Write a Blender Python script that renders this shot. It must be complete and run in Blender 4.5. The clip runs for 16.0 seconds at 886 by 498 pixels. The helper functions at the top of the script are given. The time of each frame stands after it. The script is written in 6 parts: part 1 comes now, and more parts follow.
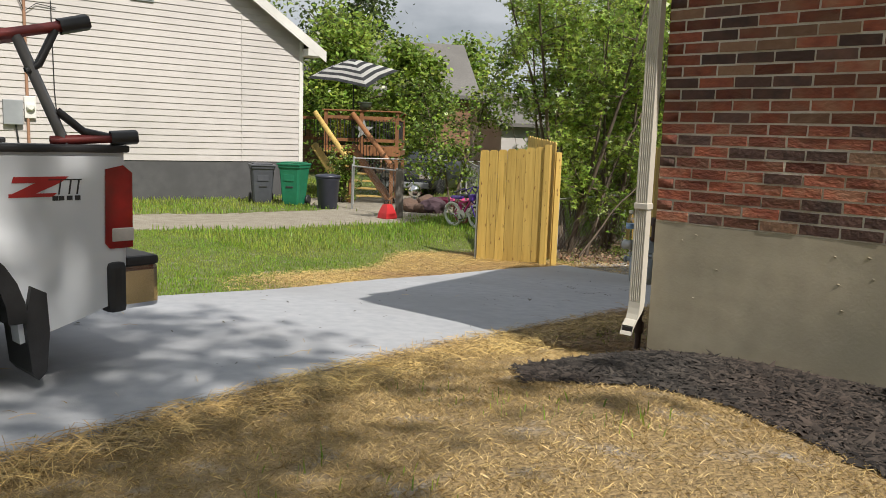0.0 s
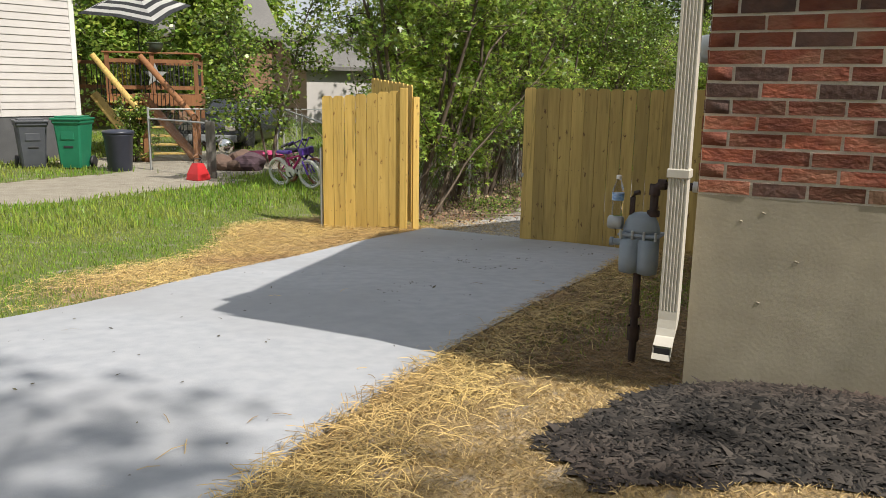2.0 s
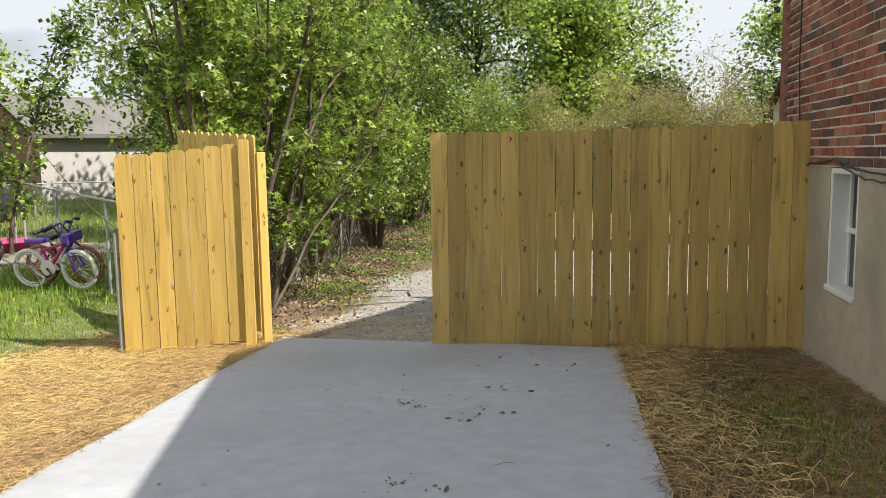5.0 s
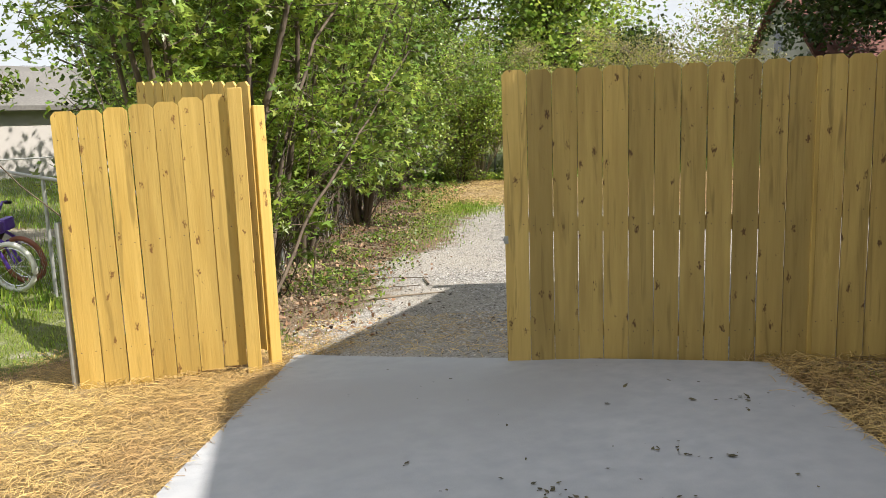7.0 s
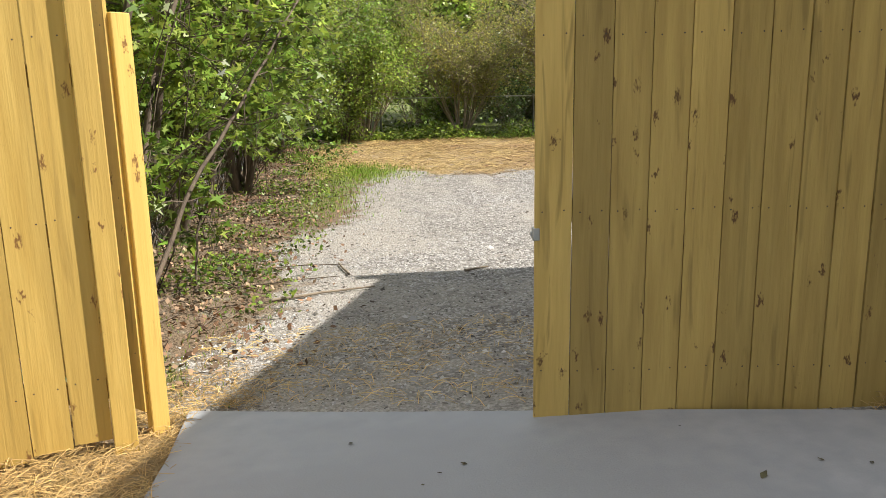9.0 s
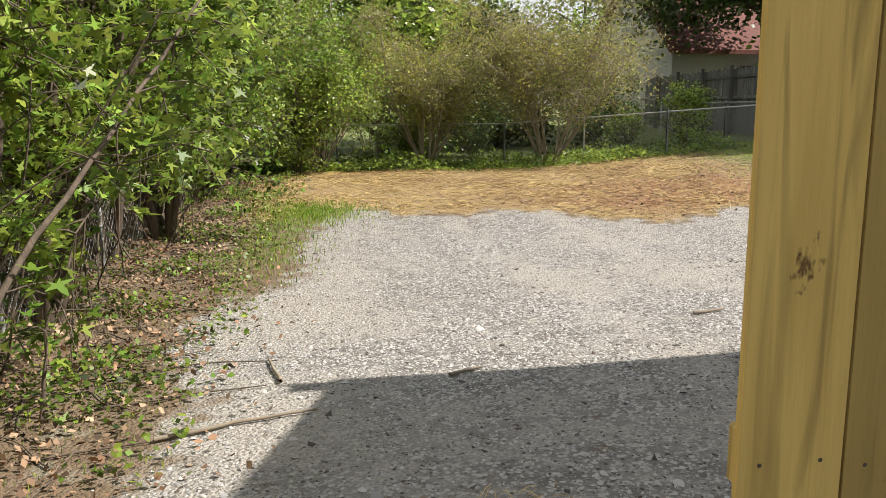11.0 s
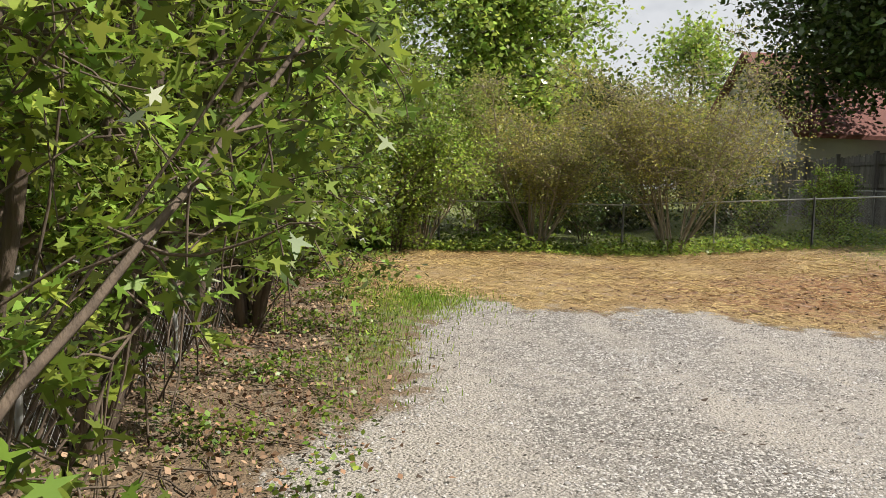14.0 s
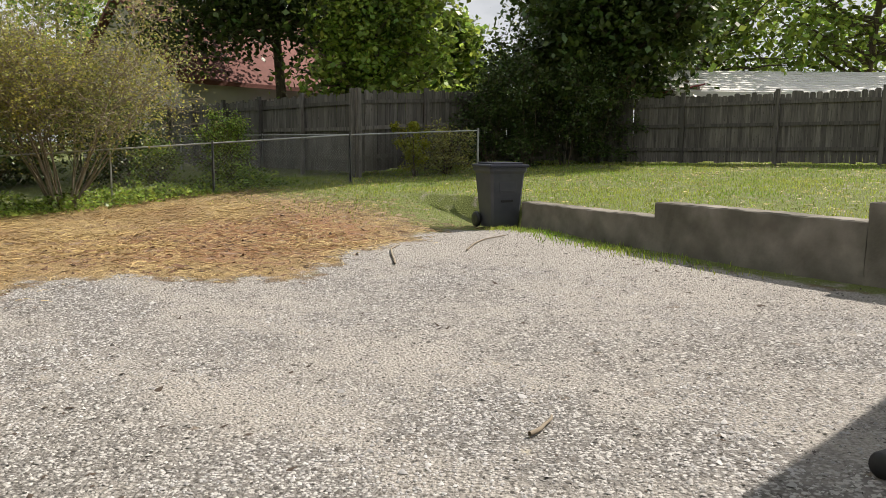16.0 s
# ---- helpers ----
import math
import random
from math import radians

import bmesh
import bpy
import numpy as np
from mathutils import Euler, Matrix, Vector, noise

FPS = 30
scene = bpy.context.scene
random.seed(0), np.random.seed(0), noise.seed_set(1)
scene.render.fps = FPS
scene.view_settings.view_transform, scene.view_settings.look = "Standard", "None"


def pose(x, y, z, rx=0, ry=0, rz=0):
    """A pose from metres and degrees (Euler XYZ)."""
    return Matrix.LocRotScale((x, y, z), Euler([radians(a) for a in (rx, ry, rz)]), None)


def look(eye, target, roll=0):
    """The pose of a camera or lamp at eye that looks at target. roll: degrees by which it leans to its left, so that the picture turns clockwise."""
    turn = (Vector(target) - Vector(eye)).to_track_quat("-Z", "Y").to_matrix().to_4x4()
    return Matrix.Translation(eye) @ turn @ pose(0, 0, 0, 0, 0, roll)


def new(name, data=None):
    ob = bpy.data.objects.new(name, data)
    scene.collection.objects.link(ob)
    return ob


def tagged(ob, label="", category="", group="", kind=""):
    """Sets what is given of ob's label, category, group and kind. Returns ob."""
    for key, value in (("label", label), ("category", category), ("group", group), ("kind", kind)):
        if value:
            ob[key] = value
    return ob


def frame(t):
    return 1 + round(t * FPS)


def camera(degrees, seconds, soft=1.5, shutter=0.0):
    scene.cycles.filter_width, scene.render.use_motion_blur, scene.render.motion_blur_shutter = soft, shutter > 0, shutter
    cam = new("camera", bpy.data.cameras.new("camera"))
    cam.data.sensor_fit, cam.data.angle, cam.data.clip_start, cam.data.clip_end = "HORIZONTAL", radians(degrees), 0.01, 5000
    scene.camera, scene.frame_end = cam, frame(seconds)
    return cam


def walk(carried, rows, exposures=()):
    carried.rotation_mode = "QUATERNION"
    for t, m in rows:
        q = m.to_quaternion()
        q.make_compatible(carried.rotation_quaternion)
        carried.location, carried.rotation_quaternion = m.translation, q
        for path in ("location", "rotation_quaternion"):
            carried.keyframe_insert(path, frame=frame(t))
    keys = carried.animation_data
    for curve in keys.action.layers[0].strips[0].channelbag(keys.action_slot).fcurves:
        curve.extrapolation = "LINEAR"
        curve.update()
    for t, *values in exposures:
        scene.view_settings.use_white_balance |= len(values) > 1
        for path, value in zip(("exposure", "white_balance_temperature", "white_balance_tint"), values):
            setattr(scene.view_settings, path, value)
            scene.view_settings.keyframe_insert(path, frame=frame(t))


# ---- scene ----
cam = camera(59.0, 16.0, 0.8)
PATH = [
    (0, (0.117, 0.183, 1.245), (0.086, 2.163, 0.963), 2.0),
    (0.5, (-0.122, 0.599, 1.225), (-0.097, 2.576, 0.926), 1.2),
    (1, (-0.278, 1.108, 1.223), (-0.225, 3.07, 0.838), 2.4),
    (1.5, (-0.459, 1.546, 1.209), (-0.341, 3.501, 0.801), 1.2),
    (2, (-0.509, 2.078, 1.209), (-0.032, 3.978, 0.804), 0.9),
    (2.5, (-0.601, 2.584, 1.194), (0.114, 4.429, 0.901), -0.3),
    (3, (-0.674, 3.144, 1.135), (0.065, 4.974, 0.813), -0.4),
    (3.5, (-0.697, 3.695, 1.106), (0.077, 5.509, 0.774), 2.1),
    (4, (-0.715, 4.213, 1.06), (0.155, 5.986, 0.746), 0.6),
    (4.5, (-0.736, 4.774, 1.034), (0.237, 6.497, 0.744), 0.7),
    (4.7, (-0.771, 4.984, 1.036), (0.243, 6.691, 0.795), -0.2),
    (6.8, (-0.426, 7.103, 0.931), (0.712, 8.728, 0.674), -1.9),
    (7, (-0.418, 7.271, 0.924), (0.727, 8.88, 0.606), -2.1),
    (7.5, (-0.267, 7.733, 0.89), (0.899, 9.319, 0.535), -1.5),
    (8, (-0.109, 8.219, 0.877), (1.114, 9.777, 0.598), -1.8),
    (8.5, (0.041, 8.655, 0.817), (1.326, 10.129, 0.398), -3.5),
    (9, (0.258, 9.081, 0.805), (1.649, 10.453, 0.38), -1.1),
    (9.2, (0.334, 9.251, 0.805), (1.76, 10.606, 0.443), -0.5),
    (11.3, (1.847, 10.833, 0.752), (3.344, 12.108, 0.388), -0.5),
    (11.5, (1.933, 10.987, 0.736), (3.483, 12.203, 0.388), 0.1),
    (12, (2.103, 11.259, 0.78), (3.694, 12.466, 0.676), 0.9),
    (12.5, (2.214, 11.501, 0.801), (3.748, 12.784, 0.781), 2.0),
    (13, (2.277, 11.769, 0.775), (3.697, 13.173, 0.665), -0.2),
    (13.5, (2.385, 12.014, 0.753), (3.739, 13.48, 0.615), -0.3),
    (14, (2.562, 12.259, 0.716), (3.911, 13.726, 0.546), 1.6),
    (14.5, (2.818, 12.529, 0.661), (4.401, 13.724, 0.407), 2.0),
    (15, (3.107, 12.754, 0.619), (4.918, 13.563, 0.363), 2.6),
    (15.5, (3.354, 12.973, 0.606), (5.269, 13.491, 0.354), 1.3),
    (16, (3.608, 13.142, 0.587), (5.585, 13.295, 0.322), 0.4),
]
EXPOSURES = [(0, -0.24, 6600, 10), (2, -0.06, 6600, 10), (3.5, -0.02, 6500, 10), (4.5, 0.32, 6600, 10), (7, 0.42, 6700, 10), (9, 0.42, 6700, 10), (11.5, 0.25, 6700, 11), (13, 0.17, 6800, 11), (16, 0.04, 6800, 12)]
walk(cam, [(t, look(eye, target, roll)) for t, eye, target, roll in PATH], EXPOSURES)

# ---- light ----
SUN_EL, SUN_DIR = radians(49), Vector((0.621, -0.784, 0)).normalized()
world = bpy.data.worlds.new("sky")
scene.world = world
world.use_nodes = True
wn, wl = world.node_tree.nodes, world.node_tree.links
sky = wn.new("ShaderNodeTexSky")
sky.sky_type, sky.sun_disc = "NISHITA", False
sky.sun_elevation, sky.sun_rotation = SUN_EL, math.atan2(SUN_DIR.x, SUN_DIR.y)
sky.air_density, sky.dust_density = 1.0, 1.5
cl_tc = wn.new("ShaderNodeTexCoord")
cl_map = wn.new("ShaderNodeMapping")
cl_map.inputs["Scale"].default_value = (1, 1, 2.2)
cl_noise = wn.new("ShaderNodeTexNoise")
cl_noise.inputs["Scale"].default_value, cl_noise.inputs["Detail"].default_value = 2.6, 7
cl_ramp = wn.new("ShaderNodeValToRGB")
cl_ramp.color_ramp.elements[0].position, cl_ramp.color_ramp.elements[1].position = 0.24, 0.44
cl_mix = wn.new("ShaderNodeMixRGB")
cl_mix.inputs[2].default_value = (15.6, 16.6, 17.9, 1)
wl.new(cl_tc.outputs["Generated"], cl_map.inputs[0])
wl.new(cl_map.outputs[0], cl_noise.inputs["Vector"])
wl.new(cl_noise.outputs[0], cl_ramp.inputs[0])
wl.new(cl_ramp.outputs[0], cl_mix.inputs[0])
wl.new(sky.outputs[0], cl_mix.inputs[1])
wl.new(cl_mix.outputs[0], wn["Background"].inputs[0])
wn["Background"].inputs[1].default_value = 0.042
sun_lamp = bpy.data.lights.new("sun", "SUN")
sun_lamp.energy, sun_lamp.angle, sun_lamp.color = 5.9, radians(0.55), (1.0, 0.95, 0.87)
sun_ob = new("sun", sun_lamp)
sun_ob.matrix_world = look(SUN_DIR * 40 * math.cos(SUN_EL) + Vector((0, 0, 40 * math.sin(SUN_EL))), (0, 0, 0))

# ---- material helpers ----


def rgba(c):
    return (c[0], c[1], c[2], 1)


def mat(name, c1, c2, scale=6.0, rough=0.75, bump=0.2, bscale=60.0, metal=0.0, stretch=(1, 1, 1), c3=None, big=0.7,
        vary=0.0, island=0.0, coat=0.0, leafy=0.0):
    """Two colours mixed by fine noise, a third in large soft patches; fine relief; brightness varied per object or per island."""
    m = bpy.data.materials.new(name)
    m.use_nodes = True
    n, l = m.node_tree.nodes, m.node_tree.links
    b = n["Principled BSDF"]
    tc = n.new("ShaderNodeTexCoord")
    mp = n.new("ShaderNodeMapping")
    mp.inputs["Scale"].default_value = stretch
    info = n.new("ShaderNodeObjectInfo")
    if vary:
        comb = n.new("ShaderNodeVectorMath")
        comb.operation = "SCALE"
        comb.inputs[0].default_value = (31, 17, 53)
        l.new(info.outputs["Random"], comb.inputs["Scale"])
        l.new(comb.outputs[0], mp.inputs["Location"])
    l.new(tc.outputs["Object"], mp.inputs[0])
    n1 = n.new("ShaderNodeTexNoise")
    n1.inputs["Scale"].default_value, n1.inputs["Detail"].default_value = scale, 6
    n2 = n.new("ShaderNodeTexNoise")
    n2.inputs["Scale"].default_value, n2.inputs["Detail"].default_value = big, 4
    l.new(mp.outputs[0], n1.inputs["Vector"])
    l.new(mp.outputs[0], n2.inputs["Vector"])
    r1 = n.new("ShaderNodeValToRGB")
    r1.color_ramp.elements[0].position, r1.color_ramp.elements[1].position = 0.32, 0.68
    r1.color_ramp.elements[0].color, r1.color_ramp.elements[1].color = rgba(c1), rgba(c2)
    l.new(n1.outputs[0], r1.inputs[0])
    r2 = n.new("ShaderNodeValToRGB")
    r2.color_ramp.elements[0].position, r2.color_ramp.elements[1].position = 0.45, 0.7
    l.new(n2.outputs[0], r2.inputs[0])
    mx = n.new("ShaderNodeMixRGB")
    mx.inputs[2].default_value = rgba(c3 or [0.8 * (a + d) / 2 for a, d in zip(c1, c2)])
    l.new(r2.outputs[0], mx.inputs[0])
    l.new(r1.outputs[0], mx.inputs[1])
    out = mx.outputs[0]
    if vary or island:
        hsv = n.new("ShaderNodeHueSaturation")
        mr = n.new("ShaderNodeMapRange")
        k = vary or island
        mr.inputs["To Min"].default_value, mr.inputs["To Max"].default_value = 1 - k, 1 + k
        if island:
            geo = n.new("ShaderNodeNewGeometry")
            l.new(geo.outputs["Random Per Island"], mr.inputs[0])
        else:
            l.new(info.outputs["Random"], mr.inputs[0])
        l.new(mr.outputs[0], hsv.inputs["Value"])
        if leafy:
            mh = n.new("ShaderNodeMapRange")
            mh.inputs["To Min"].default_value, mh.inputs["To Max"].default_value = 0.5 + 0.02, 0.5 - 0.035
            ml = n.new("ShaderNodeMath")
            ml.operation = "FRACT"
            mm = n.new("ShaderNodeMath")
            mm.operation = "MULTIPLY"
            mm.inputs[1].default_value = 7.3
            l.new(geo.outputs["Random Per Island"], mm.inputs[0])
            l.new(mm.outputs[0], ml.inputs[0])
            l.new(ml.outputs[0], mh.inputs[0])
            l.new(mh.outputs[0], hsv.inputs["Hue"])
        l.new(out, hsv.inputs["Color"])
        out = hsv.outputs[0]
    l.new(out, b.inputs["Base Color"])
    b.inputs["Roughness"].default_value, b.inputs["Metallic"].default_value = rough, metal
    b.inputs["Coat Weight"].default_value = coat
    if bump:
        nb = n.new("ShaderNodeTexNoise")
        nb.inputs["Scale"].default_value, nb.inputs["Detail"].default_value = bscale, 5
        l.new(mp.outputs[0], nb.inputs["Vector"])
        bp = n.new("ShaderNodeBump")
        bp.inputs["Strength"].default_value, bp.inputs["Distance"].default_value = bump, 0.01
        l.new(nb.outputs[0], bp.inputs["Height"])
        l.new(bp.outputs[0], b.inputs["Normal"])
    if leafy:
        tr = n.new("ShaderNodeBsdfTranslucent")
        l.new(out, tr.inputs["Color"])
        ms = n.new("ShaderNodeMixShader")
        ms.inputs[0].default_value = leafy
        l.new(b.outputs[0], ms.inputs[1])
        l.new(tr.outputs[0], ms.inputs[2])
        l.new(ms.outputs[0], n["Material Output"].inputs[0])
    return m


def wood_mat(name, light, dark, knot, vary=0.12, rough=0.7, length="Z", knots=True):
    """Boards with long grain and, where wanted, scattered dark knots."""
    st = {"Z": (14, 14, 1.1), "X": (1.1, 14, 14)}[length]
    m = mat(name, light, dark, 1.6, rough, 0.25, 5, stretch=st, vary=vary, big=0.35)
    if not knots:
        return m
    n, l = m.node_tree.nodes, m.node_tree.links
    src = n["Principled BSDF"].inputs["Base Color"].links[0].from_socket
    mp = n.new("ShaderNodeMapping")
    mp.inputs["Scale"].default_value = {"Z": (11, 11, 5.2), "X": (5.2, 11, 11)}[length]
    sc = n.new("ShaderNodeVectorMath")
    sc.operation = "SCALE"
    sc.inputs[0].default_value = (13, 47, 29)
    l.new(n["Object Info"].outputs["Random"], sc.inputs["Scale"])
    l.new(sc.outputs[0], mp.inputs["Location"])
    l.new(n["Texture Coordinate"].outputs["Object"], mp.inputs[0])
    wob = n.new("ShaderNodeTexNoise")
    wob.inputs["Scale"].default_value = 9
    l.new(mp.outputs[0], wob.inputs["Vector"])
    ad = n.new("ShaderNodeMixRGB")
    ad.blend_type, ad.inputs[0].default_value = "ADD", 0.5
    l.new(mp.outputs[0], ad.inputs[1])
    l.new(wob.outputs["Color"], ad.inputs[2])
    vo = n.new("ShaderNodeTexVoronoi")
    vo.inputs["Scale"].default_value = 1.0
    l.new(ad.outputs[0], vo.inputs["Vector"])
    rr = n.new("ShaderNodeValToRGB")
    rr.color_ramp.elements[0].position, rr.color_ramp.elements[1].position = 0.085, 0.165
    rr.color_ramp.elements[0].color, rr.color_ramp.elements[1].color = (0.9, 0.9, 0.9, 1), (0, 0, 0, 1)
    l.new(vo.outputs["Distance"], rr.inputs[0])
    mx = n.new("ShaderNodeMixRGB")
    mx.inputs[2].default_value = rgba(knot)
    l.new(rr.outputs[0], mx.inputs[0])
    l.new(src, mx.inputs[1])
    # long resin streaks, off at a slant from board to board
    mp2 = n.new("ShaderNodeMapping")
    mp2.inputs["Scale"].default_value = {"Z": (24, 24, 1.5), "X": (1.5, 24, 24)}[length]
    l.new(sc.outputs[0], mp2.inputs["Location"])
    l.new(n["Texture Coordinate"].outputs["Object"], mp2.inputs[0])
    st2 = n.new("ShaderNodeTexNoise")
    st2.inputs["Scale"].default_value, st2.inputs["Detail"].default_value, st2.inputs["Distortion"].default_value = 1.0, 3, 0.9
    l.new(mp2.outputs[0], st2.inputs["Vector"])
    r3 = n.new("ShaderNodeValToRGB")
    r3.color_ramp.elements[0].position, r3.color_ramp.elements[1].position = 0.57, 0.70
    r3.color_ramp.elements[1].color = (0.65, 0.65, 0.65, 1)
    l.new(st2.outputs[0], r3.inputs[0])
    mx3 = n.new("ShaderNodeMixRGB")
    mx3.inputs[2].default_value = rgba([0.55 * a for a in dark])
    l.new(r3.outputs[0], mx3.inputs[0])
    l.new(mx.outputs[0], mx3.inputs[1])
    l.new(mx3.outputs[0], n["Principled BSDF"].inputs["Base Color"])
    return m


# ---- mesh helpers ----
def mesh_of(name, verts, faces, material, smooth=False):
    """A mesh from arrays; all faces have the same number of corners."""
    verts, faces = np.asarray(verts, np.float32), np.asarray(faces, np.int32)
    me = bpy.data.meshes.new(name)
    k = faces.shape[1]
    me.vertices.add(len(verts))
    me.vertices.foreach_set("co", verts.ravel())
    me.loops.add(faces.size)
    me.loops.foreach_set("vertex_index", faces.ravel())
    me.polygons.add(len(faces))
    me.polygons.foreach_set("loop_start", np.arange(0, faces.size, k, dtype=np.int32))
    if smooth:
        me.polygons.foreach_set("use_smooth", np.ones(len(faces), bool))
    me.update(calc_edges=True)
    me.materials.append(material)
    return me


def bm_mesh(name, bm, material, smooth=False):
    me = bpy.data.meshes.new(name)
    bmesh.ops.recalc_face_normals(bm, faces=bm.faces)
    bm.to_mesh(me)
    bm.free()
    me.materials.append(material)
    if smooth:
        me.polygons.foreach_set("use_smooth", np.ones(len(me.polygons), bool))
    return me


def part(name, bm, material, parent, label="", smooth=False, m=None):
    """A bmesh or a mesh as one object under a thing or a part."""
    me = bm if isinstance(bm, bpy.types.Mesh) else bm_mesh(name, bm, material, smooth)
    ob = new(name, me)
    ob.parent = parent
    if m is not None:
        ob.matrix_basis = m
    return tagged(ob, label)


def thing(name, m, label, category, group="", kind=""):
    ob = new(name)
    ob.empty_display_size = 0.1
    ob.matrix_basis = m
    return tagged(ob, label, category, group, kind)


def box(bm, x0, x1, y0, y1, z0, z1, bev=0.0, m=None):
    r = bmesh.ops.create_cube(bm, size=1)
    vs = r["verts"]
    for v in vs:
        v.co = ((x0 + x1) / 2 + v.co.x * (x1 - x0), (y0 + y1) / 2 + v.co.y * (y1 - y0), (z0 + z1) / 2 + v.co.z * (z1 - z0))
    if bev:
        es = list({e for v in vs for e in v.link_edges})
        r = bmesh.ops.bevel(bm, geom=es, offset=bev, segments=1 if bev < 0.012 else 2, affect="EDGES", profile=0.6)
        vs = list({v for f in r["faces"] for v in f.verts} | {v for v in vs if v.is_valid})
    if m is not None:
        bmesh.ops.transform(bm, matrix=m, verts=[v for v in vs if v.is_valid])
    return bm


def B(*a, **k):
    return box(bmesh.new(), *a, **k)


def prism(bm, outline, y0, y1, axis="y"):
    """An outline in x and z pushed from y0 to y1 (axis y), or an outline in x and y pushed in z, or one in y and z pushed in x."""
    def at(p, d):
        return {"y": (p[0], d, p[1]), "z": (p[0], p[1], d), "x": (d, p[0], p[1])}[axis]
    a = [bm.verts.new(at(p, y0)) for p in outline]
    b = [bm.verts.new(at(p, y1)) for p in outline]
    n = len(a)
    bm.faces.new(a)
    bm.faces.new(b[::-1])
    for i in range(n):
        bm.faces.new((a[i], b[i], b[(i + 1) % n], a[(i + 1) % n]))
    return bm


def lathe(bm, profile, seg=20, m=None):
    """A profile of (radius, z) turned round z."""
    rings = []
    for r, z in profile:
        rings.append([bm.verts.new((r * math.cos(2 * math.pi * i / seg), r * math.sin(2 * math.pi * i / seg), z)) for i in range(seg)])
    for a, b in zip(rings, rings[1:]):
        for i in range(seg):
            bm.faces.new((a[i], a[(i + 1) % seg], b[(i + 1) % seg], b[i]))
    bm.faces.new(rings[0][::-1])
    bm.faces.new(rings[-1])
    if m is not None:
        bmesh.ops.transform(bm, matrix=m, verts=[v for r in rings for v in r])
    return bm


def tube_arrays(points, radii, sides=6):
    """Verts and quads of a tapered tube along points."""
    P = np.asarray(points, float)
    R = np.broadcast_to(np.asarray(radii, float), (len(P),))
    T = np.gradient(P, axis=0)
    T /= np.linalg.norm(T, axis=1, keepdims=True) + 1e-9
    ref = np.where(np.abs(T[:, 2:3]) > 0.9, [[1.0, 0, 0]], [[0, 0, 1.0]])
    A = np.cross(T, ref)
    A /= np.linalg.norm(A, axis=1, keepdims=True) + 1e-9
    C = np.cross(T, A)
    ang = np.linspace(0, 2 * np.pi, sides, endpoint=False)
    V = P[:, None] + R[:, None, None] * (np.cos(ang)[None, :, None] * A[:, None] + np.sin(ang)[None, :, None] * C[:, None])
    i = np.arange(len(P) - 1)[:, None] * sides
    j = np.arange(sides)[None]
    k = (j + 1) % sides
    F = np.stack([i + j, i + k, i + sides + k, i + sides + j], -1).reshape(-1, 4)
    return V.reshape(-1, 3), F


def joined(pieces):
    vs, fs, n = [], [], 0
    for v, f in pieces:
        vs.append(v)
        fs.append(f + n)
        n += len(v)
    return np.concatenate(vs), np.concatenate(fs)


def tubes(name, lines, material, smooth=True, sides=6):
    v, f = joined([tube_arrays(p, r, sides) for p, r in lines])
    return mesh_of(name, v, f, material, smooth)


# ---- the plan: a frame along the house; w across the drive, s along it ----
HOUSE = Vector((1.38, 5.02, 0))
TURN = -40.7
HM = pose(HOUSE.x, HOUSE.y, 0, 0, 0, TURN)
HMH = pose(1.355, 5.045, 0, 0, 0, -41.8)   # the house itself
UX, UY = math.cos(radians(TURN)), math.sin(radians(TURN))


def ws(x, y):
    dx, dy = x - HOUSE.x, y - HOUSE.y
    return dx * UX + dy * UY, -dx * UY + dy * UX


def smooth_step(a, b, x):
    t = np.clip((x - a) / (b - a), 0, 1)
    return t * t * (3 - 2 * t)


def wall_line(s):
    """Across-place of the retaining wall's face; it runs back to the corner of the house."""
    return 6.0 + 0.2857 * (np.clip(s, 8.0, 15.6) - 15.5)


def ground_z(x, y):
    """Height of the ground at world places (arrays or numbers)."""
    x, y = np.asarray(x, float), np.asarray(y, float)
    w, s = ws(x, y)
    sc = np.clip(s, -2.0, 60)
    fall = -0.195 - 0.0628 * sc + 0.0296 * np.clip(w, -5.2, 1.5)
    low = -0.87 + 0.30 * smooth_step(-5.2, -8.0, w) + 0.13 * smooth_step(13.2, 17.0, s) + 0.14 * smooth_step(1.8, 5.2, w) * smooth_step(8.0, 9.5, s) * smooth_step(16.5, 14.5, s)
    k = 0.05
    z = low + k * np.logaddexp(0, (fall - low) / k)
    z = z + 0.11 * np.clip(w + 1.15, 0, 1.7) * smooth_step(0.6, -0.6, s)
    far = smooth_step(16.0, 19.0, s)
    up = (-0.33 + 0.042 * (np.clip(w, 5, 22) - 5.8)) * np.ones_like(z)
    side = np.where(w > wall_line(s) + 0.20, 1.0, 0.0) * (1 - far) * np.where(s > 8.1, 1, 0) + far * smooth_step(0.5, 7.0, w)
    z = z * (1 - side) + up * side
    return z + 0.012 * np.sin(1.9 * x + 0.6 * y) * np.sin(1.3 * y - 0.4 * x)


def gz(x, y):
    return float(ground_z(x, y))


def LW(w, s, z=0.0):
    """World place of plan coordinates."""
    return HM @ Vector((w, s, z))

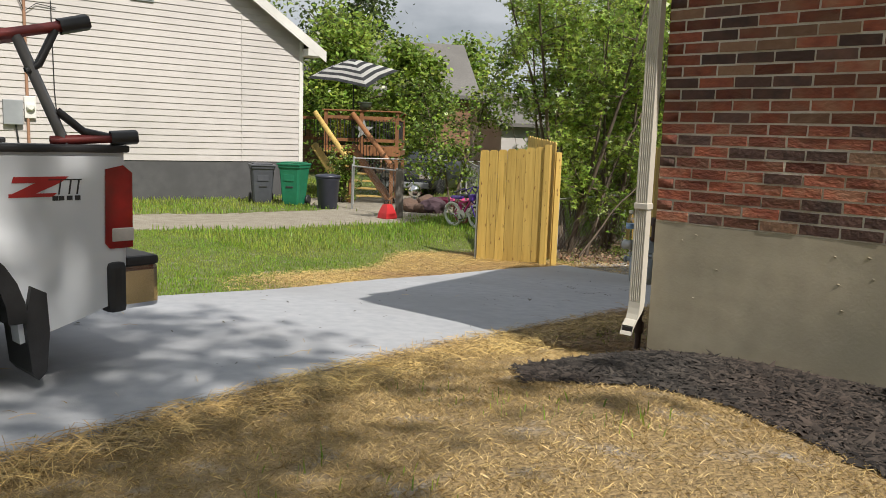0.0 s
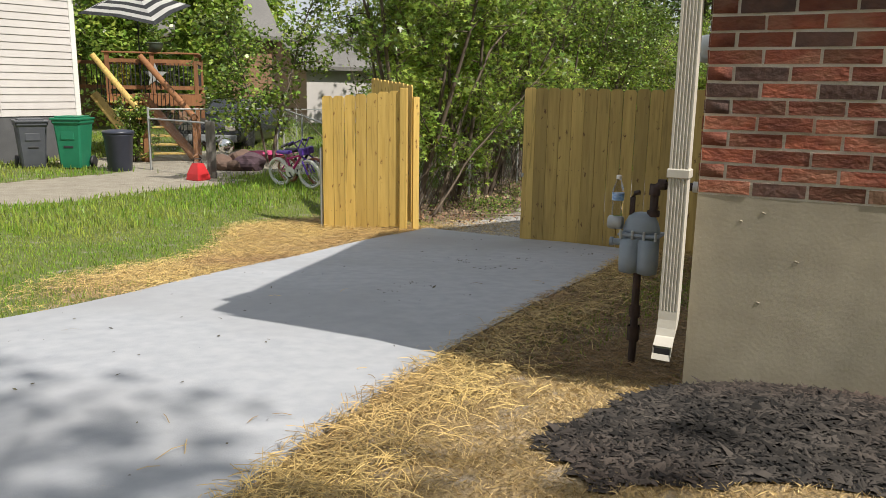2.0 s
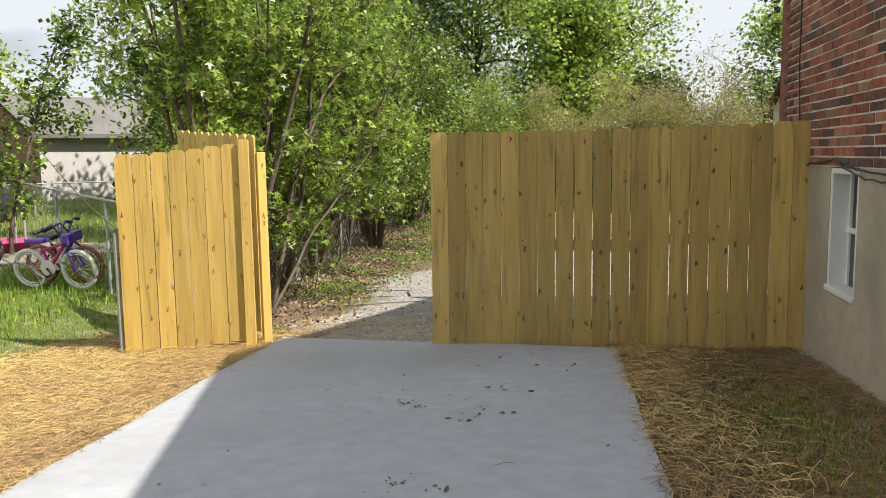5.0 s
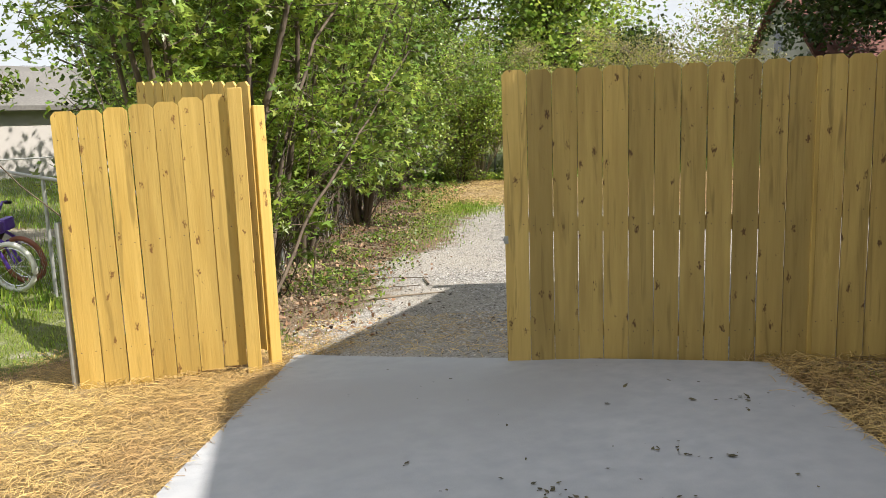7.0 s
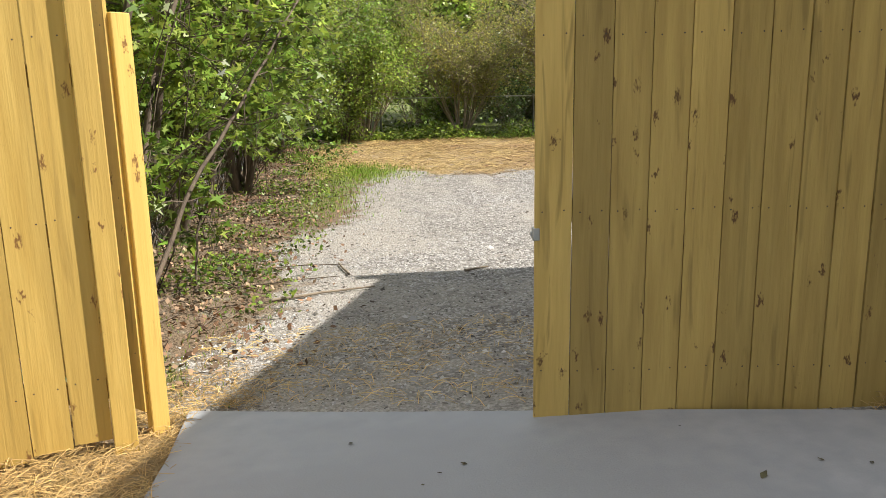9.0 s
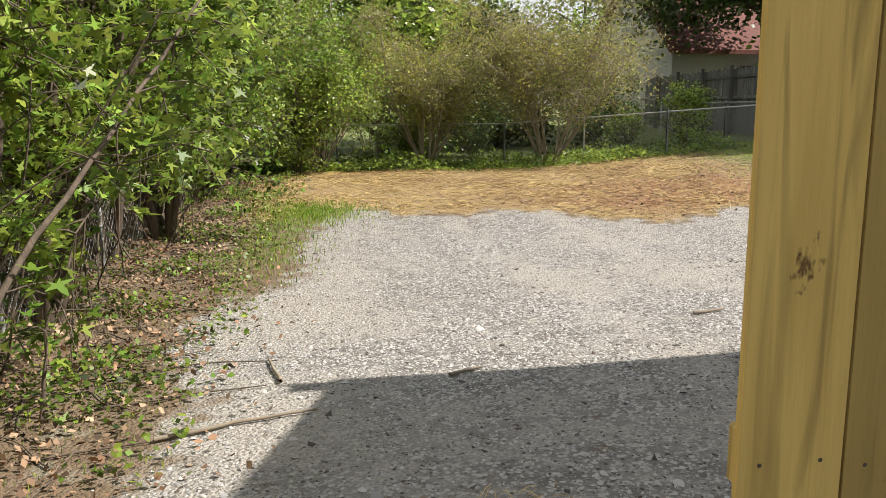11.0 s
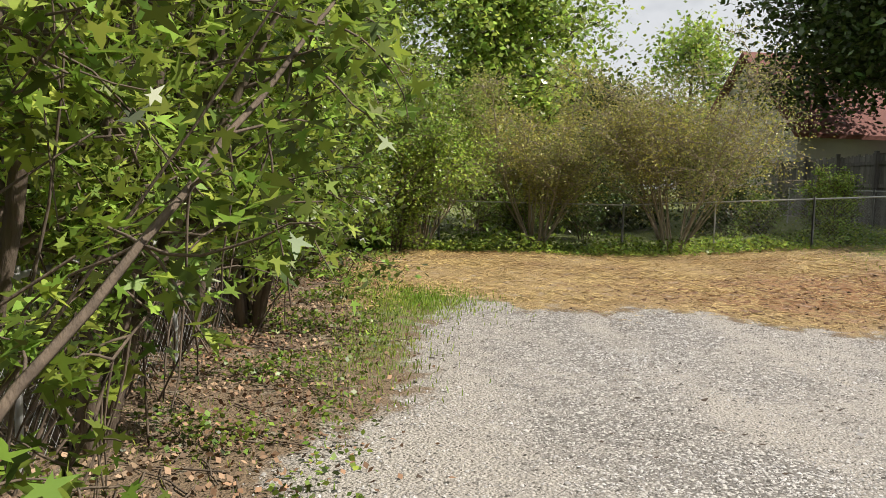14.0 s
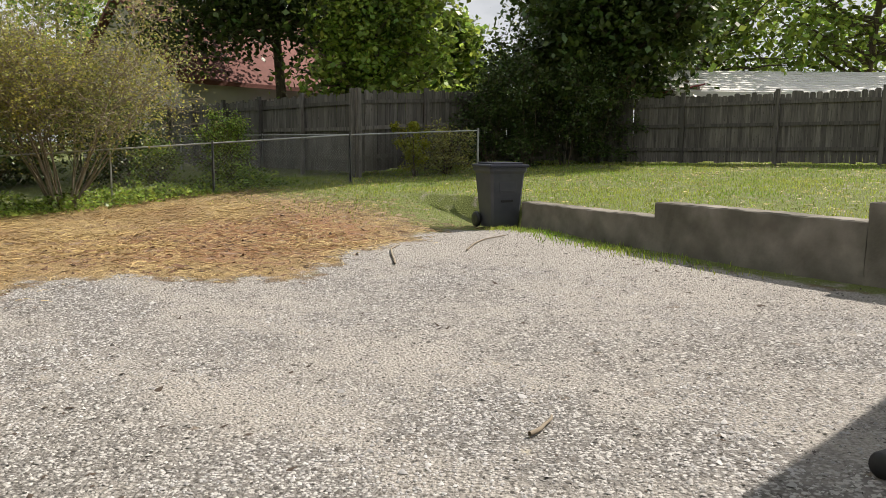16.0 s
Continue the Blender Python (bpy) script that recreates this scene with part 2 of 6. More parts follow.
# ---- materials ----
CONCRETE = mat("concrete", (0.335, 0.35, 0.38), (0.40, 0.41, 0.435), 9, 0.85, 0.15, 120, c3=(0.31, 0.315, 0.33), big=0.5)
# its darker patches stand for stains and for soft tree-shadow streaks
FOUNDATION = mat("rough_coat", (0.38, 0.33, 0.245), (0.46, 0.405, 0.305), 6, 0.9, 0.1, 60, c3=(0.30, 0.27, 0.205), big=1.3)
MORTAR = mat("mortar", (0.60, 0.56, 0.49), (0.74, 0.70, 0.62), 20, 0.9, 0.35, 70, c3=(0.46, 0.41, 0.34), big=2.5)
BRICK = mat("red_brick", (0.29, 0.085, 0.045), (0.17, 0.048, 0.03), 14, 0.85, 1.0, 32, stretch=(1, 1, 1.6), c3=(0.27, 0.13, 0.08), big=5, vary=0.5)
BRICK_DARK = mat("dark_brick", (0.07, 0.042, 0.036), (0.14, 0.07, 0.052), 14, 0.8, 0.9, 32, vary=0.4)
BRICK_TAN = mat("tan_brick", (0.30, 0.18, 0.115), (0.21, 0.11, 0.065), 14, 0.85, 0.9, 32, vary=0.25)
GUTTER = mat("cream_aluminium", (0.62, 0.58, 0.50), (0.56, 0.52, 0.45), 5, 0.5, 0.05, 40)
PINE = wood_mat("new_pine", (0.67, 0.46, 0.13), (0.56, 0.365, 0.09), (0.17, 0.07, 0.02), 0.19)
PINE_OLIVE = wood_mat("treated_pine", (0.56, 0.395, 0.125), (0.43, 0.29, 0.085), (0.09, 0.035, 0.012), 0.24)
GREY_WOOD = wood_mat("weathered_wood", (0.20, 0.185, 0.165), (0.075, 0.068, 0.06), (0.04, 0.033, 0.028), 0.35)
STAIN_WOOD = wood_mat("brown_stained_wood", (0.30, 0.135, 0.055), (0.22, 0.095, 0.04), (0.1, 0.04, 0.02), 0.15, knots=False)
SIDING = mat("white_siding", (0.56, 0.53, 0.515), (0.52, 0.49, 0.475), 4, 0.55, 0.05, 60, c3=(0.48, 0.455, 0.44), big=0.6)
DARK_BASE = mat("dark_painted_base", (0.10, 0.10, 0.105), (0.075, 0.075, 0.08), 4, 0.8, 0.3, 30)
ROOF = mat("grey_shingle", (0.14, 0.135, 0.13), (0.20, 0.19, 0.18), 14, 0.9, 0.5, 40)
RED_ROOF = mat("red_shingle", (0.22, 0.085, 0.07), (0.16, 0.06, 0.05), 5, 0.85, 0.4, 30)
WHITE_TRIM = mat("white_trim", (0.78, 0.77, 0.74), (0.72, 0.71, 0.68), 5, 0.45, 0.03, 40)
GALV = mat("galvanised_steel", (0.46, 0.47, 0.47), (0.36, 0.37, 0.37), 20, 0.5, 0.1, 60, metal=0.25)
BLOCK = mat("weathered_concrete", (0.29, 0.265, 0.225), (0.15, 0.132, 0.108), 2.4, 0.9, 0.6, 30, c3=(0.105, 0.098, 0.075), big=1.7)
BARK = mat("bark", (0.17, 0.13, 0.095), (0.085, 0.065, 0.05), 7, 0.9, 0.7, 30, stretch=(3, 3, 0.7))
TWIG = mat("twig", (0.34, 0.285, 0.215), (0.22, 0.18, 0.13), 7, 0.9, 0.3, 30)
LEAF = mat("maple_leaf", (0.10, 0.17, 0.024), (0.20, 0.30, 0.043), 3, 0.42, 0, island=0.8, leafy=0.36, c3=(0.11, 0.185, 0.028))
LEAF_MID = mat("hedge_leaf", (0.25, 0.37, 0.065), (0.36, 0.48, 0.095), 1, 0.32, 0, island=0.68, leafy=0.5, c3=(0.12, 0.20, 0.04))
# dark green, lowered to hold the shade of backlit crowns and deep brush
LEAF_DARK = mat("shaded_maple_leaf", (0.05, 0.09, 0.02), (0.085, 0.135, 0.032), 1, 0.4, 0, island=0.6, leafy=0.22)
LEAF_OLIVE = mat("olive_leaf", (0.36, 0.37, 0.11), (0.28, 0.30, 0.10), 1, 0.5, 0, island=0.5, leafy=0.5, c3=(0.48, 0.45, 0.09))
LEAF_YELLOW = mat("yellow_leaf", (0.36, 0.36, 0.03), (0.28, 0.34, 0.04), 1, 0.45, 0, island=0.25, leafy=0.4)
GRASS = mat("grass_blade", (0.20, 0.34, 0.045), (0.29, 0.42, 0.065), 0.7, 0.4, 0, island=0.5, leafy=0.42, c3=(0.32, 0.38, 0.09))
DRY = mat("dry_grass", (0.58, 0.43, 0.20), (0.46, 0.33, 0.14), 0.8, 0.6, 0, island=0.4, c3=(0.36, 0.25, 0.11))
STRAW = mat("straw", (0.60, 0.44, 0.17), (0.46, 0.32, 0.115), 0.8, 0.45, 0, island=0.55, c3=(0.33, 0.20, 0.085))
STRAW_DULL = mat("old_straw", (0.50, 0.37, 0.155), (0.37, 0.265, 0.105), 0.8, 0.55, 0, island=0.5, c3=(0.26, 0.15, 0.07))
STONE = mat("gravel_stone", (0.46, 0.45, 0.445), (0.35, 0.343, 0.34), 1.1, 0.85, 0, island=0.42, c3=(0.39, 0.365, 0.33))
# straw colour darkened to stand for the shade beside the house
STRAW_SHADED = mat("shaded_straw", (0.27, 0.165, 0.065), (0.17, 0.10, 0.04), 0.8, 0.55, 0, island=0.55, c3=(0.17, 0.10, 0.045))
GRASS_DRY = mat("yellowing_grass", (0.30, 0.43, 0.06), (0.42, 0.46, 0.10), 0.5, 0.42, 0, island=0.45, leafy=0.42, c3=(0.22, 0.36, 0.05))
MULCH = mat("black_mulch", (0.020, 0.017, 0.015), (0.055, 0.046, 0.039), 5, 0.95, 0.5, 30, island=0.85, c3=(0.055, 0.038, 0.03))
LITTER = mat("fallen_leaves", (0.27, 0.155, 0.09), (0.17, 0.10, 0.06), 1.5, 0.8, 0, island=0.7, c3=(0.33, 0.24, 0.16))
BLACK = mat("black_plastic", (0.022, 0.022, 0.024), (0.03, 0.03, 0.033), 9, 0.5, 0.1, 80)


def ground_mat():
    """Soil, grass, straw and gravel mixed by masks stored on the sheet, broken up by noise."""
    m = bpy.data.materials.new("ground")
    m.use_nodes = True
    n, l = m.node_tree.nodes, m.node_tree.links
    b = n["Principled BSDF"]
    b.inputs["Roughness"].default_value = 0.95
    tc = n.new("ShaderNodeTexCoord")

    def noise_of(scale, detail=6):
        t = n.new("ShaderNodeTexNoise")
        t.inputs["Scale"].default_value, t.inputs["Detail"].default_value = scale, detail
        l.new(tc.outputs["Object"], t.inputs["Vector"])
        return t.outputs[0]

    fine, mid = noise_of(64, 9), noise_of(4.6, 9)
    stones = n.new("ShaderNodeTexVoronoi")
    stones.inputs["Scale"].default_value = 40
    l.new(tc.outputs["Object"], stones.inputs["Vector"])
    # tone falls off from each stone's centre, painting shade into the gaps
    gap = n.new("ShaderNodeMath")
    gap.operation = "SUBTRACT"
    grey = n.new("ShaderNodeSeparateColor")
    l.new(stones.outputs["Color"], grey.inputs[0])
    l.new(grey.outputs[0], gap.inputs[0])
    l.new(stones.outputs["Distance"], gap.inputs[1])
    pebbly = gap.outputs[0]

    def tone(a, c, src, lo=0.3, hi=0.7):
        r = n.new("ShaderNodeValToRGB")
        r.color_ramp.elements[0].position, r.color_ramp.elements[1].position = lo, hi
        r.color_ramp.elements[0].color, r.color_ramp.elements[1].color = rgba(a), rgba(c)
        l.new(src, r.inputs[0])
        return r.outputs[0]

    def layer(under, over, mask, soft=0.16):
        at = n.new("ShaderNodeAttribute")
        at.attribute_name = mask
        ad = n.new("ShaderNodeMath")
        ad.operation = "ADD"
        l.new(at.outputs["Fac"], ad.inputs[0])
        sub = n.new("ShaderNodeMath")
        sub.operation = "MULTIPLY_ADD"
        sub.inputs[1].default_value, sub.inputs[2].default_value = 2.1, -1.05
        l.new(mid, sub.inputs[0])
        l.new(sub.outputs[0], ad.inputs[1])
        r = n.new("ShaderNodeValToRGB")
        r.color_ramp.elements[0].position, r.color_ramp.elements[1].position = 0.5 - soft, 0.5 + soft
        l.new(ad.outputs[0], r.inputs[0])
        mx = n.new("ShaderNodeMixRGB")
        l.new(r.outputs[0], mx.inputs[0])
        l.new(under, mx.inputs[1])
        l.new(over, mx.inputs[2])
        return mx.outputs[0]

    c = tone((0.15, 0.105, 0.065), (0.23, 0.165, 0.105), fine)
    c = layer(c, tone((0.10, 0.13, 0.032), (0.20, 0.23, 0.06), fine), "grass")
    c = layer(c, tone((0.24, 0.163, 0.075), (0.40, 0.285, 0.137), fine), "straw")
    c = layer(c, tone((0.24, 0.115, 0.055), (0.33, 0.18, 0.085), fine), "red_soil")
    c = layer(c, tone((0.19, 0.178, 0.165), (0.53, 0.51, 0.485), pebbly, -0.45, 0.45), "gravel")
    c = layer(c, tone((0.26, 0.238, 0.21), (0.50, 0.467, 0.425), fine, 0.34, 0.66), "tan", 0.4)
    c = layer(c, tone((0.30, 0.265, 0.21), (0.40, 0.36, 0.29), mid), "pad", 0.1)
    l.new(c, b.inputs["Base Color"])
    bp = n.new("ShaderNodeBump")
    bp.inputs["Strength"].default_value, bp.inputs["Distance"].default_value = 1.0, 0.022
    rough_h = n.new("ShaderNodeMath")
    rough_h.operation = "MULTIPLY_ADD"
    rough_h.inputs[1].default_value = 0.7
    l.new(pebbly, rough_h.inputs[0])
    l.new(fine, rough_h.inputs[2])
    l.new(rough_h.outputs[0], bp.inputs["Height"])
    l.new(bp.outputs[0], b.inputs["Normal"])
    return m


# ---- ground ----
def lumps(x, y, k=1.0):
    return 0.5 + 0.5 * np.sin(2.1 * k * x + 1.3 * np.sin(1.7 * k * y)) * np.sin(1.9 * k * y + 0.8 * np.sin(2.3 * k * x))


def heaps(x, y):
    return np.clip(0.12 + 1.1 * (0.55 * lumps(x + 0.3, y, 0.55) + 0.45 * lumps(x + 0.4 * y, y - 0.5 * x, 1.3)) ** 1.4, 0, 1)


def zones(x, y):
    """Masks from 0 to 1 of each ground cover at world places."""
    w, s = ws(x, y)
    edge = 0.35 * np.sin(0.9 * w + 1) + 0.3 * np.sin(2.3 * w) + 0.75 * np.exp(-((w - 1.7) / 0.9) ** 2) + 0.12 * np.sin(7.1 * w) + 0.08 * np.sin(13 * w + 2)
    left = -4.35 + 0.75 * smooth_step(10, 14, s) + 0.2 * np.sin(1.7 * s)
    gravel = smooth_step(left - 0.35, left + 0.35, w) * smooth_step(15.9, 15.1, s + edge) * smooth_step(5.2, 5.6, s + 0.23 * (w + 4.1))
    gravel = gravel * smooth_step(-0.1, -0.7, w - wall_line(s))
    beyond = smooth_step(15.2, 16.0, s + edge) * smooth_step(23.5, 22.6, s) * smooth_step(-5.2, -4.4, w) * smooth_step(6.5, 3.0, w)
    front = smooth_step(0.6, -0.2, s) * smooth_step(-1.6, -1.2, w)
    strip = smooth_step(-1.6, -1.2, w) * smooth_step(0.3, 0.0, w) * smooth_step(5.6, 5.0, s) * smooth_step(-14, -8, s)
    reach = -4.95 - 1.35 * smooth_step(1.0, 4.6, s) - 0.2 * np.sin(1.7 * s)
    band = smooth_step(reach - 0.25, reach + 0.35, w) * smooth_step(-3.6, -4.0, w) * smooth_step(-0.5, 1.5, s) * smooth_step(6.6, 5.6, s)
    patch = np.exp(-(((w + 3.85) / 0.75) ** 2 + ((s - 16.0) / 0.9) ** 2))
    rut = np.exp(-(((w + 4.1) / 0.5) ** 2 + ((s - 14.0) / 1.6) ** 2))
    grass = np.ones_like(w) * (1 - np.maximum.reduce([gravel, beyond, front, strip, band]))
    litter = smooth_step(-7.0, -6.2, w) * smooth_step(left + 0.35, left - 0.1, w) * smooth_step(6.2, 7.0, s) * smooth_step(23, 21, s)
    grass = np.clip(grass * (1 - 0.9 * litter) + 0.75 * patch + 0.42 * rut, 0, 1)
    red = np.exp(-(((w - 2.2) / 2.8) ** 2 + ((s - 17.2) / 2.2) ** 2)) * 0.95 + 0.45 * np.exp(-(((w + 4.6) / 0.8) ** 2 + ((s - 19.5) / 2.0) ** 2))
    px, py = x + 4.0, y - 14.1
    along, across = 0.75 * px + 0.66 * py, -0.66 * px + 0.75 * py
    pad = smooth_step(-0.25, 0.15, across + 0.1 * np.sin(2 * along)) * smooth_step(3.1, 2.7, across) * smooth_step(5.2, 4.2, along)
    yard = smooth_step(3.6, 4.6, along) * smooth_step(0.4, 1.0, across) * smooth_step(6.4, 5.6, across) * smooth_step(9.6, 8.8, along)
    return {"gravel": gravel, "straw": np.maximum.reduce([beyond, front, strip, band]) * (1 - 0.8 * patch), "grass": grass * (1 - np.maximum(pad, yard)),
            "red_soil": red * beyond, "tan": gravel * np.clip(0.85 * smooth_step(1.2, 4.2, w) + 0.5 * np.exp(-((w + 4.0) / 0.7) ** 2) + 0.80 - 0.95 * heaps(x, y) + 0.45 * np.exp(-((w + 1.6 + 0.25 * np.sin(0.5 * s)) / 0.22) ** 2) + 0.45 * np.exp(-((w + 0.1 + 0.25 * np.sin(0.5 * s)) / 0.22) ** 2), 0, 1), "pad": np.maximum(pad, yard), "litter": litter, "front": front, "strip": strip, "band": band, "beyond": beyond}


def axis(a, b, step):
    inner = np.arange(a, b + step / 2, step)
    grow = step * 1.35 ** np.arange(1, 30)
    out = np.cumsum(grow)
    out = out[out < 420]
    return np.concatenate([a - out[::-1], inner, b + out])


gx, gy = axis(-13, 31, 0.18), axis(-3, 31, 0.18)
GX, GY = np.meshgrid(gx, gy)
GZ = ground_z(GX, GY)
nx = len(gx)
idx = (np.arange(len(gy) - 1)[:, None] * nx + np.arange(nx - 1)[None]).ravel()
ground = new("ground", mesh_of("ground", np.stack([GX, GY, GZ], -1).reshape(-1, 3), np.stack([idx, idx + 1, idx + nx + 1, idx + nx], -1), ground_mat(), True))
Z = zones(GX.ravel(), GY.ravel())
for key in ("grass", "straw", "gravel", "red_soil", "tan", "pad"):
    ground.data.attributes.new(key, "FLOAT", "POINT").data.foreach_set("value", Z[key].astype(np.float32))
tagged(ground, "uneven yard of lawn, straw, bare soil and gravel", "ground", kind="structure")

# concrete drive, cast in one sheet with a slightly skewed end
def drive():
    bm = bmesh.new()
    rows = []
    for i in range(61):
        f = i / 60
        row = []
        for j in range(13):
            g = j / 12
            near, far = -1.36, -4.1
            w = far + (near - far) * g
            end = 5.78 - 0.69 * g
            s = -26 + (end + 26) * f
            w += -0.05 * max(0, s) * (1 - g) + 0.11 * min(3.4, max(0, -s)) * g + 0.006 * math.sin(5.1 * s + 3 * g)
            p = LW(w, s)
            row.append(bm.verts.new((p.x, p.y, gz(p.x, p.y) + 0.035)))
        rows.append(row)
    for a, b in zip(rows, rows[1:]):
        for j in range(12):
            bm.faces.new((a[j], a[j + 1], b[j + 1], b[j]))
    r = bmesh.ops.extrude_face_region(bm, geom=bm.faces[:])
    bmesh.ops.translate(bm, verts=[v for v in r["geom"] if isinstance(v, bmesh.types.BMVert)], vec=(0, 0, -0.14))
    return tagged(new("driveway", bm_mesh("driveway", bm, CONCRETE)), "pale new concrete drive, scattered with leaf crumbs", "driveway", kind="structure")


drive()

# ---- the brick house ----
WALL_D, BODY, WALL_L, FOUND, STEP = 8.0, 6.1, 14.0, 0.78, 0.913   # roof and body depth along s, length along w, top of the foundation, before and past its step
EAVE, PITCH, OVER_E, OVER_R = 3.15, 0.335, 0.22, 0.12


def wall_box(name, bm, material, label):
    ob = new(name, bm_mesh(name, bm, material))
    ob.matrix_basis = HMH
    return tagged(ob, label, "wall", kind="structure")


half = WALL_D / 2
found = wall_box("wall_foundation", B(0.16, WALL_L, 0.0, BODY, -1.2, FOUND), FOUNDATION, "tan coated foundation below the brickwork")
for y0, y1, z0, z1 in ((0.0, 2.1, -1.2, FOUND), (2.1, 4.05, -1.2, STEP), (4.62, BODY, -1.2, STEP), (4.05, 4.62, -1.2, 0.06)):
    part("side_panel", B(0.0, 0.16, y0, y1, z0, z1), FOUNDATION, found)
wall_box("wall_front", B(0.001, WALL_L, 0.001, 0.25, FOUND, EAVE, 0), MORTAR, "mixed red brick wall with pale mortar joints")
bm = prism(bmesh.new(), [(0.25, FOUND), (2.1, FOUND), (2.1, STEP), (BODY - 0.25, STEP), (BODY - 0.25, EAVE + PITCH * (WALL_D - BODY)), (half, EAVE + PITCH * half - 0.1), (0.25, EAVE + 0.08)], 0.001, 0.25, "x")
wall_side = wall_box("wall_side", bm, MORTAR, "red brick gable wall with cables and meters on it")
wall_box("wall_back", B(0.001, WALL_L, BODY - 0.25, BODY, STEP, EAVE + PITCH * (WALL_D - BODY) - 0.1, 0), BRICK, "red brick back wall of the house")
wall_box("wall_end", B(WALL_L - 0.25, WALL_L, 0.25, BODY - 0.25, FOUND, EAVE, 0), BRICK, "red brick far end wall of the house")
# roof reaches unseen past the body to keep the shadow on the gravel
bm = bmesh.new()
t = 0.16
a0 = (-OVER_E, EAVE - PITCH * OVER_E)
prism(bm, [a0, (half, EAVE + PITCH * half), (WALL_D + OVER_E, a0[1]), (WALL_D + OVER_E, a0[1] + t), (half, EAVE + PITCH * half + t), (-OVER_E, a0[1] + t)], -OVER_R, WALL_L + OVER_R, "x")
house_roof = wall_box("roof", bm, ROOF, "grey shingle gable roof, run past the house body for its shadow")
house_roof["category"] = "roof"
# made-up posts, out of view, to carry the overlong roof
for w in (1.4, 7.0, 12.6):
    ob = new("porch_post", bm_mesh("porch_post", B(-0.06, 0.06, -0.06, 0.06, -1.0, EAVE - 0.02, 0.006), WHITE_TRIM))
    ob.matrix_basis = HMH @ pose(w, WALL_D - 0.1, 0)
    tagged(ob, "unseen white square post added under the overlong roof", "post", "porch posts")

# ---- board gates ----
RUST_NAIL = mat("nail_head", (0.09, 0.075, 0.06), (0.06, 0.05, 0.04), 40, 0.6, 0, metal=0.3)


def picket_mesh(h, width, material, nails=()):
    """A board with clipped corners at the top."""
    c = 0.028
    bm = prism(bmesh.new(), [(-width / 2, 0), (width / 2, 0), (width / 2, h - c), (width / 2 - c, h), (-width / 2 + c, h), (-width / 2, h - c)], -0.008, 0.008)
    bmesh.ops.recalc_face_normals(bm, faces=bm.faces)
    for z in nails:
        for x in (-width * 0.3, width * 0.29):
            for y in (-0.0088, 0.0088):
                f = bm.faces.new([bm.verts.new((x + 0.0035 * math.cos(a), y, z + 0.0035 * math.sin(a) + x * 0.06)) for a in np.linspace(0, 2 * np.pi, 7)[:-1]])
                f.material_index = 1
    me = bpy.data.meshes.new("picket")
    bm.to_mesh(me)
    bm.free()
    me.materials.append(material)
    me.materials.append(RUST_NAIL)
    return me


def board_run(owner, n, pitch, height, material, rng, y=0.0, x0=0.0, wobble=0.006, rise=0.0):
    shapes = [picket_mesh(height, pitch - g, material, (0.262, 0.925, 1.60)) for g in (0.004, 0.006, 0.009)]
    for i in range(n):
        p = new("picket", rng.choice(shapes))
        p.parent = owner
        p.matrix_basis = pose(x0 + (i + 0.5) * pitch, y + rng.uniform(-0.002, 0.002), rise * i + rng.uniform(-wobble, wobble), 0, 0, rng.uniform(-0.4, 0.4))


rng = random.Random(4)


def heading(a, b):
    return math.degrees(math.atan2(b[1] - a[1], b[0] - a[0]))


# closed leaf and the fixed panel that joins it to the house
C0, C1 = (2.69, 10.97), (4.74, 8.93)
leaf_c = thing("gate_leaf", pose(C0[0], C0[1], -0.642, 0, 0, heading(C0, C1)), "closed gate leaf of upright treated pine boards", "gate", "drive gates")
board_run(leaf_c, 12, 0.1495, 1.86, PINE_OLIVE, rng)
for z in (0.22, 0.88, 1.55):
    part("rail", B(0.01, 1.78, 0.009, 0.047, z, z + 0.088, 0.004), PINE_OLIVE, leaf_c)
bm = box(bmesh.new(), -0.006, 0.022, -0.012, 0.03, 0.81, 0.86, 0.003)
box(bm, -0.014, 0.0, 0.0, 0.012, 0.825, 0.845, 0.003)
part("latch", bm, GALV, leaf_c, "small galvanised latch")
panel_c = thing("fence_panel", pose(C0[0] + 1.797 * 0.709, C0[1] - 1.797 * 0.705, -0.58, 0, 0, heading(C0, C1)), "fixed fence panel of pine boards beside the house", "fence", "drive gates")
board_run(panel_c, 8, 0.1495, 1.80, PINE_OLIVE, rng, y=-0.02, rise=0.004, x0=0.0)
for z in (0.22, 0.88, 1.55):
    part("rail", B(0.0, 1.19, -0.01, 0.028, z, z + 0.088, 0.004), PINE_OLIVE, panel_c)
part("trim_board", B(-0.012, 0.014, -0.03, 0.012, 0, 1.80, 0.003), PINE, panel_c)
# open side: short fixed panel, its post, and the leaf folded back behind it
A0, A1 = (0.46, 12.55), (1.50, 12.13)
panel_a = thing("fence_panel", pose(A0[0], A0[1], -0.70, 0, 0, heading(A0, A1)), "short fixed fence panel of bright new pine boards", "fence", "drive gates")
board_run(panel_a, 7, 0.149, 1.77, PINE, rng, rise=0.013)
part("post", B(1.043, 1.135, -0.045, 0.045, -0.2, 1.89, 0.004), PINE, panel_a, "square pine gate post")
for z in (0.25, 0.9, 1.5):
    part("rail", B(0.01, 1.043, 0.009, 0.047, z, z + 0.088, 0.004), PINE, panel_a)
part("steel_post", tubes("steel_post", [([(-0.03, 0.03, -0.1), (-0.03, 0.03, 1.1)], 0.022)], GALV), GALV, panel_a, "grey galvanised fence post")
B0, B1 = (1.62, 12.20), (1.34, 13.74)
leaf_b = thing("gate_leaf", pose(B0[0], B0[1], -0.56, 0, 0, heading(B0, B1)), "open gate leaf of pine boards folded back", "gate", "drive gates")
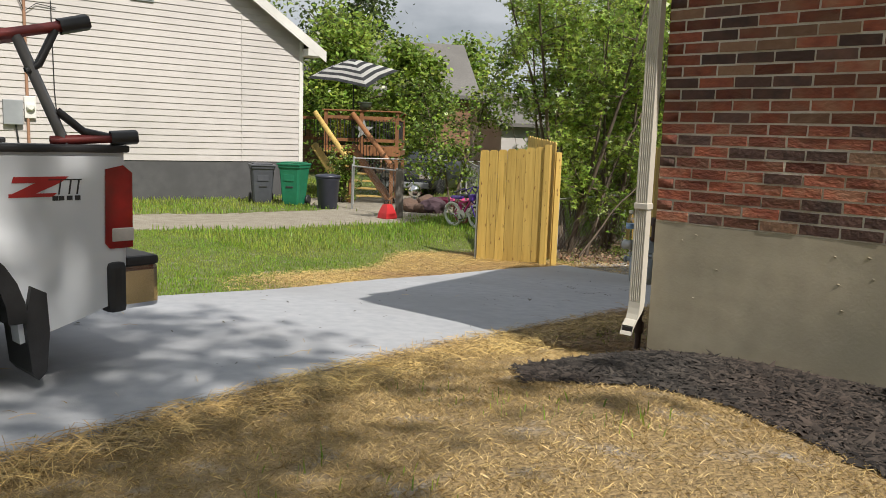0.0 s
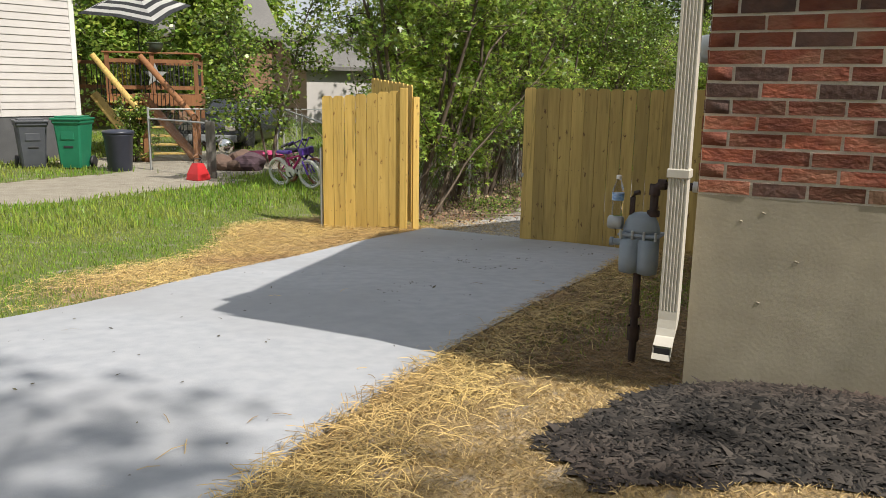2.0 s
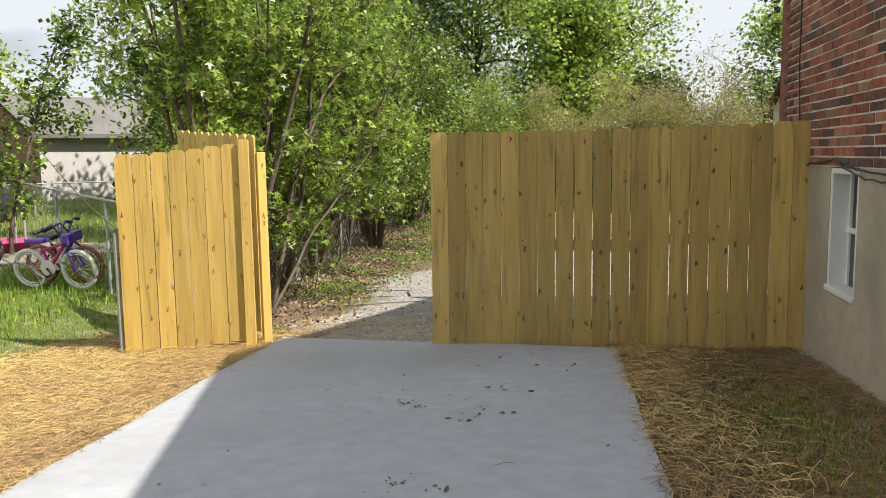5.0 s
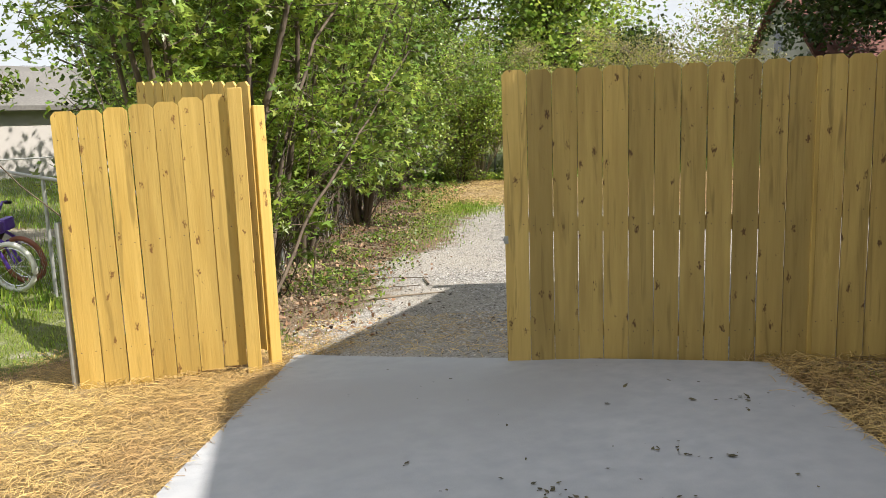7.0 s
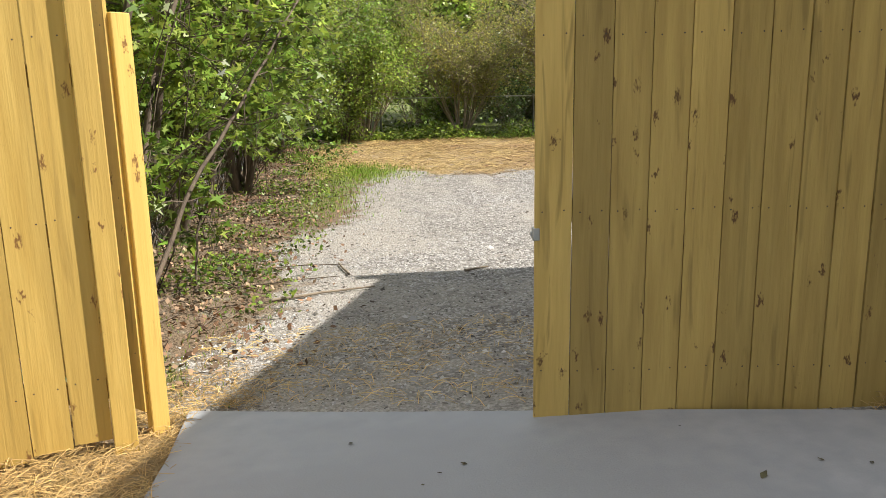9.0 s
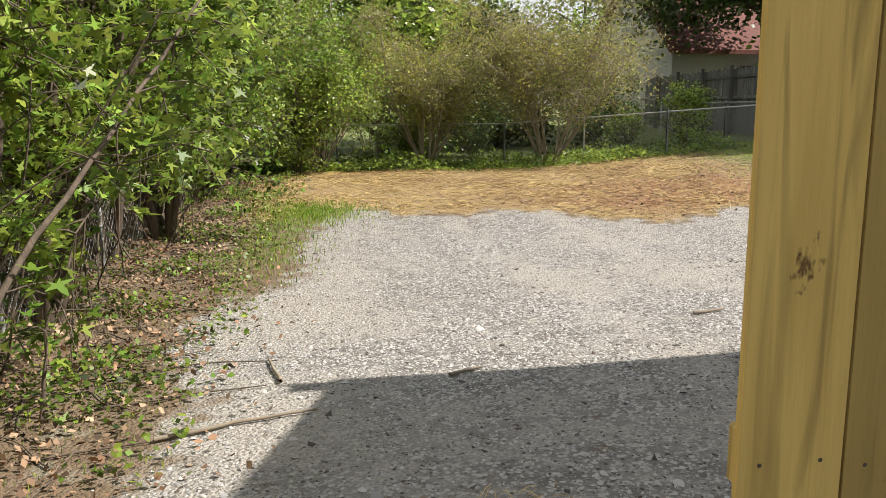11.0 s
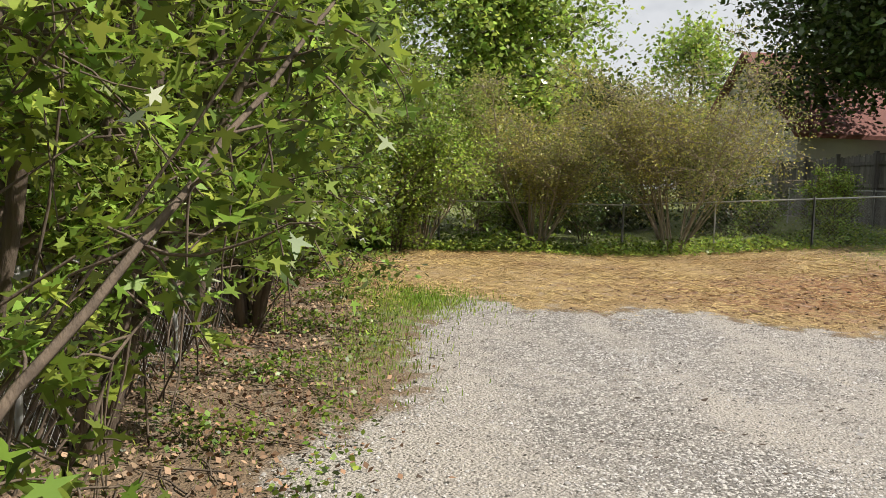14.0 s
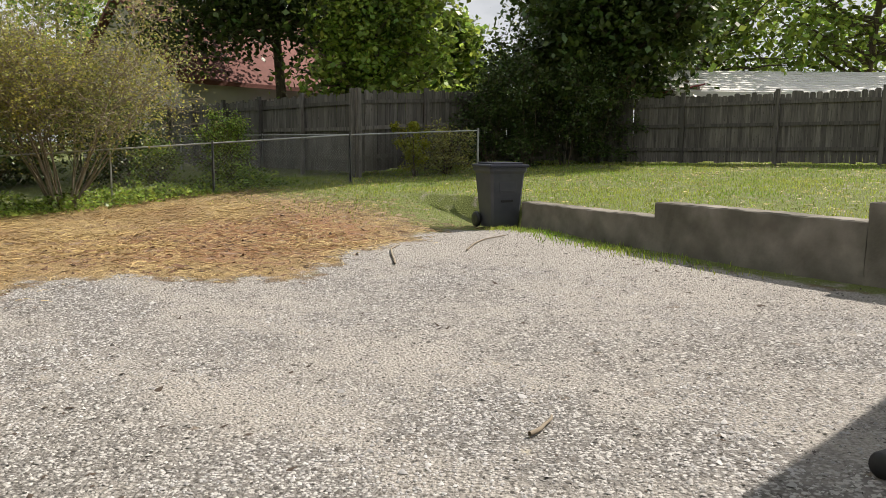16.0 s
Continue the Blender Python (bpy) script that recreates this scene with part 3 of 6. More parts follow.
board_run(leaf_b, 11, 0.1445, 1.80, PINE, rng, y=0.03, rise=0.008)
for z in (0.12, 0.86, 1.50):
    part("rail", B(0.0, 1.58, -0.02, 0.02, z, z + 0.088, 0.004), PINE, leaf_b)
part("stile", B(-0.02, 0.02, -0.065, 0.02, -0.13, 1.64, 0.003), PINE, leaf_b)


# ---- foliage ----
STAR = np.array([(r * math.cos(radians(a)), r * math.sin(radians(a)), -0.22 * r * r * abs(math.cos(radians(a)))) for a, r in
                 ((-90, 0.10), (-45, 0.52), (-20, 0.30), (14, 0.98), (48, 0.32), (72, 0.64), (90, 1.10), (108, 0.64), (132, 0.32), (166, 0.98), (200, 0.30), (225, 0.52))])
DIAMOND = np.array([(0, -0.1, 0), (0.42, 0.45, -0.1), (0, 1.05, -0.16), (-0.42, 0.45, -0.1)])


def leaves(name, places, sizes, material, gen, star=False, droop=0.5, out=None):
    """Many single leaves, each a small bent blade with its own turn."""
    n = len(places)
    yaw, tip, roll = gen.uniform(0, 2 * np.pi, n), gen.normal(-droop, 0.55, n), gen.normal(0, 0.6, n)
    f = np.stack([np.cos(yaw) * np.cos(tip), np.sin(yaw) * np.cos(tip), np.sin(tip)], -1)
    side = np.stack([-np.sin(yaw), np.cos(yaw), 0 * yaw], -1)
    up = np.cross(f, side) * -1
    r = np.cos(roll)[:, None] * side + np.sin(roll)[:, None] * up
    k = np.cross(r, f)
    shape = STAR if star else DIAMOND
    V = places[:, None] + sizes[:, None, None] * (shape[None, :, 0:1] * r[:, None] + shape[None, :, 1:2] * f[:, None] + shape[None, :, 2:3] * k[:, None])
    m = len(shape)
    F = np.arange(n)[:, None] * m + np.arange(m)[None]
    return mesh_of(name, V.reshape(-1, 3), F, material)


def branch(gen, start, heading_v, length, r0, steps=7, bend=0.25, lift=0.0, tip=0.25):
    p, d = np.array(start, float), np.array(heading_v, float)
    d /= np.linalg.norm(d)
    pts = [p.copy()]
    for i in range(steps):
        d = d + gen.normal(0, bend, 3) * 0.5 + np.array([0, 0, lift / steps])
        d /= np.linalg.norm(d)
        p = p + d * length / steps
        pts.append(p.copy())
    return np.array(pts), np.linspace(r0, r0 * tip, steps + 1)


def tree(name, x, y, height, spread, label, seed, stems=1, trunk_r=0.12, bare=0.3, limbs=14, twigs=5, per_twig=26, leaf=0.09, leaf_mat=LEAF,
         star=False, group="", droop=0.5, lean=(0, 0), cloud=0.45, category="tree", lift=0.25, rise=(0.15, 0.8), wood_mat_=BARK, fan=0.22):
    """A tree: stems, limbs and twigs as tapered tubes, and leaves set along the twigs."""
    gen = np.random.default_rng(seed)
    z0 = gz(x, y) - 0.08
    ob = thing(name, pose(x, y, z0), label, category, group)
    wood, thin, homes = [], [], []
    for k in range(stems):
        a = gen.uniform(0, 2 * np.pi)
        k2 = gen.uniform(0.4, 1.5) if fan > 0.3 else 1.0
        off = np.array([math.cos(a), math.sin(a), 0]) * (0.28 * spread * 0.5 if stems > 1 else 0)
        tilt = np.array([math.cos(a) * (fan * k2 if stems > 1 else 0.05) + lean[0], math.sin(a) * (fan * k2 if stems > 1 else 0.05) + lean[1], 1.0])
        hgt = height * (gen.uniform(0.7, 0.92) if fan < 0.3 else gen.uniform(0.5, 1.0))
        pts, rr = branch(gen, off * 0.5, tilt, hgt, trunk_r * gen.uniform(0.7, 1.1), 10, 0.10, 0.15, 0.22)
        wood.append((pts, rr))
        for j in range(limbs // stems):
            f = gen.uniform(bare, 1.0)
            i0 = min(int(f * 10), 9)
            base = pts[i0] + (pts[i0 + 1] - pts[i0]) * (f * 10 - i0)
            b = gen.uniform(0, 2 * np.pi)
            reach = spread * gen.uniform(0.55, 1.05) * (1.15 - 0.65 * (f - bare) / (1.001 - bare))
            hv = np.array([math.cos(b) + lean[0], math.sin(b) + lean[1], gen.uniform(*rise)])
            lp, lr = branch(gen, base, hv, reach, max(0.012, rr[i0] * 0.5), 6, 0.3, lift * -1, 0.25)
            wood.append((lp, lr))
            for q in range(twigs):
                g = gen.uniform(0.25, 1.0)
                i1 = min(int(g * 6), 5)
                tb = lp[i1] + (lp[i1 + 1] - lp[i1]) * (g * 6 - i1)
                tv = gen.normal(0, 1, 3) * np.array([1, 1, 0.6]) + (lp[i1 + 1] - lp[i1]) * 2
                tp, tr = branch(gen, tb, tv, spread * gen.uniform(0.2, 0.42), 0.007, 4, 0.4, -0.3, 0.4)
                thin.append((tp, tr))
                u = gen.uniform(0.05, 1, per_twig) * 4
                ii = np.minimum(u.astype(int), 3)
                homes.append(tp[ii] + (tp[ii + 1] - tp[ii]) * (u - ii)[:, None] + gen.normal(0, cloud * spread * 0.13, (per_twig, 3)))
    v, f = joined([tube_arrays(p, r, 5) for p, r in wood] + [tube_arrays(p[::2], r[::2], 3) for p, r in thin])
    part("trunk", mesh_of("trunk", v, f, wood_mat_, True), wood_mat_, ob)
    H = np.concatenate(homes)
    H = H[H[:, 2] > 0.12]
    part("crown", leaves("crown", H, leaf * gen.uniform(0.6, 1.25, len(H)), leaf_mat, gen, star, droop), leaf_mat, ob)
    return ob


HEDGE = "hedge trees by the fence"
gen = np.random.default_rng(11)
for k, s in enumerate(np.linspace(8.2, 21.8, 12)):
    w = -5.75 + gen.uniform(-0.25, 0.25)
    p = LW(w, s)
    near = s < 14
    # lighter leaf colour on the first four makes up for too little light
    tree("maple_sapling", p.x, p.y, 6.0 if near else 5.2, 1.1 if k < 2 else 1.4, "many-stemmed young maple with bright green lobed leaves", 20 + k, stems=8, trunk_r=0.05, bare=0.2, limbs=77, twigs=6,
         per_twig=22 if near else 30, leaf=0.068 if near else 0.07, leaf_mat=LEAF if k > 3 and k % 3 else LEAF_MID, star=near, group=HEDGE, cloud=0.55)
for k, (x, y, h, r) in enumerate([(18.2, 21.7, 4.7, 1.9), (16.0, 23.8, 4.3, 1.1), (13.4, 24.8, 4.2, 1.2)]):
    tree("arching_shrub", x, y, h, r, "large twiggy shrub with sparse olive and yellow leaves", 60 + k, stems=26, trunk_r=0.024, bare=0.40, limbs=182, twigs=8, per_twig=20, leaf=0.046 if k < 2 else 0.06,
         leaf_mat=LEAF_OLIVE if k < 2 else LEAF_MID, group="shrubs along the wire fence", cloud=0.9, category="shrub", rise=(0.5, 1.4), wood_mat_=TWIG, fan=0.42)
for k, (x, y, h, r, m) in enumerate([(20.95, 19.3, 1.95, 0.6, LEAF_MID), (22.6, 15.3, 1.7, 0.35, LEAF_YELLOW), (23.2, 14.6, 1.3, 0.8, LEAF_OLIVE), (12.6, 24.6, 2.2, 0.9, LEAF_MID), (25.5, 13.6, 3.0, 1.3, LEAF_DARK), (25.4, 12.5, 3.4, 1.3, LEAF_DARK), (25.6, 11.5, 3.6, 1.3, LEAF_DARK), (26.4, 10.6, 3.2, 1.2, LEAF_DARK), (26.9, 12.6, 4.4, 1.6, LEAF_DARK),
                                    (2.9, 18.6, 2.4, 0.9, LEAF_MID), (-3.0, 21.2, 1.6, 0.5, LEAF), (16.6, 24.9, 1.6, 0.9, LEAF), (20.6, 20.9, 1.2, 0.7, LEAF), (14, 27.6, 3.2, 1.6, LEAF_MID), (17, 26.8, 3.4, 1.6, LEAF_MID), (19.6, 25.2, 3.0, 1.5, LEAF_DARK), (22.4, 22.6, 2.6, 1.3, LEAF_DARK), (25, 25.0, 3.6, 1.8, LEAF_DARK), (10.4, 27.6, 3.4, 1.7, LEAF_MID), (23.0, 20.3, 1.6, 0.9, LEAF)]):
    tree("garden_shrub", x, y, h, r, "small leafy shrub growing beside the fence", 160 + k, stems=7, trunk_r=0.015, bare=0.1, limbs=42, twigs=4, per_twig=46 if m is LEAF_DARK else 24, leaf=0.075 if m is LEAF_DARK else 0.055,
         leaf_mat=m, group="small shrubs", cloud=0.7, category="shrub", rise=(0.4, 1.4))
BIG = [(30.0, 20.6, 12.5, 5.2, LEAF_DARK, 0.38), (27.5, 9.65, 12, 3.3, LEAF_DARK, 0.2), (27.8, 17.2, 8.5, 2.7, LEAF_MID, 0.2), (34, 6, 11, 4.4, LEAF_MID, 0.2), (36, -1, 12, 4.6, LEAF_MID, 0.2), (35, 15.5, 5.5, 2.2, LEAF_MID, 0.2),
       (27, 33, 14, 5.0, LEAF_MID, 0.1), (20, 35, 15, 5.2, LEAF_MID, 0.08), (13.5, 33.5, 14, 4.8, LEAF_DARK, 0.05), (7.6, 30, 12, 4.2, LEAF_MID, 0.04), (5.6, 26.4, 8, 2.4, LEAF_MID, 0.05),
       (-2.0, 31, 6.5, 1.8, LEAF_MID, 0.15), (-7, 44, 11, 4.5, LEAF_DARK, 0.05), (0.5, 49, 9, 3.5, LEAF_MID, 0.05), (-14, 46, 12, 5, LEAF_MID, 0.1), (46, 19, 9, 4.0, LEAF_MID, 0.1), (40, 10, 12, 4.8, LEAF_DARK, 0.08),
       (46, 38, 12, 4.4, LEAF_MID, 0.1), (31, -6, 11, 4.4, LEAF_MID, 0.12), (23.5, 27.5, 5, 2.2, LEAF_DARK, 0.06), (19.5, 29, 9, 3.4, LEAF_MID, 0.06), (11.5, 28.5, 8.5, 3.2, LEAF_DARK, 0.05), (-5.0, 33.5, 7, 2.8, LEAF_MID, 0.08)]
for k, (x, y, h, r, m, bare) in enumerate(BIG):
    tree("shade_tree", x, y, h, r, "tall leafy shade tree with a broad crown", 90 + k, trunk_r=0.42 if k == 1 else 0.24, bare=bare, limbs=80 if k < 2 else 60, twigs=8, per_twig=70 if k < 2 else 18 if x > 33 or y > 40 else 30, leaf=0.2 if k < 2 else 0.26 if x > 33 or y > 40 else 0.18, leaf_mat=m, group="tall trees round the yards", cloud=0.85)
for k, (x, y, h, r) in enumerate([(0.05, 20.7, 4.8, 1.25), (3.6, 21.5, 5.0, 1.6)]):
    tree("young_tree", x, y, h, r, "slim young tree with light green leaves on the lawn", 130 + k, stems=2, trunk_r=0.04, bare=0.22, limbs=40, twigs=6, per_twig=20, leaf=0.09, leaf_mat=LEAF, group="young trees on the back lawn", cloud=0.7)
# added out of view: three dapple the drive, four dim the front wall
for k, (x, y, h, r) in enumerate([(5.4, -5.4, 20.5, 3.6), (5.7, -7.4, 18.5, 2.8), (4.3, -4.4, 19.5, 2.4), (-7.5, -9.0, 15, 5.0), (-1.0, -13.5, 16, 5.5), (-13.0, -3.0, 14, 5.0), (7.0, -17.0, 15, 5.5)]):
    tree("unseen_yard_tree", x, y, h, r, "unseen tall tree added to dapple the drive and block sky light", 140 + k, trunk_r=0.24, bare=0.64 if k < 3 else 0.12, limbs=(27, 20, 18)[k] if k < 3 else 60, twigs=5, per_twig=17 if k < 2 else 12 if k < 3 else 30, leaf=0.17 if k < 3 else 0.3, leaf_mat=LEAF_MID, group="front yard trees", cloud=0.8)

# a sapling that leans out of the hedge over the gravel, with large single leaves and hanging dry twigs
def leaning_sapling(points, r0, seed, n_leaf, label, reach=0.5, leaf=0.062):
    g_ = np.random.default_rng(seed)
    P0 = np.array([tuple(LW(w, s_, z)) for w, s_, z in points])
    base = P0[0].copy()
    t_ = np.linspace(0, len(P0) - 1, 16)
    i_ = np.minimum(t_.astype(int), len(P0) - 2)
    line = P0[i_] + (P0[i_ + 1] - P0[i_]) * (t_ - i_)[:, None] + g_.normal(0, 0.008, (16, 3)) - base
    ob_ = thing("maple_sapling", pose(*base), label, "tree", HEDGE)
    limbs_, homes_ = [(line, np.linspace(r0, r0 * 0.3, 16))], []
    for k_ in range(22):
        i0 = g_.integers(4, 16)
        a_ = g_.uniform(0, 2 * np.pi)
        tw, tr_ = branch(g_, line[i0], (math.cos(a_), math.sin(a_), g_.uniform(-0.5, 0.7)), reach * g_.uniform(0.5, 1.3), 0.006, 6, 0.3, -0.5, 0.4)
        limbs_.append((tw, tr_))
        pick = g_.uniform(0.3, 1, n_leaf // 22) * 6
        ip = np.minimum(pick.astype(int), 5)
        homes_.append(tw[ip] + (tw[ip + 1] - tw[ip]) * (pick - ip)[:, None] + g_.normal(0, 0.05, (len(ip), 3)))
    for k_ in range(4):
        tw, tr_ = branch(g_, line[8 + k_], (g_.normal(0, 0.1), g_.normal(0, 0.1), -1), g_.uniform(0.5, 0.9), 0.005, 7, 0.18, -0.3, 0.5)
        limbs_.append((tw, tr_))
    part("trunk", tubes("trunk", limbs_, BARK, True, 5), BARK, ob_)
    H_ = np.concatenate(homes_)
    part("crown", leaves("crown", H_, leaf * g_.uniform(0.6, 1.3, len(H_)), LEAF, g_, True, 0.4), LEAF, ob_)


leaning_sapling([(-5.15, 7.3, -0.85), (-4.75, 8.1, 0.2), (-4.35, 8.95, 1.0), (-4.0, 9.8, 1.75)], 0.022, 301, 420, "slender maple sapling leaning out of the hedge over the gravel")
leaning_sapling([(-5.3, 7.9, -0.85), (-5.15, 8.3, 0.6), (-4.9, 8.9, 1.8), (-4.5, 9.8, 2.7)], 0.035, 302, 520, "slender maple sapling with pale bark at the hedge's end", 0.7)
leaning_sapling([(-5.0, 8.6, -0.85), (-4.95, 8.7, -0.3), (-4.8, 8.8, 0.1), (-4.6, 9.1, 0.5)], 0.012, 303, 200, "low maple shoot with bright leaves at the hedge's foot", 0.35, 0.06)

# ---- neighbour's house ----
NB = (-4.30, 22.23)
NBM = pose(NB[0], NB[1], 0, 0, 0, math.degrees(math.atan2(0.616, 0.788)))
nb = thing("neighbour_house", NBM, "single-storey house with cream lap siding and a dark base", "house")
part("foundation", B(-15, 0, 0, 9, -1.0, 0.45, 0.01), DARK_BASE, nb, "dark grey painted foundation")
# ---- far board fences ----
def far_fence(a, b, z0, h, seed, face=-1, rise=0.0, label="weathered grey board fence with cross rails"):
    r = random.Random(seed)
    n = int(math.dist(a, b) / 0.142)
    ob = thing("board_fence", pose(a[0], a[1], z0, 0, 0, heading(a, b)), label, "fence", "grey board fences")
    shapes = [picket_mesh(h, 0.139, GREY_WOOD), picket_mesh(h - 0.04, 0.136, GREY_WOOD)]
    for i in range(n):
        p = new("picket", r.choice(shapes))
        p.parent = ob
        p.matrix_basis = pose((i + 0.5) * 0.142, 0, rise * i / n + r.uniform(-0.025, 0.025), 0, r.uniform(-0.6, 0.6), r.uniform(-1.5, 1.5))
    for z in (0.3, h * 0.52, h - 0.3):
        tilt = pose(0, 0, 0, 0, -math.degrees(math.atan2(rise, n * 0.142)))
        part("rail", B(0, n * 0.142, min(face * 0.05, face * 0.012), max(face * 0.05, face * 0.012), z, z + 0.09, m=tilt), GREY_WOOD, ob)
    for i in range(int(n * 0.142 / 2.4) + 1):
        part("post", B(i * 2.4 - 0.05, i * 2.4 + 0.05, min(face * 0.15, face * 0.05), max(face * 0.15, face * 0.05), -0.3, h + 0.07 + rise * i * 2.4 / (n * 0.142)), GREY_WOOD, ob)
    return ob


far_fence((22.3, 16.7), (34.0, 28.0), -0.1, 1.92, 1, 1)
far_fence((22.3, 16.7), (26.2, 13.8), -0.1, 1.93, 2, -1, 0.26)
far_fence((26.2, 13.8), (26.9, 10.4), 0.14, 1.85, 5)
far_fence((26.9, 10.4), (22.2, 1.5), 0.12, 1.80, 3, -1, 0.12)

# ---- brick faces ----
def brick_mesh(material, k):
    r = random.Random(k)
    bm = box(bmesh.new(), -0.1015, 0.1015, -0.012, 0.05, -0.0285, 0.0285)
    for v in bm.verts:
        if v.co.y < 0:
            v.co.x = v.co.x * 0.99 + r.uniform(-0.0015, 0.0015)
            v.co.z = v.co.z * 0.955 + r.uniform(-0.002, 0.002)
            v.co.y += r.uniform(-0.0025, 0.002)
    return bm_mesh("brick", bm, material)


BRICKS = [brick_mesh(BRICK, k) for k in range(6)] * 2 + [brick_mesh(BRICK_DARK, 7), brick_mesh(BRICK_DARK, 8), brick_mesh(BRICK_DARK, 10), brick_mesh(BRICK_DARK, 11), brick_mesh(BRICK_TAN, 9), brick_mesh(BRICK_TAN, 12)]


def brickwork(wall, length, top, rng, seen, place, closed=None):
    """Running bond; single bricks as parts of the wall within the stretch seen, the rest joined."""
    rest, count, row, z = [], 0, 0, FOUND + 0.035
    while z < top:
        x = 0.105 + (0.1065 if row % 2 else 0.0)
        if row % 2:
            rest.append((rng.choice(BRICKS), place(0.050, z) @ Matrix.Diagonal((0.47, 1, 1, 1))))
        while x < length - 0.1:
            me = rng.choice(BRICKS)
            m = place(x, z) @ pose(0, rng.uniform(-0.003, 0.003), 0, 0, rng.uniform(-0.5, 0.5), 0)
            if closed is None or not closed(x, z):
                if seen(x, z) and count < 300:
                    b = new("brick", me)
                    b.parent = wall
                    b.matrix_basis = m
                    count += 1
                else:
                    rest.append((me, m))
            x += 0.213
        z += 0.0665
        row += 1
    for material in (BRICK, BRICK_DARK, BRICK_TAN):
        vs, fs = [], []
        for me, m in rest:
            if me.materials[0] is material or me.materials[0] == material:
                co = np.array([tuple(m @ v.co) for v in me.vertices])
                fs.append(np.array([p.vertices[:] for p in me.polygons]) + 8 * len(vs))
                vs.append(co)
        if vs:
            ob = new("brickwork", mesh_of("brickwork", np.concatenate(vs), np.concatenate(fs), material))
            ob.parent = wall
            tagged(ob, kind="stuff")


front_wall = bpy.data.objects["wall_front"]
rngb = random.Random(3)
brickwork(front_wall, 4.2, EAVE - 0.12, rngb, lambda x, z: x < 1.75 and z < 2.45, lambda x, z: pose(x, 0.008, z))
brickwork(wall_side, BODY - 0.05, EAVE + 0.4, rngb, lambda x, z: 2.6 < x < 5.6 and z < 2.45, lambda x, z: pose(0.008, x, z, 0, 0, -90), lambda x, z: x > 2.0 and z < STEP)

# small pits and lumps left in the foundation coat
pits = []
gp_ = np.random.default_rng(5)
for k in range(22):
    c = np.array([gp_.uniform(0.15, 2.6), -0.001, gp_.uniform(0.1, 0.72)])
    pits.append(tube_arrays([c + (-0.006, 0, 0.003), c, c + (gp_.uniform(0.004, 0.014), 0, -0.004)], [0.001, gp_.uniform(0.003, 0.006), 0.001], 5))
v, f = joined(pits)
part("coat_lump", mesh_of("coat_lump", v, f, FOUNDATION, True), FOUNDATION, found)

# ---- downspout at the corner ----
spout = thing("downspout", HMH @ pose(-0.075, -0.03, 0), "ribbed cream aluminium downspout on the house corner", "downspout")


def ribbed(z0, z1):
    w, d = 0.040, 0.030
    pts = [(-w, -d)]
    for i in range(5):
        x = -w + 0.010 + i * 0.0135
        pts += [(x, -d), (x + 0.003, -d + 0.005), (x + 0.008, -d + 0.005), (x + 0.011, -d)]
    pts += [(w, -d), (w, d), (-w, d)]
    return prism(bmesh.new(), pts, z0, z1, "z")


part("pipe", ribbed(0.26, 3.0), GUTTER, spout)
part("strap", B(-0.048, 0.048, -0.036, 0.036, 0.845, 0.885, 0.004), GUTTER, spout)
bm = bmesh.new()
prev = None
for i in range(7):
    a = radians(70 * i / 6)
    c = Vector((0, -0.16 * (1 - math.cos(a)), 0.26 - 0.16 * math.sin(a) - 0.02 * (i == 6)))
    ring = [bm.verts.new(c + Vector((sx * 0.040, math.cos(a) * sy * 0.030, -math.sin(a) * sy * -0.030))) for sx, sy in ((-1, -1), (1, -1), (1, 1), (-1, 1))]
    if prev:
        for j in range(4):
            bm.faces.new((prev[j], prev[(j + 1) % 4], ring[(j + 1) % 4], ring[j]))
    prev = ring
part("elbow", bm, GUTTER, spout)
# black block standing in for the shade inside the open elbow
part("mouth", B(-0.034, 0.034, -0.101, -0.095, 0.07, 0.110, 0.0, None), BLACK, spout, "black block for the shade inside the spout")

# gutter along the front eave and fascia
gut = new("gutter", bm_mesh("gutter", prism(bmesh.new(), [(-0.13, 0), (-0.02, 0), (-0.02, 0.11), (-0.03, 0.11), (-0.03, 0.012), (-0.11, 0.012), (-0.125, 0.11), (-0.14, 0.11)], -0.1, WALL_L, "x"), GUTTER))
gut.matrix_basis = HMH @ pose(0, -0.12, EAVE - 0.15)
tagged(gut, "cream aluminium gutter along the eave", "gutter")

# unseen; lengthened past the roof end to cast the tab in the shadow
gut = new("gutter", bm_mesh("gutter", prism(bmesh.new(), [(0.13, 0), (0.02, 0), (0.02, 0.11), (0.03, 0.11), (0.03, 0.012), (0.11, 0.012), (0.125, 0.11), (0.14, 0.11)], -0.55, WALL_L, "x"), GUTTER))
gut.matrix_basis = HMH @ pose(0, WALL_D + 0.05, EAVE - 0.13)
tagged(gut, "unseen back gutter, run past the roof end to cast a shadow", "gutter")

# ---- gas meter ----
METER_GREY = mat("meter_grey", (0.28, 0.325, 0.38), (0.23, 0.27, 0.32), 8, 0.5, 0.15, 60, c3=(0.20, 0.225, 0.25), big=3)
RUST = mat("rusty_pipe", (0.075, 0.045, 0.035), (0.045, 0.03, 0.027), 14, 0.75, 0.4, 90, metal=0.2)
CLEAR = bpy.data.materials.new("clear_plastic")
CLEAR.use_nodes = True
cb = CLEAR.node_tree.nodes["Principled BSDF"]
cb.inputs["Transmission Weight"].default_value, cb.inputs["Roughness"].default_value, cb.inputs["IOR"].default_value = 1.0, 0.08, 1.2
gas = thing("gas_meter", HMH @ pose(-0.37, 0.60, 0), "grey gas meter on a rusty pipe riser", "gas meter")
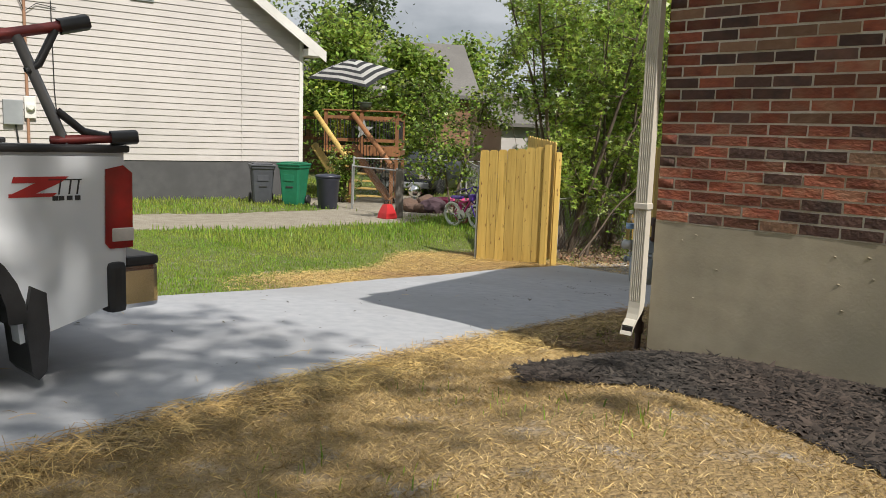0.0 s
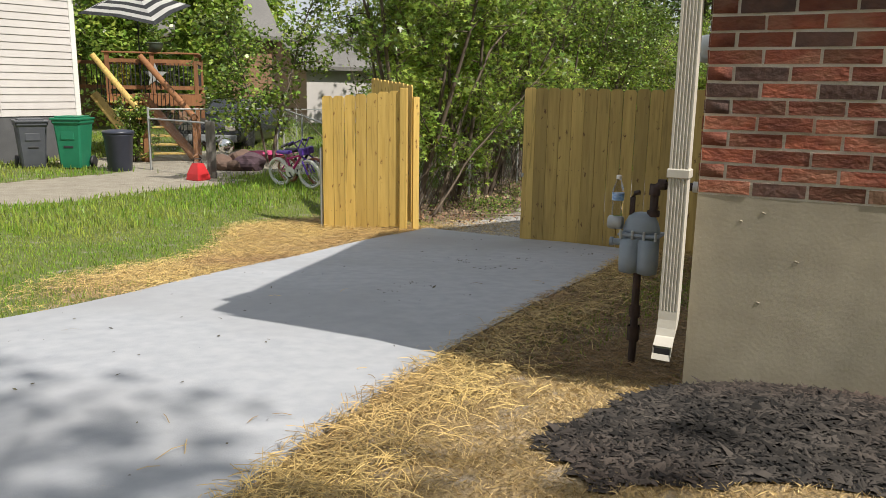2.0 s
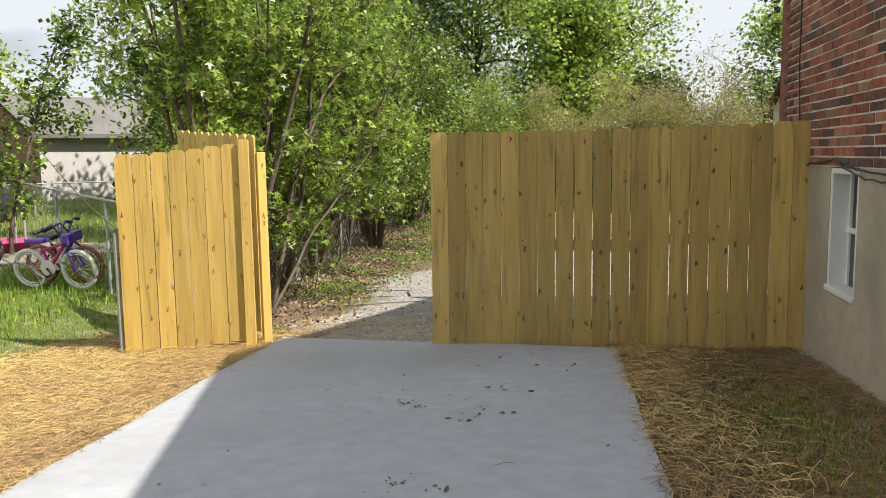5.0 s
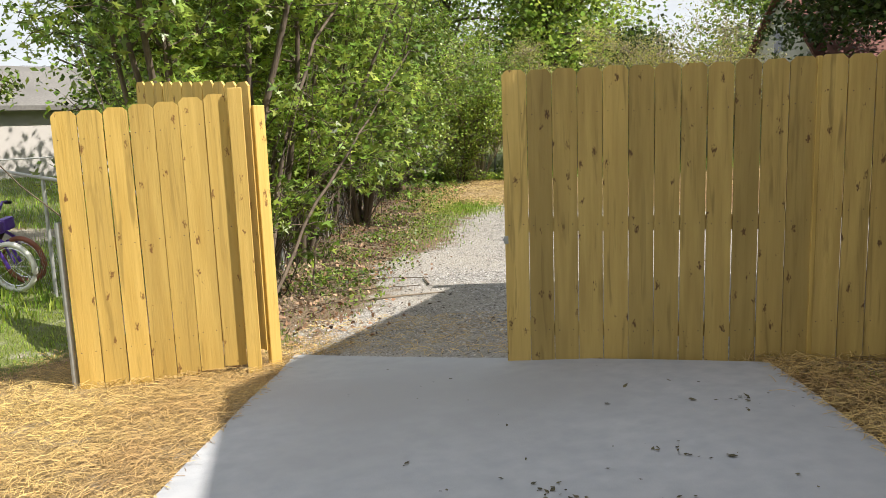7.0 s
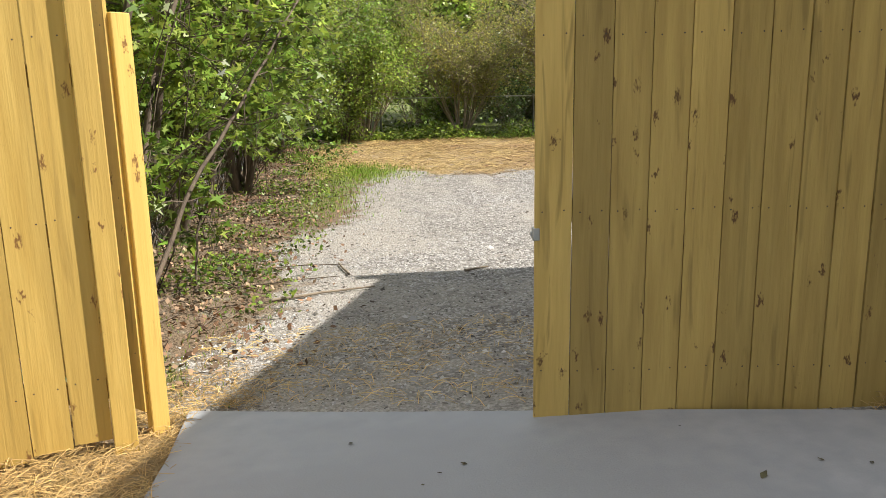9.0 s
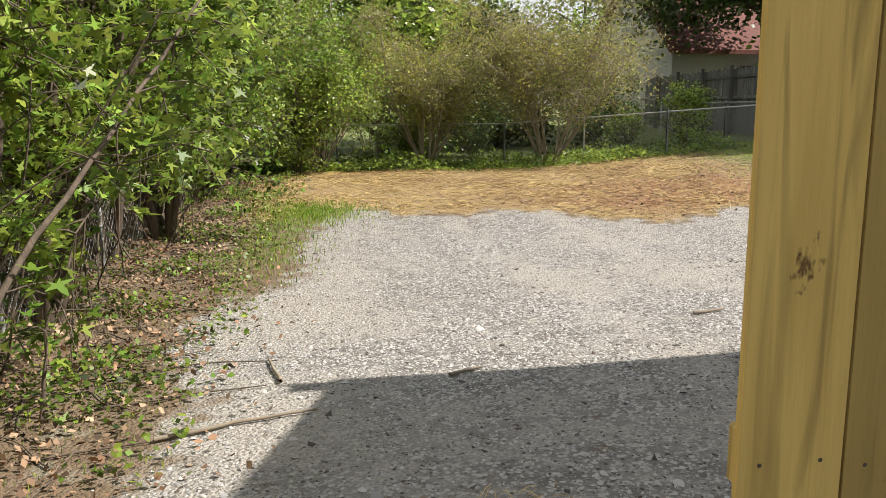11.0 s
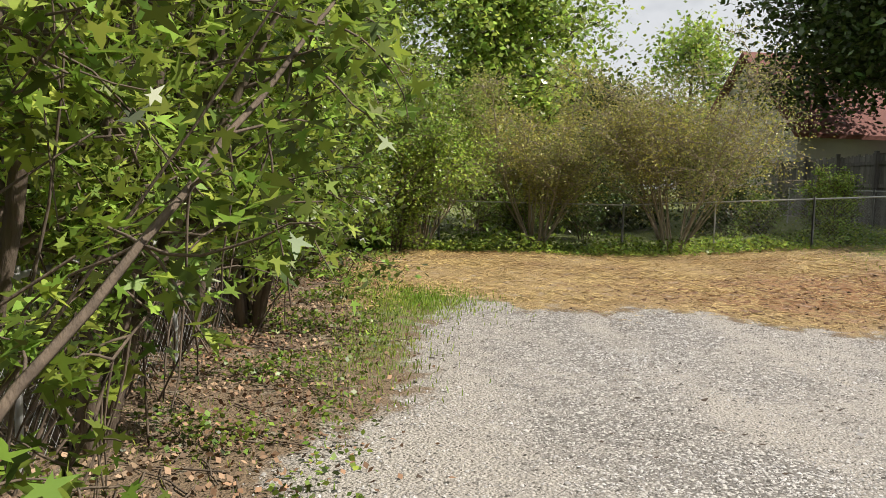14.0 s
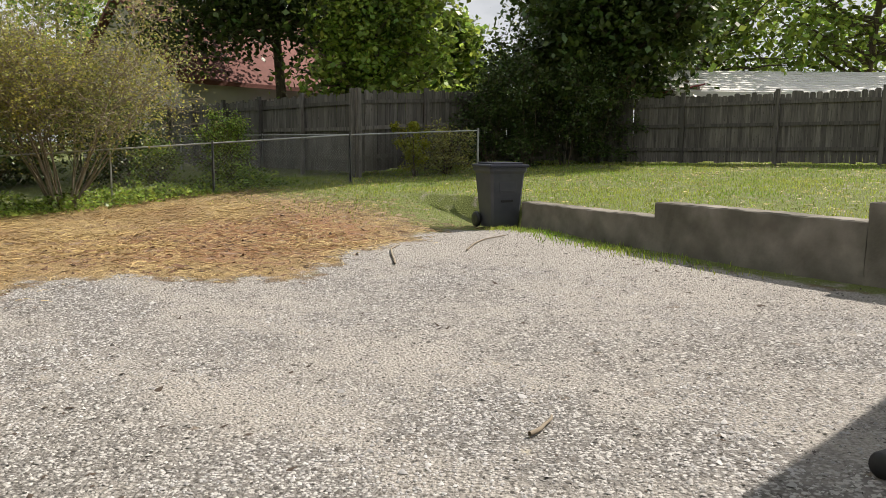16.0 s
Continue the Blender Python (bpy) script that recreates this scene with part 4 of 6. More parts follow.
part("riser", tubes("riser", [([(0.0, -0.03, -0.45), (0.0, -0.03, 0.30)], 0.021), ([(0.0, -0.03, -0.10), (0.0, -0.03, -0.02)], 0.034), ([(0.0, -0.03, 0.03), (0.0, -0.03, 0.09)], 0.03)], RUST), RUST, gas)
bm = lathe(bmesh.new(), [(0.05, 0.27), (0.088, 0.285), (0.094, 0.33), (0.098, 0.45), (0.098, 0.465)], 20)
for v in bm.verts:
    v.co.y = v.co.y * 0.62
    v.co.x *= 1.0 - 0.10 * math.exp(-(v.co.x / 0.03) ** 2)
bmesh.ops.bevel(bm, geom=[e for e in bm.edges if abs(e.verts[0].co.z - e.verts[1].co.z) < 1e-4], offset=0.006, segments=1, affect="EDGES")
part("lower_case", bm, METER_GREY, gas, smooth=True)
part("lower_lobe", lathe(bmesh.new(), [(0.02, 0.262), (0.052, 0.272), (0.057, 0.32), (0.055, 0.45)], 16, pose(-0.047, -0.028, 0)), METER_GREY, gas, smooth=True)
part("lower_lobe", lathe(bmesh.new(), [(0.02, 0.262), (0.052, 0.272), (0.057, 0.32), (0.055, 0.45)], 16, pose(0.047, -0.028, 0)), METER_GREY, gas, smooth=True)
part("flange", B(-0.108, 0.108, -0.072, 0.072, 0.462, 0.480, 0.006), METER_GREY, gas)
bm = lathe(bmesh.new(), [(0.098, 0.478), (0.096, 0.50), (0.086, 0.535), (0.070, 0.565), (0.045, 0.583), (0.02, 0.588)], 24)
for v in bm.verts:
    v.co.y *= 0.66
part("upper_case", bm, METER_GREY, gas, smooth=True)
for x in (-0.09, -0.03, 0.03, 0.09):
    part("bolt", lathe(bmesh.new(), [(0.008, 0.45), (0.008, 0.492), (0.005, 0.496)], 8, pose(x, -0.068, 0)), GALV, gas)
part("index_box", lathe(bmesh.new(), [(0.034, 0), (0.036, 0.02), (0.036, 0.07), (0.03, 0.075)], 18, pose(-0.098, -0.02, 0.525, 0, -90, 0)), GALV, gas, "round dial housing under clear cover", True)
part("nipple", lathe(bmesh.new(), [(0.018, 0), (0.018, 0.05), (0.024, 0.055), (0.024, 0.07)], 12, pose(-0.09, -0.01, 0.42, 0, -90, 0)), METER_GREY, gas)
part("outlet_pipe", tubes("outlet_pipe", [([(0.055, 0, 0.57), (0.055, 0, 0.70), (0.065, 0, 0.725), (0.09, 0, 0.735), (0.34, 0.02, 0.735)], 0.022), ([(0.055, 0, 0.57), (0.055, 0, 0.60)], 0.034), ([(0.055, 0, 0.68), (0.055, 0, 0.73), (0.075, 0, 0.738), (0.11, 0, 0.738)], 0.030)], RUST), RUST, gas)
part("sleeve", tubes("sleeve", [([(0.24, 0.016, 0.735), (0.40, 0.03, 0.735)], 0.030)], WHITE_TRIM), WHITE_TRIM, gas, "white pipe sleeve through the wall")
part("regulator_pipe", tubes("regulator_pipe", [([(-0.055, 0.0, 0.56), (-0.055, 0.0, 0.66), (-0.045, 0.0, 0.685), (-0.02, 0.0, 0.69)], 0.014)], RUST), RUST, gas)

LABEL_BLUE = mat("blue_label", (0.08, 0.25, 0.62), (0.55, 0.68, 0.85), 30, 0.4, 0, stretch=(1, 1, 3))
bottle = thing("water_bottle", HMH @ pose(-0.50, 0.585, 0.561), "clear plastic water bottle with a blue label on the meter", "bottle")
part("body", lathe(bmesh.new(), [(0.026, 0.0), (0.030, 0.006), (0.030, 0.04), (0.027, 0.055), (0.031, 0.075), (0.031, 0.125), (0.026, 0.15), (0.013, 0.185), (0.013, 0.195)], 20), CLEAR, bottle, smooth=True)
part("label_band", lathe(bmesh.new(), [(0.0315, 0.082), (0.0318, 0.083), (0.0318, 0.119), (0.0315, 0.12)], 20), LABEL_BLUE, bottle, "blue and white paper band")
part("cap", lathe(bmesh.new(), [(0.0145, 0.193), (0.0150, 0.195), (0.0150, 0.21), (0.012, 0.213)], 14), WHITE_TRIM, bottle)

# ---- electric service on the side wall ----
PANEL_GREY = mat("panel_grey", (0.33, 0.35, 0.37), (0.28, 0.30, 0.32), 5, 0.5, 0.05, 60)
svc = thing("electric_meter", HMH @ pose(0, 1.42, -0.17), "grey electric meter base with a glass dome", "electric meter")
part("case", B(-0.13, 0.0, -0.17, 0.17, 1.25, 1.95, 0.012), PANEL_GREY, svc)
part("collar", lathe(bmesh.new(), [(0.085, 0), (0.09, 0.01), (0.09, 0.03), (0.082, 0.035)], 20, pose(-0.13, 0, 1.62, 0, -90, 0)), GALV, svc, smooth=True)
part("dome", lathe(bmesh.new(), [(0.082, 0), (0.082, 0.10), (0.076, 0.125), (0.05, 0.135)], 20, pose(-0.165, 0, 1.62, 0, -90, 0)), mat("meter_glass", (0.62, 0.63, 0.60), (0.5, 0.52, 0.5), 6, 0.15, 0, coat=0.6), svc, "pale glass dome", True)
part("conduit", tubes("conduit", [([(-0.06, 0, 1.95), (-0.06, 0, 3.3)], 0.03), ([(-0.05, 0.05, 1.25), (-0.05, 0.05, -0.4)], 0.021)], GALV), GALV, svc)
disc = thing("disconnect_box", HMH @ pose(0, 1.12, -0.05), "small weathered grey switch box on the brick wall", "box")
part("case", B(-0.12, 0.0, -0.1, 0.1, 0.93, 1.22, 0.010), PANEL_GREY, disc)
part("lid", B(-0.132, -0.12, -0.09, 0.09, 0.95, 1.2, 0.004), mat("panel_dark", (0.10, 0.10, 0.11), (0.07, 0.07, 0.08), 6, 0.5, 0.05), disc)
tel = thing("telephone_box", HMH @ pose(0, 0.92, 0), "cream plastic telephone junction box", "box")
part("case", B(-0.07, 0.0, -0.075, 0.075, 0.88, 1.16, 0.015), GUTTER, tel)
part("lid", B(-0.088, -0.07, -0.06, 0.06, 0.90, 1.13, 0.010), GUTTER, tel)
for z in (0.99, 1.02, 1.05):
    part("slot", B(-0.091, -0.088, -0.03, -0.015, z, z + 0.012), BLACK, tel)
low = thing("cable_box", HMH @ pose(0, 1.50, 0), "blue-grey utility box low on the foundation", "box")
part("case", B(-0.09, 0.0, -0.09, 0.09, 0.32, 0.68, 0.010), METER_GREY, low)
part("lid", B(-0.102, -0.09, -0.08, 0.08, 0.34, 0.66, 0.005), METER_GREY, low)
cab = thing("wall_cable", HMH, "black cables looped along the brick base and down the wall", "cable")
gc = np.random.default_rng(2)


def sag(a, b, drop, n=14):
    t = np.linspace(0, 1, n)[:, None]
    a, b = np.array(a), np.array(b)
    return a + (b - a) * t - np.array([0, 0, 1]) * (4 * drop * t * (1 - t)) + np.c_[np.zeros((n, 2)), gc.normal(0, 0.004, n)]


part("run", tubes("run", [(sag((-0.018, 5.3, 0.93), (-0.018, 4.5, 0.97), 0.02), 0.007), (sag((-0.018, 4.5, 0.97), (-0.018, 3.3, 0.90), 0.04), 0.007),
                          (sag((-0.018, 3.3, 0.90), (-0.018, 1.7, 0.88), 0.05), 0.007), (sag((-0.03, 4.4, 0.95), (-0.03, 3.25, 0.87), 0.06), 0.006)], BLACK), BLACK, cab)
part("drop", tubes("drop", [([(-0.022, 3.28, 0.90), (-0.024, 3.2, 0.72), (-0.02, 3.22, 0.0), (-0.02, 3.2, -0.6)], 0.014)], BLACK), BLACK, cab)
for pts, r in (([(-0.05, 1.0, 0.9), (-0.09, 1.02, 0.76), (-0.10, 1.08, 0.70), (-0.07, 1.13, 0.74), (-0.05, 1.12, 0.9)], 0.010), ([(-0.02, 0.75, 2.9), (-0.02, 0.72, 1.5), (-0.02, 0.74, 0.75)], 0.007),
               ([(-0.02, 5.42, 3.6), (-0.03, 5.40, 1.7), (-0.02, 5.36, 1.2)], 0.006), ([(-0.02, 0.82, 2.9), (-0.04, 0.85, 1.9), (-0.02, 0.86, 1.1), (-0.06, 0.9, 0.72), (-0.02, 0.8, 0.70)], 0.006),
               ([(-0.012, 1.9, 0.35), (-0.012, 1.92, -0.5)], 0.012), ([(-0.012, 1.75, 0.35), (-0.012, 1.7, -0.5)], 0.016)):
    part("cable", tubes("cable", [(pts, r)], BLACK), BLACK, cab)


# ---- basement window in the foundation ----
GLASS = bpy.data.materials.new("window_glass")
GLASS.use_nodes = True
gb = GLASS.node_tree.nodes["Principled BSDF"]
gb.inputs["Base Color"].default_value, gb.inputs["Roughness"].default_value, gb.inputs["Specular IOR Level"].default_value = (0.012, 0.014, 0.016, 1), 0.04, 0.8
win = thing("window_1", HMH @ pose(0, 4.335, 0), "white vinyl basement window set deep in the foundation", "window", kind="structure")
for y in (-0.283, 0.243):
    part("window_frame", B(0.004, 0.155, y, y + 0.04, 0.062, 0.905, 0.003), WHITE_TRIM, win)
part("window_frame", B(0.004, 0.155, -0.243, 0.243, 0.867, 0.905, 0.003), WHITE_TRIM, win)
part("window_frame", B(0.10, 0.15, -0.243, 0.243, 0.46, 0.495, 0.004), WHITE_TRIM, win)
part("window_sill", B(-0.015, 0.155, -0.284, 0.284, 0.052, 0.09, 0.004), WHITE_TRIM, win)
for y in (-0.243, 0.203):
    part("sash", B(0.11, 0.15, y, y + 0.04, 0.09, 0.867, 0.003), WHITE_TRIM, win)
part("pane", B(0.125, 0.135, -0.203, 0.203, 0.09, 0.46), GLASS, win)
part("pane", B(0.13, 0.14, -0.203, 0.203, 0.495, 0.867), GLASS, win)

# ---- pickup truck ----
PAINT = mat("white_car_paint", (0.70, 0.73, 0.78), (0.66, 0.69, 0.74), 2, 0.28, 0.0, coat=0.6)
CHROME = mat("chrome", (0.75, 0.75, 0.75), (0.68, 0.68, 0.68), 4, 0.12, 0.0, metal=1.0)
LAMP_RED = mat("red_lens", (0.30, 0.008, 0.008), (0.16, 0.004, 0.005), 7, 0.12, 0.0, coat=0.8)
LAMP_CLEAR = mat("clear_lens", (0.55, 0.50, 0.46), (0.45, 0.42, 0.40), 30, 0.12, 0.0, coat=0.8)
RED_PAINT = mat("worn_red_paint", (0.28, 0.045, 0.04), (0.19, 0.03, 0.03), 12, 0.5, 0.2, 60)
RACK_GREY = mat("grey_rack_paint", (0.22, 0.22, 0.23), (0.16, 0.16, 0.17), 15, 0.5, 0.1, 60)
RUBBER = mat("tyre_rubber", (0.018, 0.018, 0.018), (0.028, 0.028, 0.028), 20, 0.85, 0.2, 60)
tp = LW(-1.84, -2.50)
truck = thing("pickup_truck", pose(tp.x, tp.y, gz(tp.x, tp.y) + 0.035, 0, 0, 229.3), "white pickup truck with a ladder rack, parked on the drive", "truck")


def bed_side(y0, y1):
    arch = [(1.02 + 0.45 * math.cos(a), 0.36 + 0.45 * math.sin(a)) for a in np.linspace(math.pi, 0, 15)]
    pts = [(0.0, 0.42), (0.0, 1.20), (2.0, 1.21), (2.0, 0.36), (1.52, 0.34)] + arch[::-1] + [(0.56, 0.25), (0.28, 0.33)]
    bm = prism(bmesh.new(), pts, y0, y1)
    bmesh.ops.bevel(bm, geom=[e for e in bm.edges if abs(e.verts[0].co.y - e.verts[1].co.y) < 1e-4 and e.verts[0].co.z > 0.9], offset=0.025, segments=2, affect="EDGES")
    return bm


part("bed_side", bed_side(-0.10, 0.0), PAINT, truck)
part("bed_side", bed_side(-1.85, -1.75), PAINT, truck)
part("bed_floor", B(0.02, 2.0, -1.75, -0.10, 0.62, 0.70), RACK_GREY, truck)
part("bed_wall", B(1.94, 2.0, -1.75, -0.10, 0.70, 1.2), PAINT, truck)
part("tailgate", B(-0.01, 0.05, -1.66, -0.19, 0.68, 1.20, 0.015), PAINT, truck)
for y0, y1 in ((-0.12, 0.012), (-1.862, -1.73)):
    part("rail_cap", B(-0.02, 2.0, y0, y1, 1.195, 1.235, 0.014), BLACK, truck, "black plastic cap on the bed rail")
for y0, y1 in ((-0.16, 0.008), (-1.858, -1.69)):
    lamp = part("tail_lamp", prism(bmesh.new(), [(-0.025, 0.69), (-0.03, 1.09), (0.02, 1.13), (0.115, 1.11), (0.125, 0.72), (0.10, 0.69)], y0, y1), LAMP_RED, truck, "tall red tail lamp")
    part("reverse_lens", B(-0.034, 0.09, y0 + 0.01, y1 + 0.004 if y1 > -1 else y1, 0.725, 0.80, 0.006), LAMP_CLEAR, lamp, "clear lens")
part("bumper", B(-0.17, 0.05, -1.81, 0.012, 0.35, 0.59, 0.03), CHROME, truck, "chrome rear bumper")
part("bumper_cap", B(-0.185, 0.0, -1.82, -0.01, 0.58, 0.635, 0.02), BLACK, truck, "black plastic step on the bumper")
for y in (-0.10, -1.80):
    part("bumper_end", B(0.015, 0.12, y, y + 0.125, 0.34, 0.62, 0.035), BLACK, truck)


def wheel(x, y):
    w = part("wheel", lathe(bmesh.new(), [(0.19, -0.11), (0.30, -0.12), (0.345, -0.10), (0.36, -0.05), (0.36, 0.05), (0.345, 0.10), (0.30, 0.12), (0.19, 0.11)], 32, pose(x, y, 0.36, 90)), RUBBER, truck, "black tyre", True)
    part("rim", lathe(bmesh.new(), [(0.19, -0.09), (0.205, -0.112), (0.19, -0.10), (0.12, -0.07), (0.05, -0.085), (0.045, -0.10)], 24, pose(x, y, 0.36, 90)), CHROME, w, "silver wheel", True)


for x in (1.02, 4.3):
    wheel(x, -0.16)
    wheel(x, -1.70)
arc = np.linspace(0.15, math.pi, 15)
bm = prism(bmesh.new(), [(1.02 + 0.49 * math.cos(a), 0.36 + 0.49 * math.sin(a)) for a in arc] + [(1.02 + 0.40 * math.cos(a), 0.36 + 0.43 * math.sin(a)) for a in arc[::-1]], -0.10, 0.035)
part("arch_flare", bm, BLACK, truck, "black wheel-arch moulding")
part("mud_flap", prism(bmesh.new(), [(0.44, 0.50), (0.51, 0.54), (0.545, 0.36), (0.52, 0.10), (0.49, 0.06), (0.45, 0.10), (0.43, 0.30)], -0.27, 0.035), BLACK, truck, "black rubber mud flap")
bm = prism(bmesh.new(), [(2.06, 0.42), (2.06, 1.22), (2.22, 1.68), (3.0, 1.70), (3.55, 1.22), (4.9, 1.12), (5.15, 0.95), (5.18, 0.45), (5.0, 0.42)], -1.84, -0.01)
bmesh.ops.bevel(bm, geom=bm.edges[:], offset=0.04, segments=2, affect="EDGES")
part("cab", bm, PAINT, truck)
part("side_window", prism(bmesh.new(), [(2.20, 1.24), (2.30, 1.60), (2.95, 1.61), (3.38, 1.24)], -0.012, -0.004), GLASS, truck)
part("side_window", prism(bmesh.new(), [(2.20, 1.24), (2.30, 1.60), (2.95, 1.61), (3.38, 1.24)], -1.846, -1.838), GLASS, truck)
part("chassis", B(0.1, 5.0, -1.35, -0.5, 0.30, 0.60), BLACK, truck)
# decal as plain bars
DECAL_RED = mat("decal_red", (0.42, 0.02, 0.02), (0.38, 0.02, 0.02), 5, 0.4, 0)
bm = prism(bmesh.new(), [(0.57, 1.045), (0.56, 1.075), (0.30, 1.075), (0.34, 1.045)], 0.001, 0.003)
prism(bm, [(0.46, 1.045), (0.34, 1.045), (0.46, 0.993), (0.57, 0.993)], 0.001, 0.003)
prism(bm, [(0.585, 0.975), (0.585, 0.993), (0.36, 0.993), (0.38, 0.975)], 0.001, 0.003)
part("decal", bm, DECAL_RED, truck, "red slanted decal")
bm = bmesh.new()
for x in (0.335, 0.285, 0.245):
    prism(bm, [(x, 1.06), (x + 0.008, 1.06), (x + 0.02, 0.985), (x + 0.012, 0.985)], 0.001, 0.003)
box(bm, 0.235, 0.40, 0.001, 0.003, 1.056, 1.062)
for x in (0.245, 0.285, 0.325, 0.355):
    box(bm, x, x + 0.028, 0.001, 0.003, 0.955, 0.978)
part("decal_bar", bm, BLACK, truck, "black decal outline")
rack = part("ladder_rack", tubes("ladder_rack", [([(0.28, -0.06, 1.22), (0.50, -0.06, 1.75)], 0.028)], RACK_GREY, False, 4), RACK_GREY, truck, "grey and red steel ladder rack")
for a, b in (((0.66, -0.06, 1.22), (0.84, -0.06, 1.68)), ((0.28, -1.79, 1.22), (0.50, -1.79, 1.75)), ((1.9, -0.06, 1.22), (1.9, -0.06, 1.55)), ((1.9, -1.79, 1.22), (1.9, -1.79, 1.55))):
    part("upright", tubes("upright", [([a, b], 0.028)], RACK_GREY, False, 4), RACK_GREY, rack)
part("cross_bar", tubes("cross_bar", [([(0.19, -0.05, 1.84), (0.50, -0.06, 1.76), (1.0, -0.06, 1.64), (1.9, -0.06, 1.56)], 0.026)], RED_PAINT, False, 4), RED_PAINT, rack, "worn red bar")
part("cross_bar", tubes("cross_bar", [([(0.0, 0.02, 1.275), (0.36, -0.06, 1.25)], 0.024)], RED_PAINT, False, 4), RED_PAINT, rack, "worn red bar")
part("cross_bar", tubes("cross_bar", [([(0.50, -0.06, 1.74), (0.50, -1.79, 1.74)], 0.024)], RED_PAINT, False, 4), RED_PAINT, rack, "worn red bar")
part("end_stop", tubes("end_stop", [([(0.16, -0.045, 1.85), (0.30, -0.055, 1.81)], 0.042)], BLACK, False, 5), BLACK, rack, "black rubber end stop")
part("end_stop", tubes("end_stop", [([(-0.05, 0.03, 1.28), (0.08, 0.0, 1.27)], 0.040)], BLACK, False, 5), BLACK, rack, "black rubber end stop")
part("brace", tubes("brace", [([(0.32, -0.05, 1.79), (0.40, -0.06, 1.62), (0.46, -0.06, 1.58)], 0.022)], BLACK, False, 5), BLACK, rack)
part("brace", tubes("brace", [([(0.06, 0.0, 1.27), (0.20, -0.04, 1.30), (0.32, -0.06, 1.40)], 0.022)], BLACK, False, 5), BLACK, rack)

# ---- neighbour's house: siding, roof, fittings ----
NB_W = 8.6
part("wall", prism(bmesh.new(), [(-NB_W, 0.45), (0, 0.45), (0, 3.7), (-NB_W / 2, 3.7 + 0.65 * NB_W / 2), (-NB_W, 3.7)], 0.0, 0.2), SIDING, nb)
part("wall", B(-0.2, 0.0, 0.2, 9, 0.45, 3.6), SIDING, nb)
part("wall", B(-NB_W, -NB_W + 0.2, 0.2, 9, 0.45, 3.6), SIDING, nb)
z = 0.43
while z < 6.3:
    cut = max(0.0, (z + 0.16 - 3.7) / 0.65)
    x0, x1 = -NB_W + cut, -cut
    if x1 - x0 > 0.3:
        bm = bmesh.new()
        a = [bm.verts.new(p) for p in ((x0, -0.022, z), (x1, -0.022, z), (x1, -0.001, z + 0.166), (x0, -0.001, z + 0.166), (x0, 0.0, z), (x1, 0.0, z))]
        bm.faces.new((a[0], a[1], a[2], a[3]))
        bm.faces.new((a[4], a[5], a[1], a[0]))
        part("siding_board", bm, SIDING, nb)
    z += 0.16
part("corner_trim", B(-0.09, 0.03, -0.035, 0.09, 0.42, 3.7, 0.006), WHITE_TRIM, nb)
part("joint_strip", B(-1.76, -1.74, -0.026, -0.018, 0.45, 4.2), SIDING, nb)
for sgn in (0, 1):
    bm = bmesh.new()
    over = 0.55
    pts = [(over, 3.7 - 0.65 * over), (-NB_W / 2, 3.7 + 0.65 * NB_W / 2), (-NB_W / 2, 3.85 + 0.65 * NB_W / 2), (over, 3.85 - 0.65 * over)]
    if sgn:
        pts = [(-NB_W - x, y) for x, y in pts][::-1]
    prism(bm, pts, -0.35, 9.4)
    part("roof", bm, ROOF, nb, "grey shingle roof slope")
    bm = prism(bmesh.new(), [(x, y - 0.16 if i in (0, 1) else y - 0.02) for i, (x, y) in enumerate(pts)] if not sgn else [(x, y - 0.02 if i in (0, 1) else y - 0.16) for i, (x, y) in enumerate(pts)], -0.385, -0.352)
    part("rake_board", bm, WHITE_TRIM, nb, "white rake board")
part("soffit_return", B(0.0, 0.5, -0.38, 0.25, 3.32, 3.52, 0.01), WHITE_TRIM, nb)
vent = part("gable_vent", B(-4.55, -4.0, -0.05, 0.0, 4.25, 4.95, 0.01), PANEL_GREY, nb)
for i in range(6):
    part("louvre", B(-4.5, -4.05, -0.07, -0.045, 4.30 + i * 0.105, 4.36 + i * 0.105), PANEL_GREY, vent)
part("meter_box", B(-7.35, -6.95, -0.13, -0.02, 1.2, 1.75, 0.015), PANEL_GREY, nb)
part("meter_dome", lathe(bmesh.new(), [(0.09, 0), (0.09, 0.10), (0.06, 0.13)], 16, pose(-6.80, -0.06, 1.60, 90)), WHITE_TRIM, nb)
part("meter_box", B(-6.92, -6.68, -0.10, -0.02, 1.35, 1.85, 0.015), WHITE_TRIM, nb)
part("service_mast", tubes("service_mast", [([(-6.85, -0.06, 0.6), (-6.85, -0.06, 4.2)], 0.035)], mat("copper_brown", (0.40, 0.22, 0.14), (0.33, 0.18, 0.11), 6, 0.6, 0.1)), SIDING, nb, "brown painted service mast")
part("cable", tubes("cable", [([(-6.3, -0.04, 4.0), (-6.28, -0.04, 2.0), (-6.2, -0.04, 0.8)], 0.012), ([(-7.0, -0.05, 4.1), (-6.85, -0.08, 3.7), (-6.6, -0.06, 3.9), (-6.2, -0.05, 3.85)], 0.012), ([(-7.1, -0.05, 1.2), (-7.05, -0.05, 0.7)], 0.02)], BLACK), BLACK, nb)

# ---- deck with stair, umbrella and pots ----
dk = thing("wooden_deck", pose(-3.75, 22.9, -0.5), "raised brown wooden deck with black balusters and a stair", "deck")
FL = 1.42
for i in range(18):
    part("floor_board", B(0, 2.1, i * 0.145, i * 0.145 + 0.14, FL - 0.03, FL), STAIN_WOOD, dk)
part("rim_board", B(-0.02, 2.18, -0.045, -0.002, FL - 0.27, FL - 0.005), STAIN_WOOD, dk)
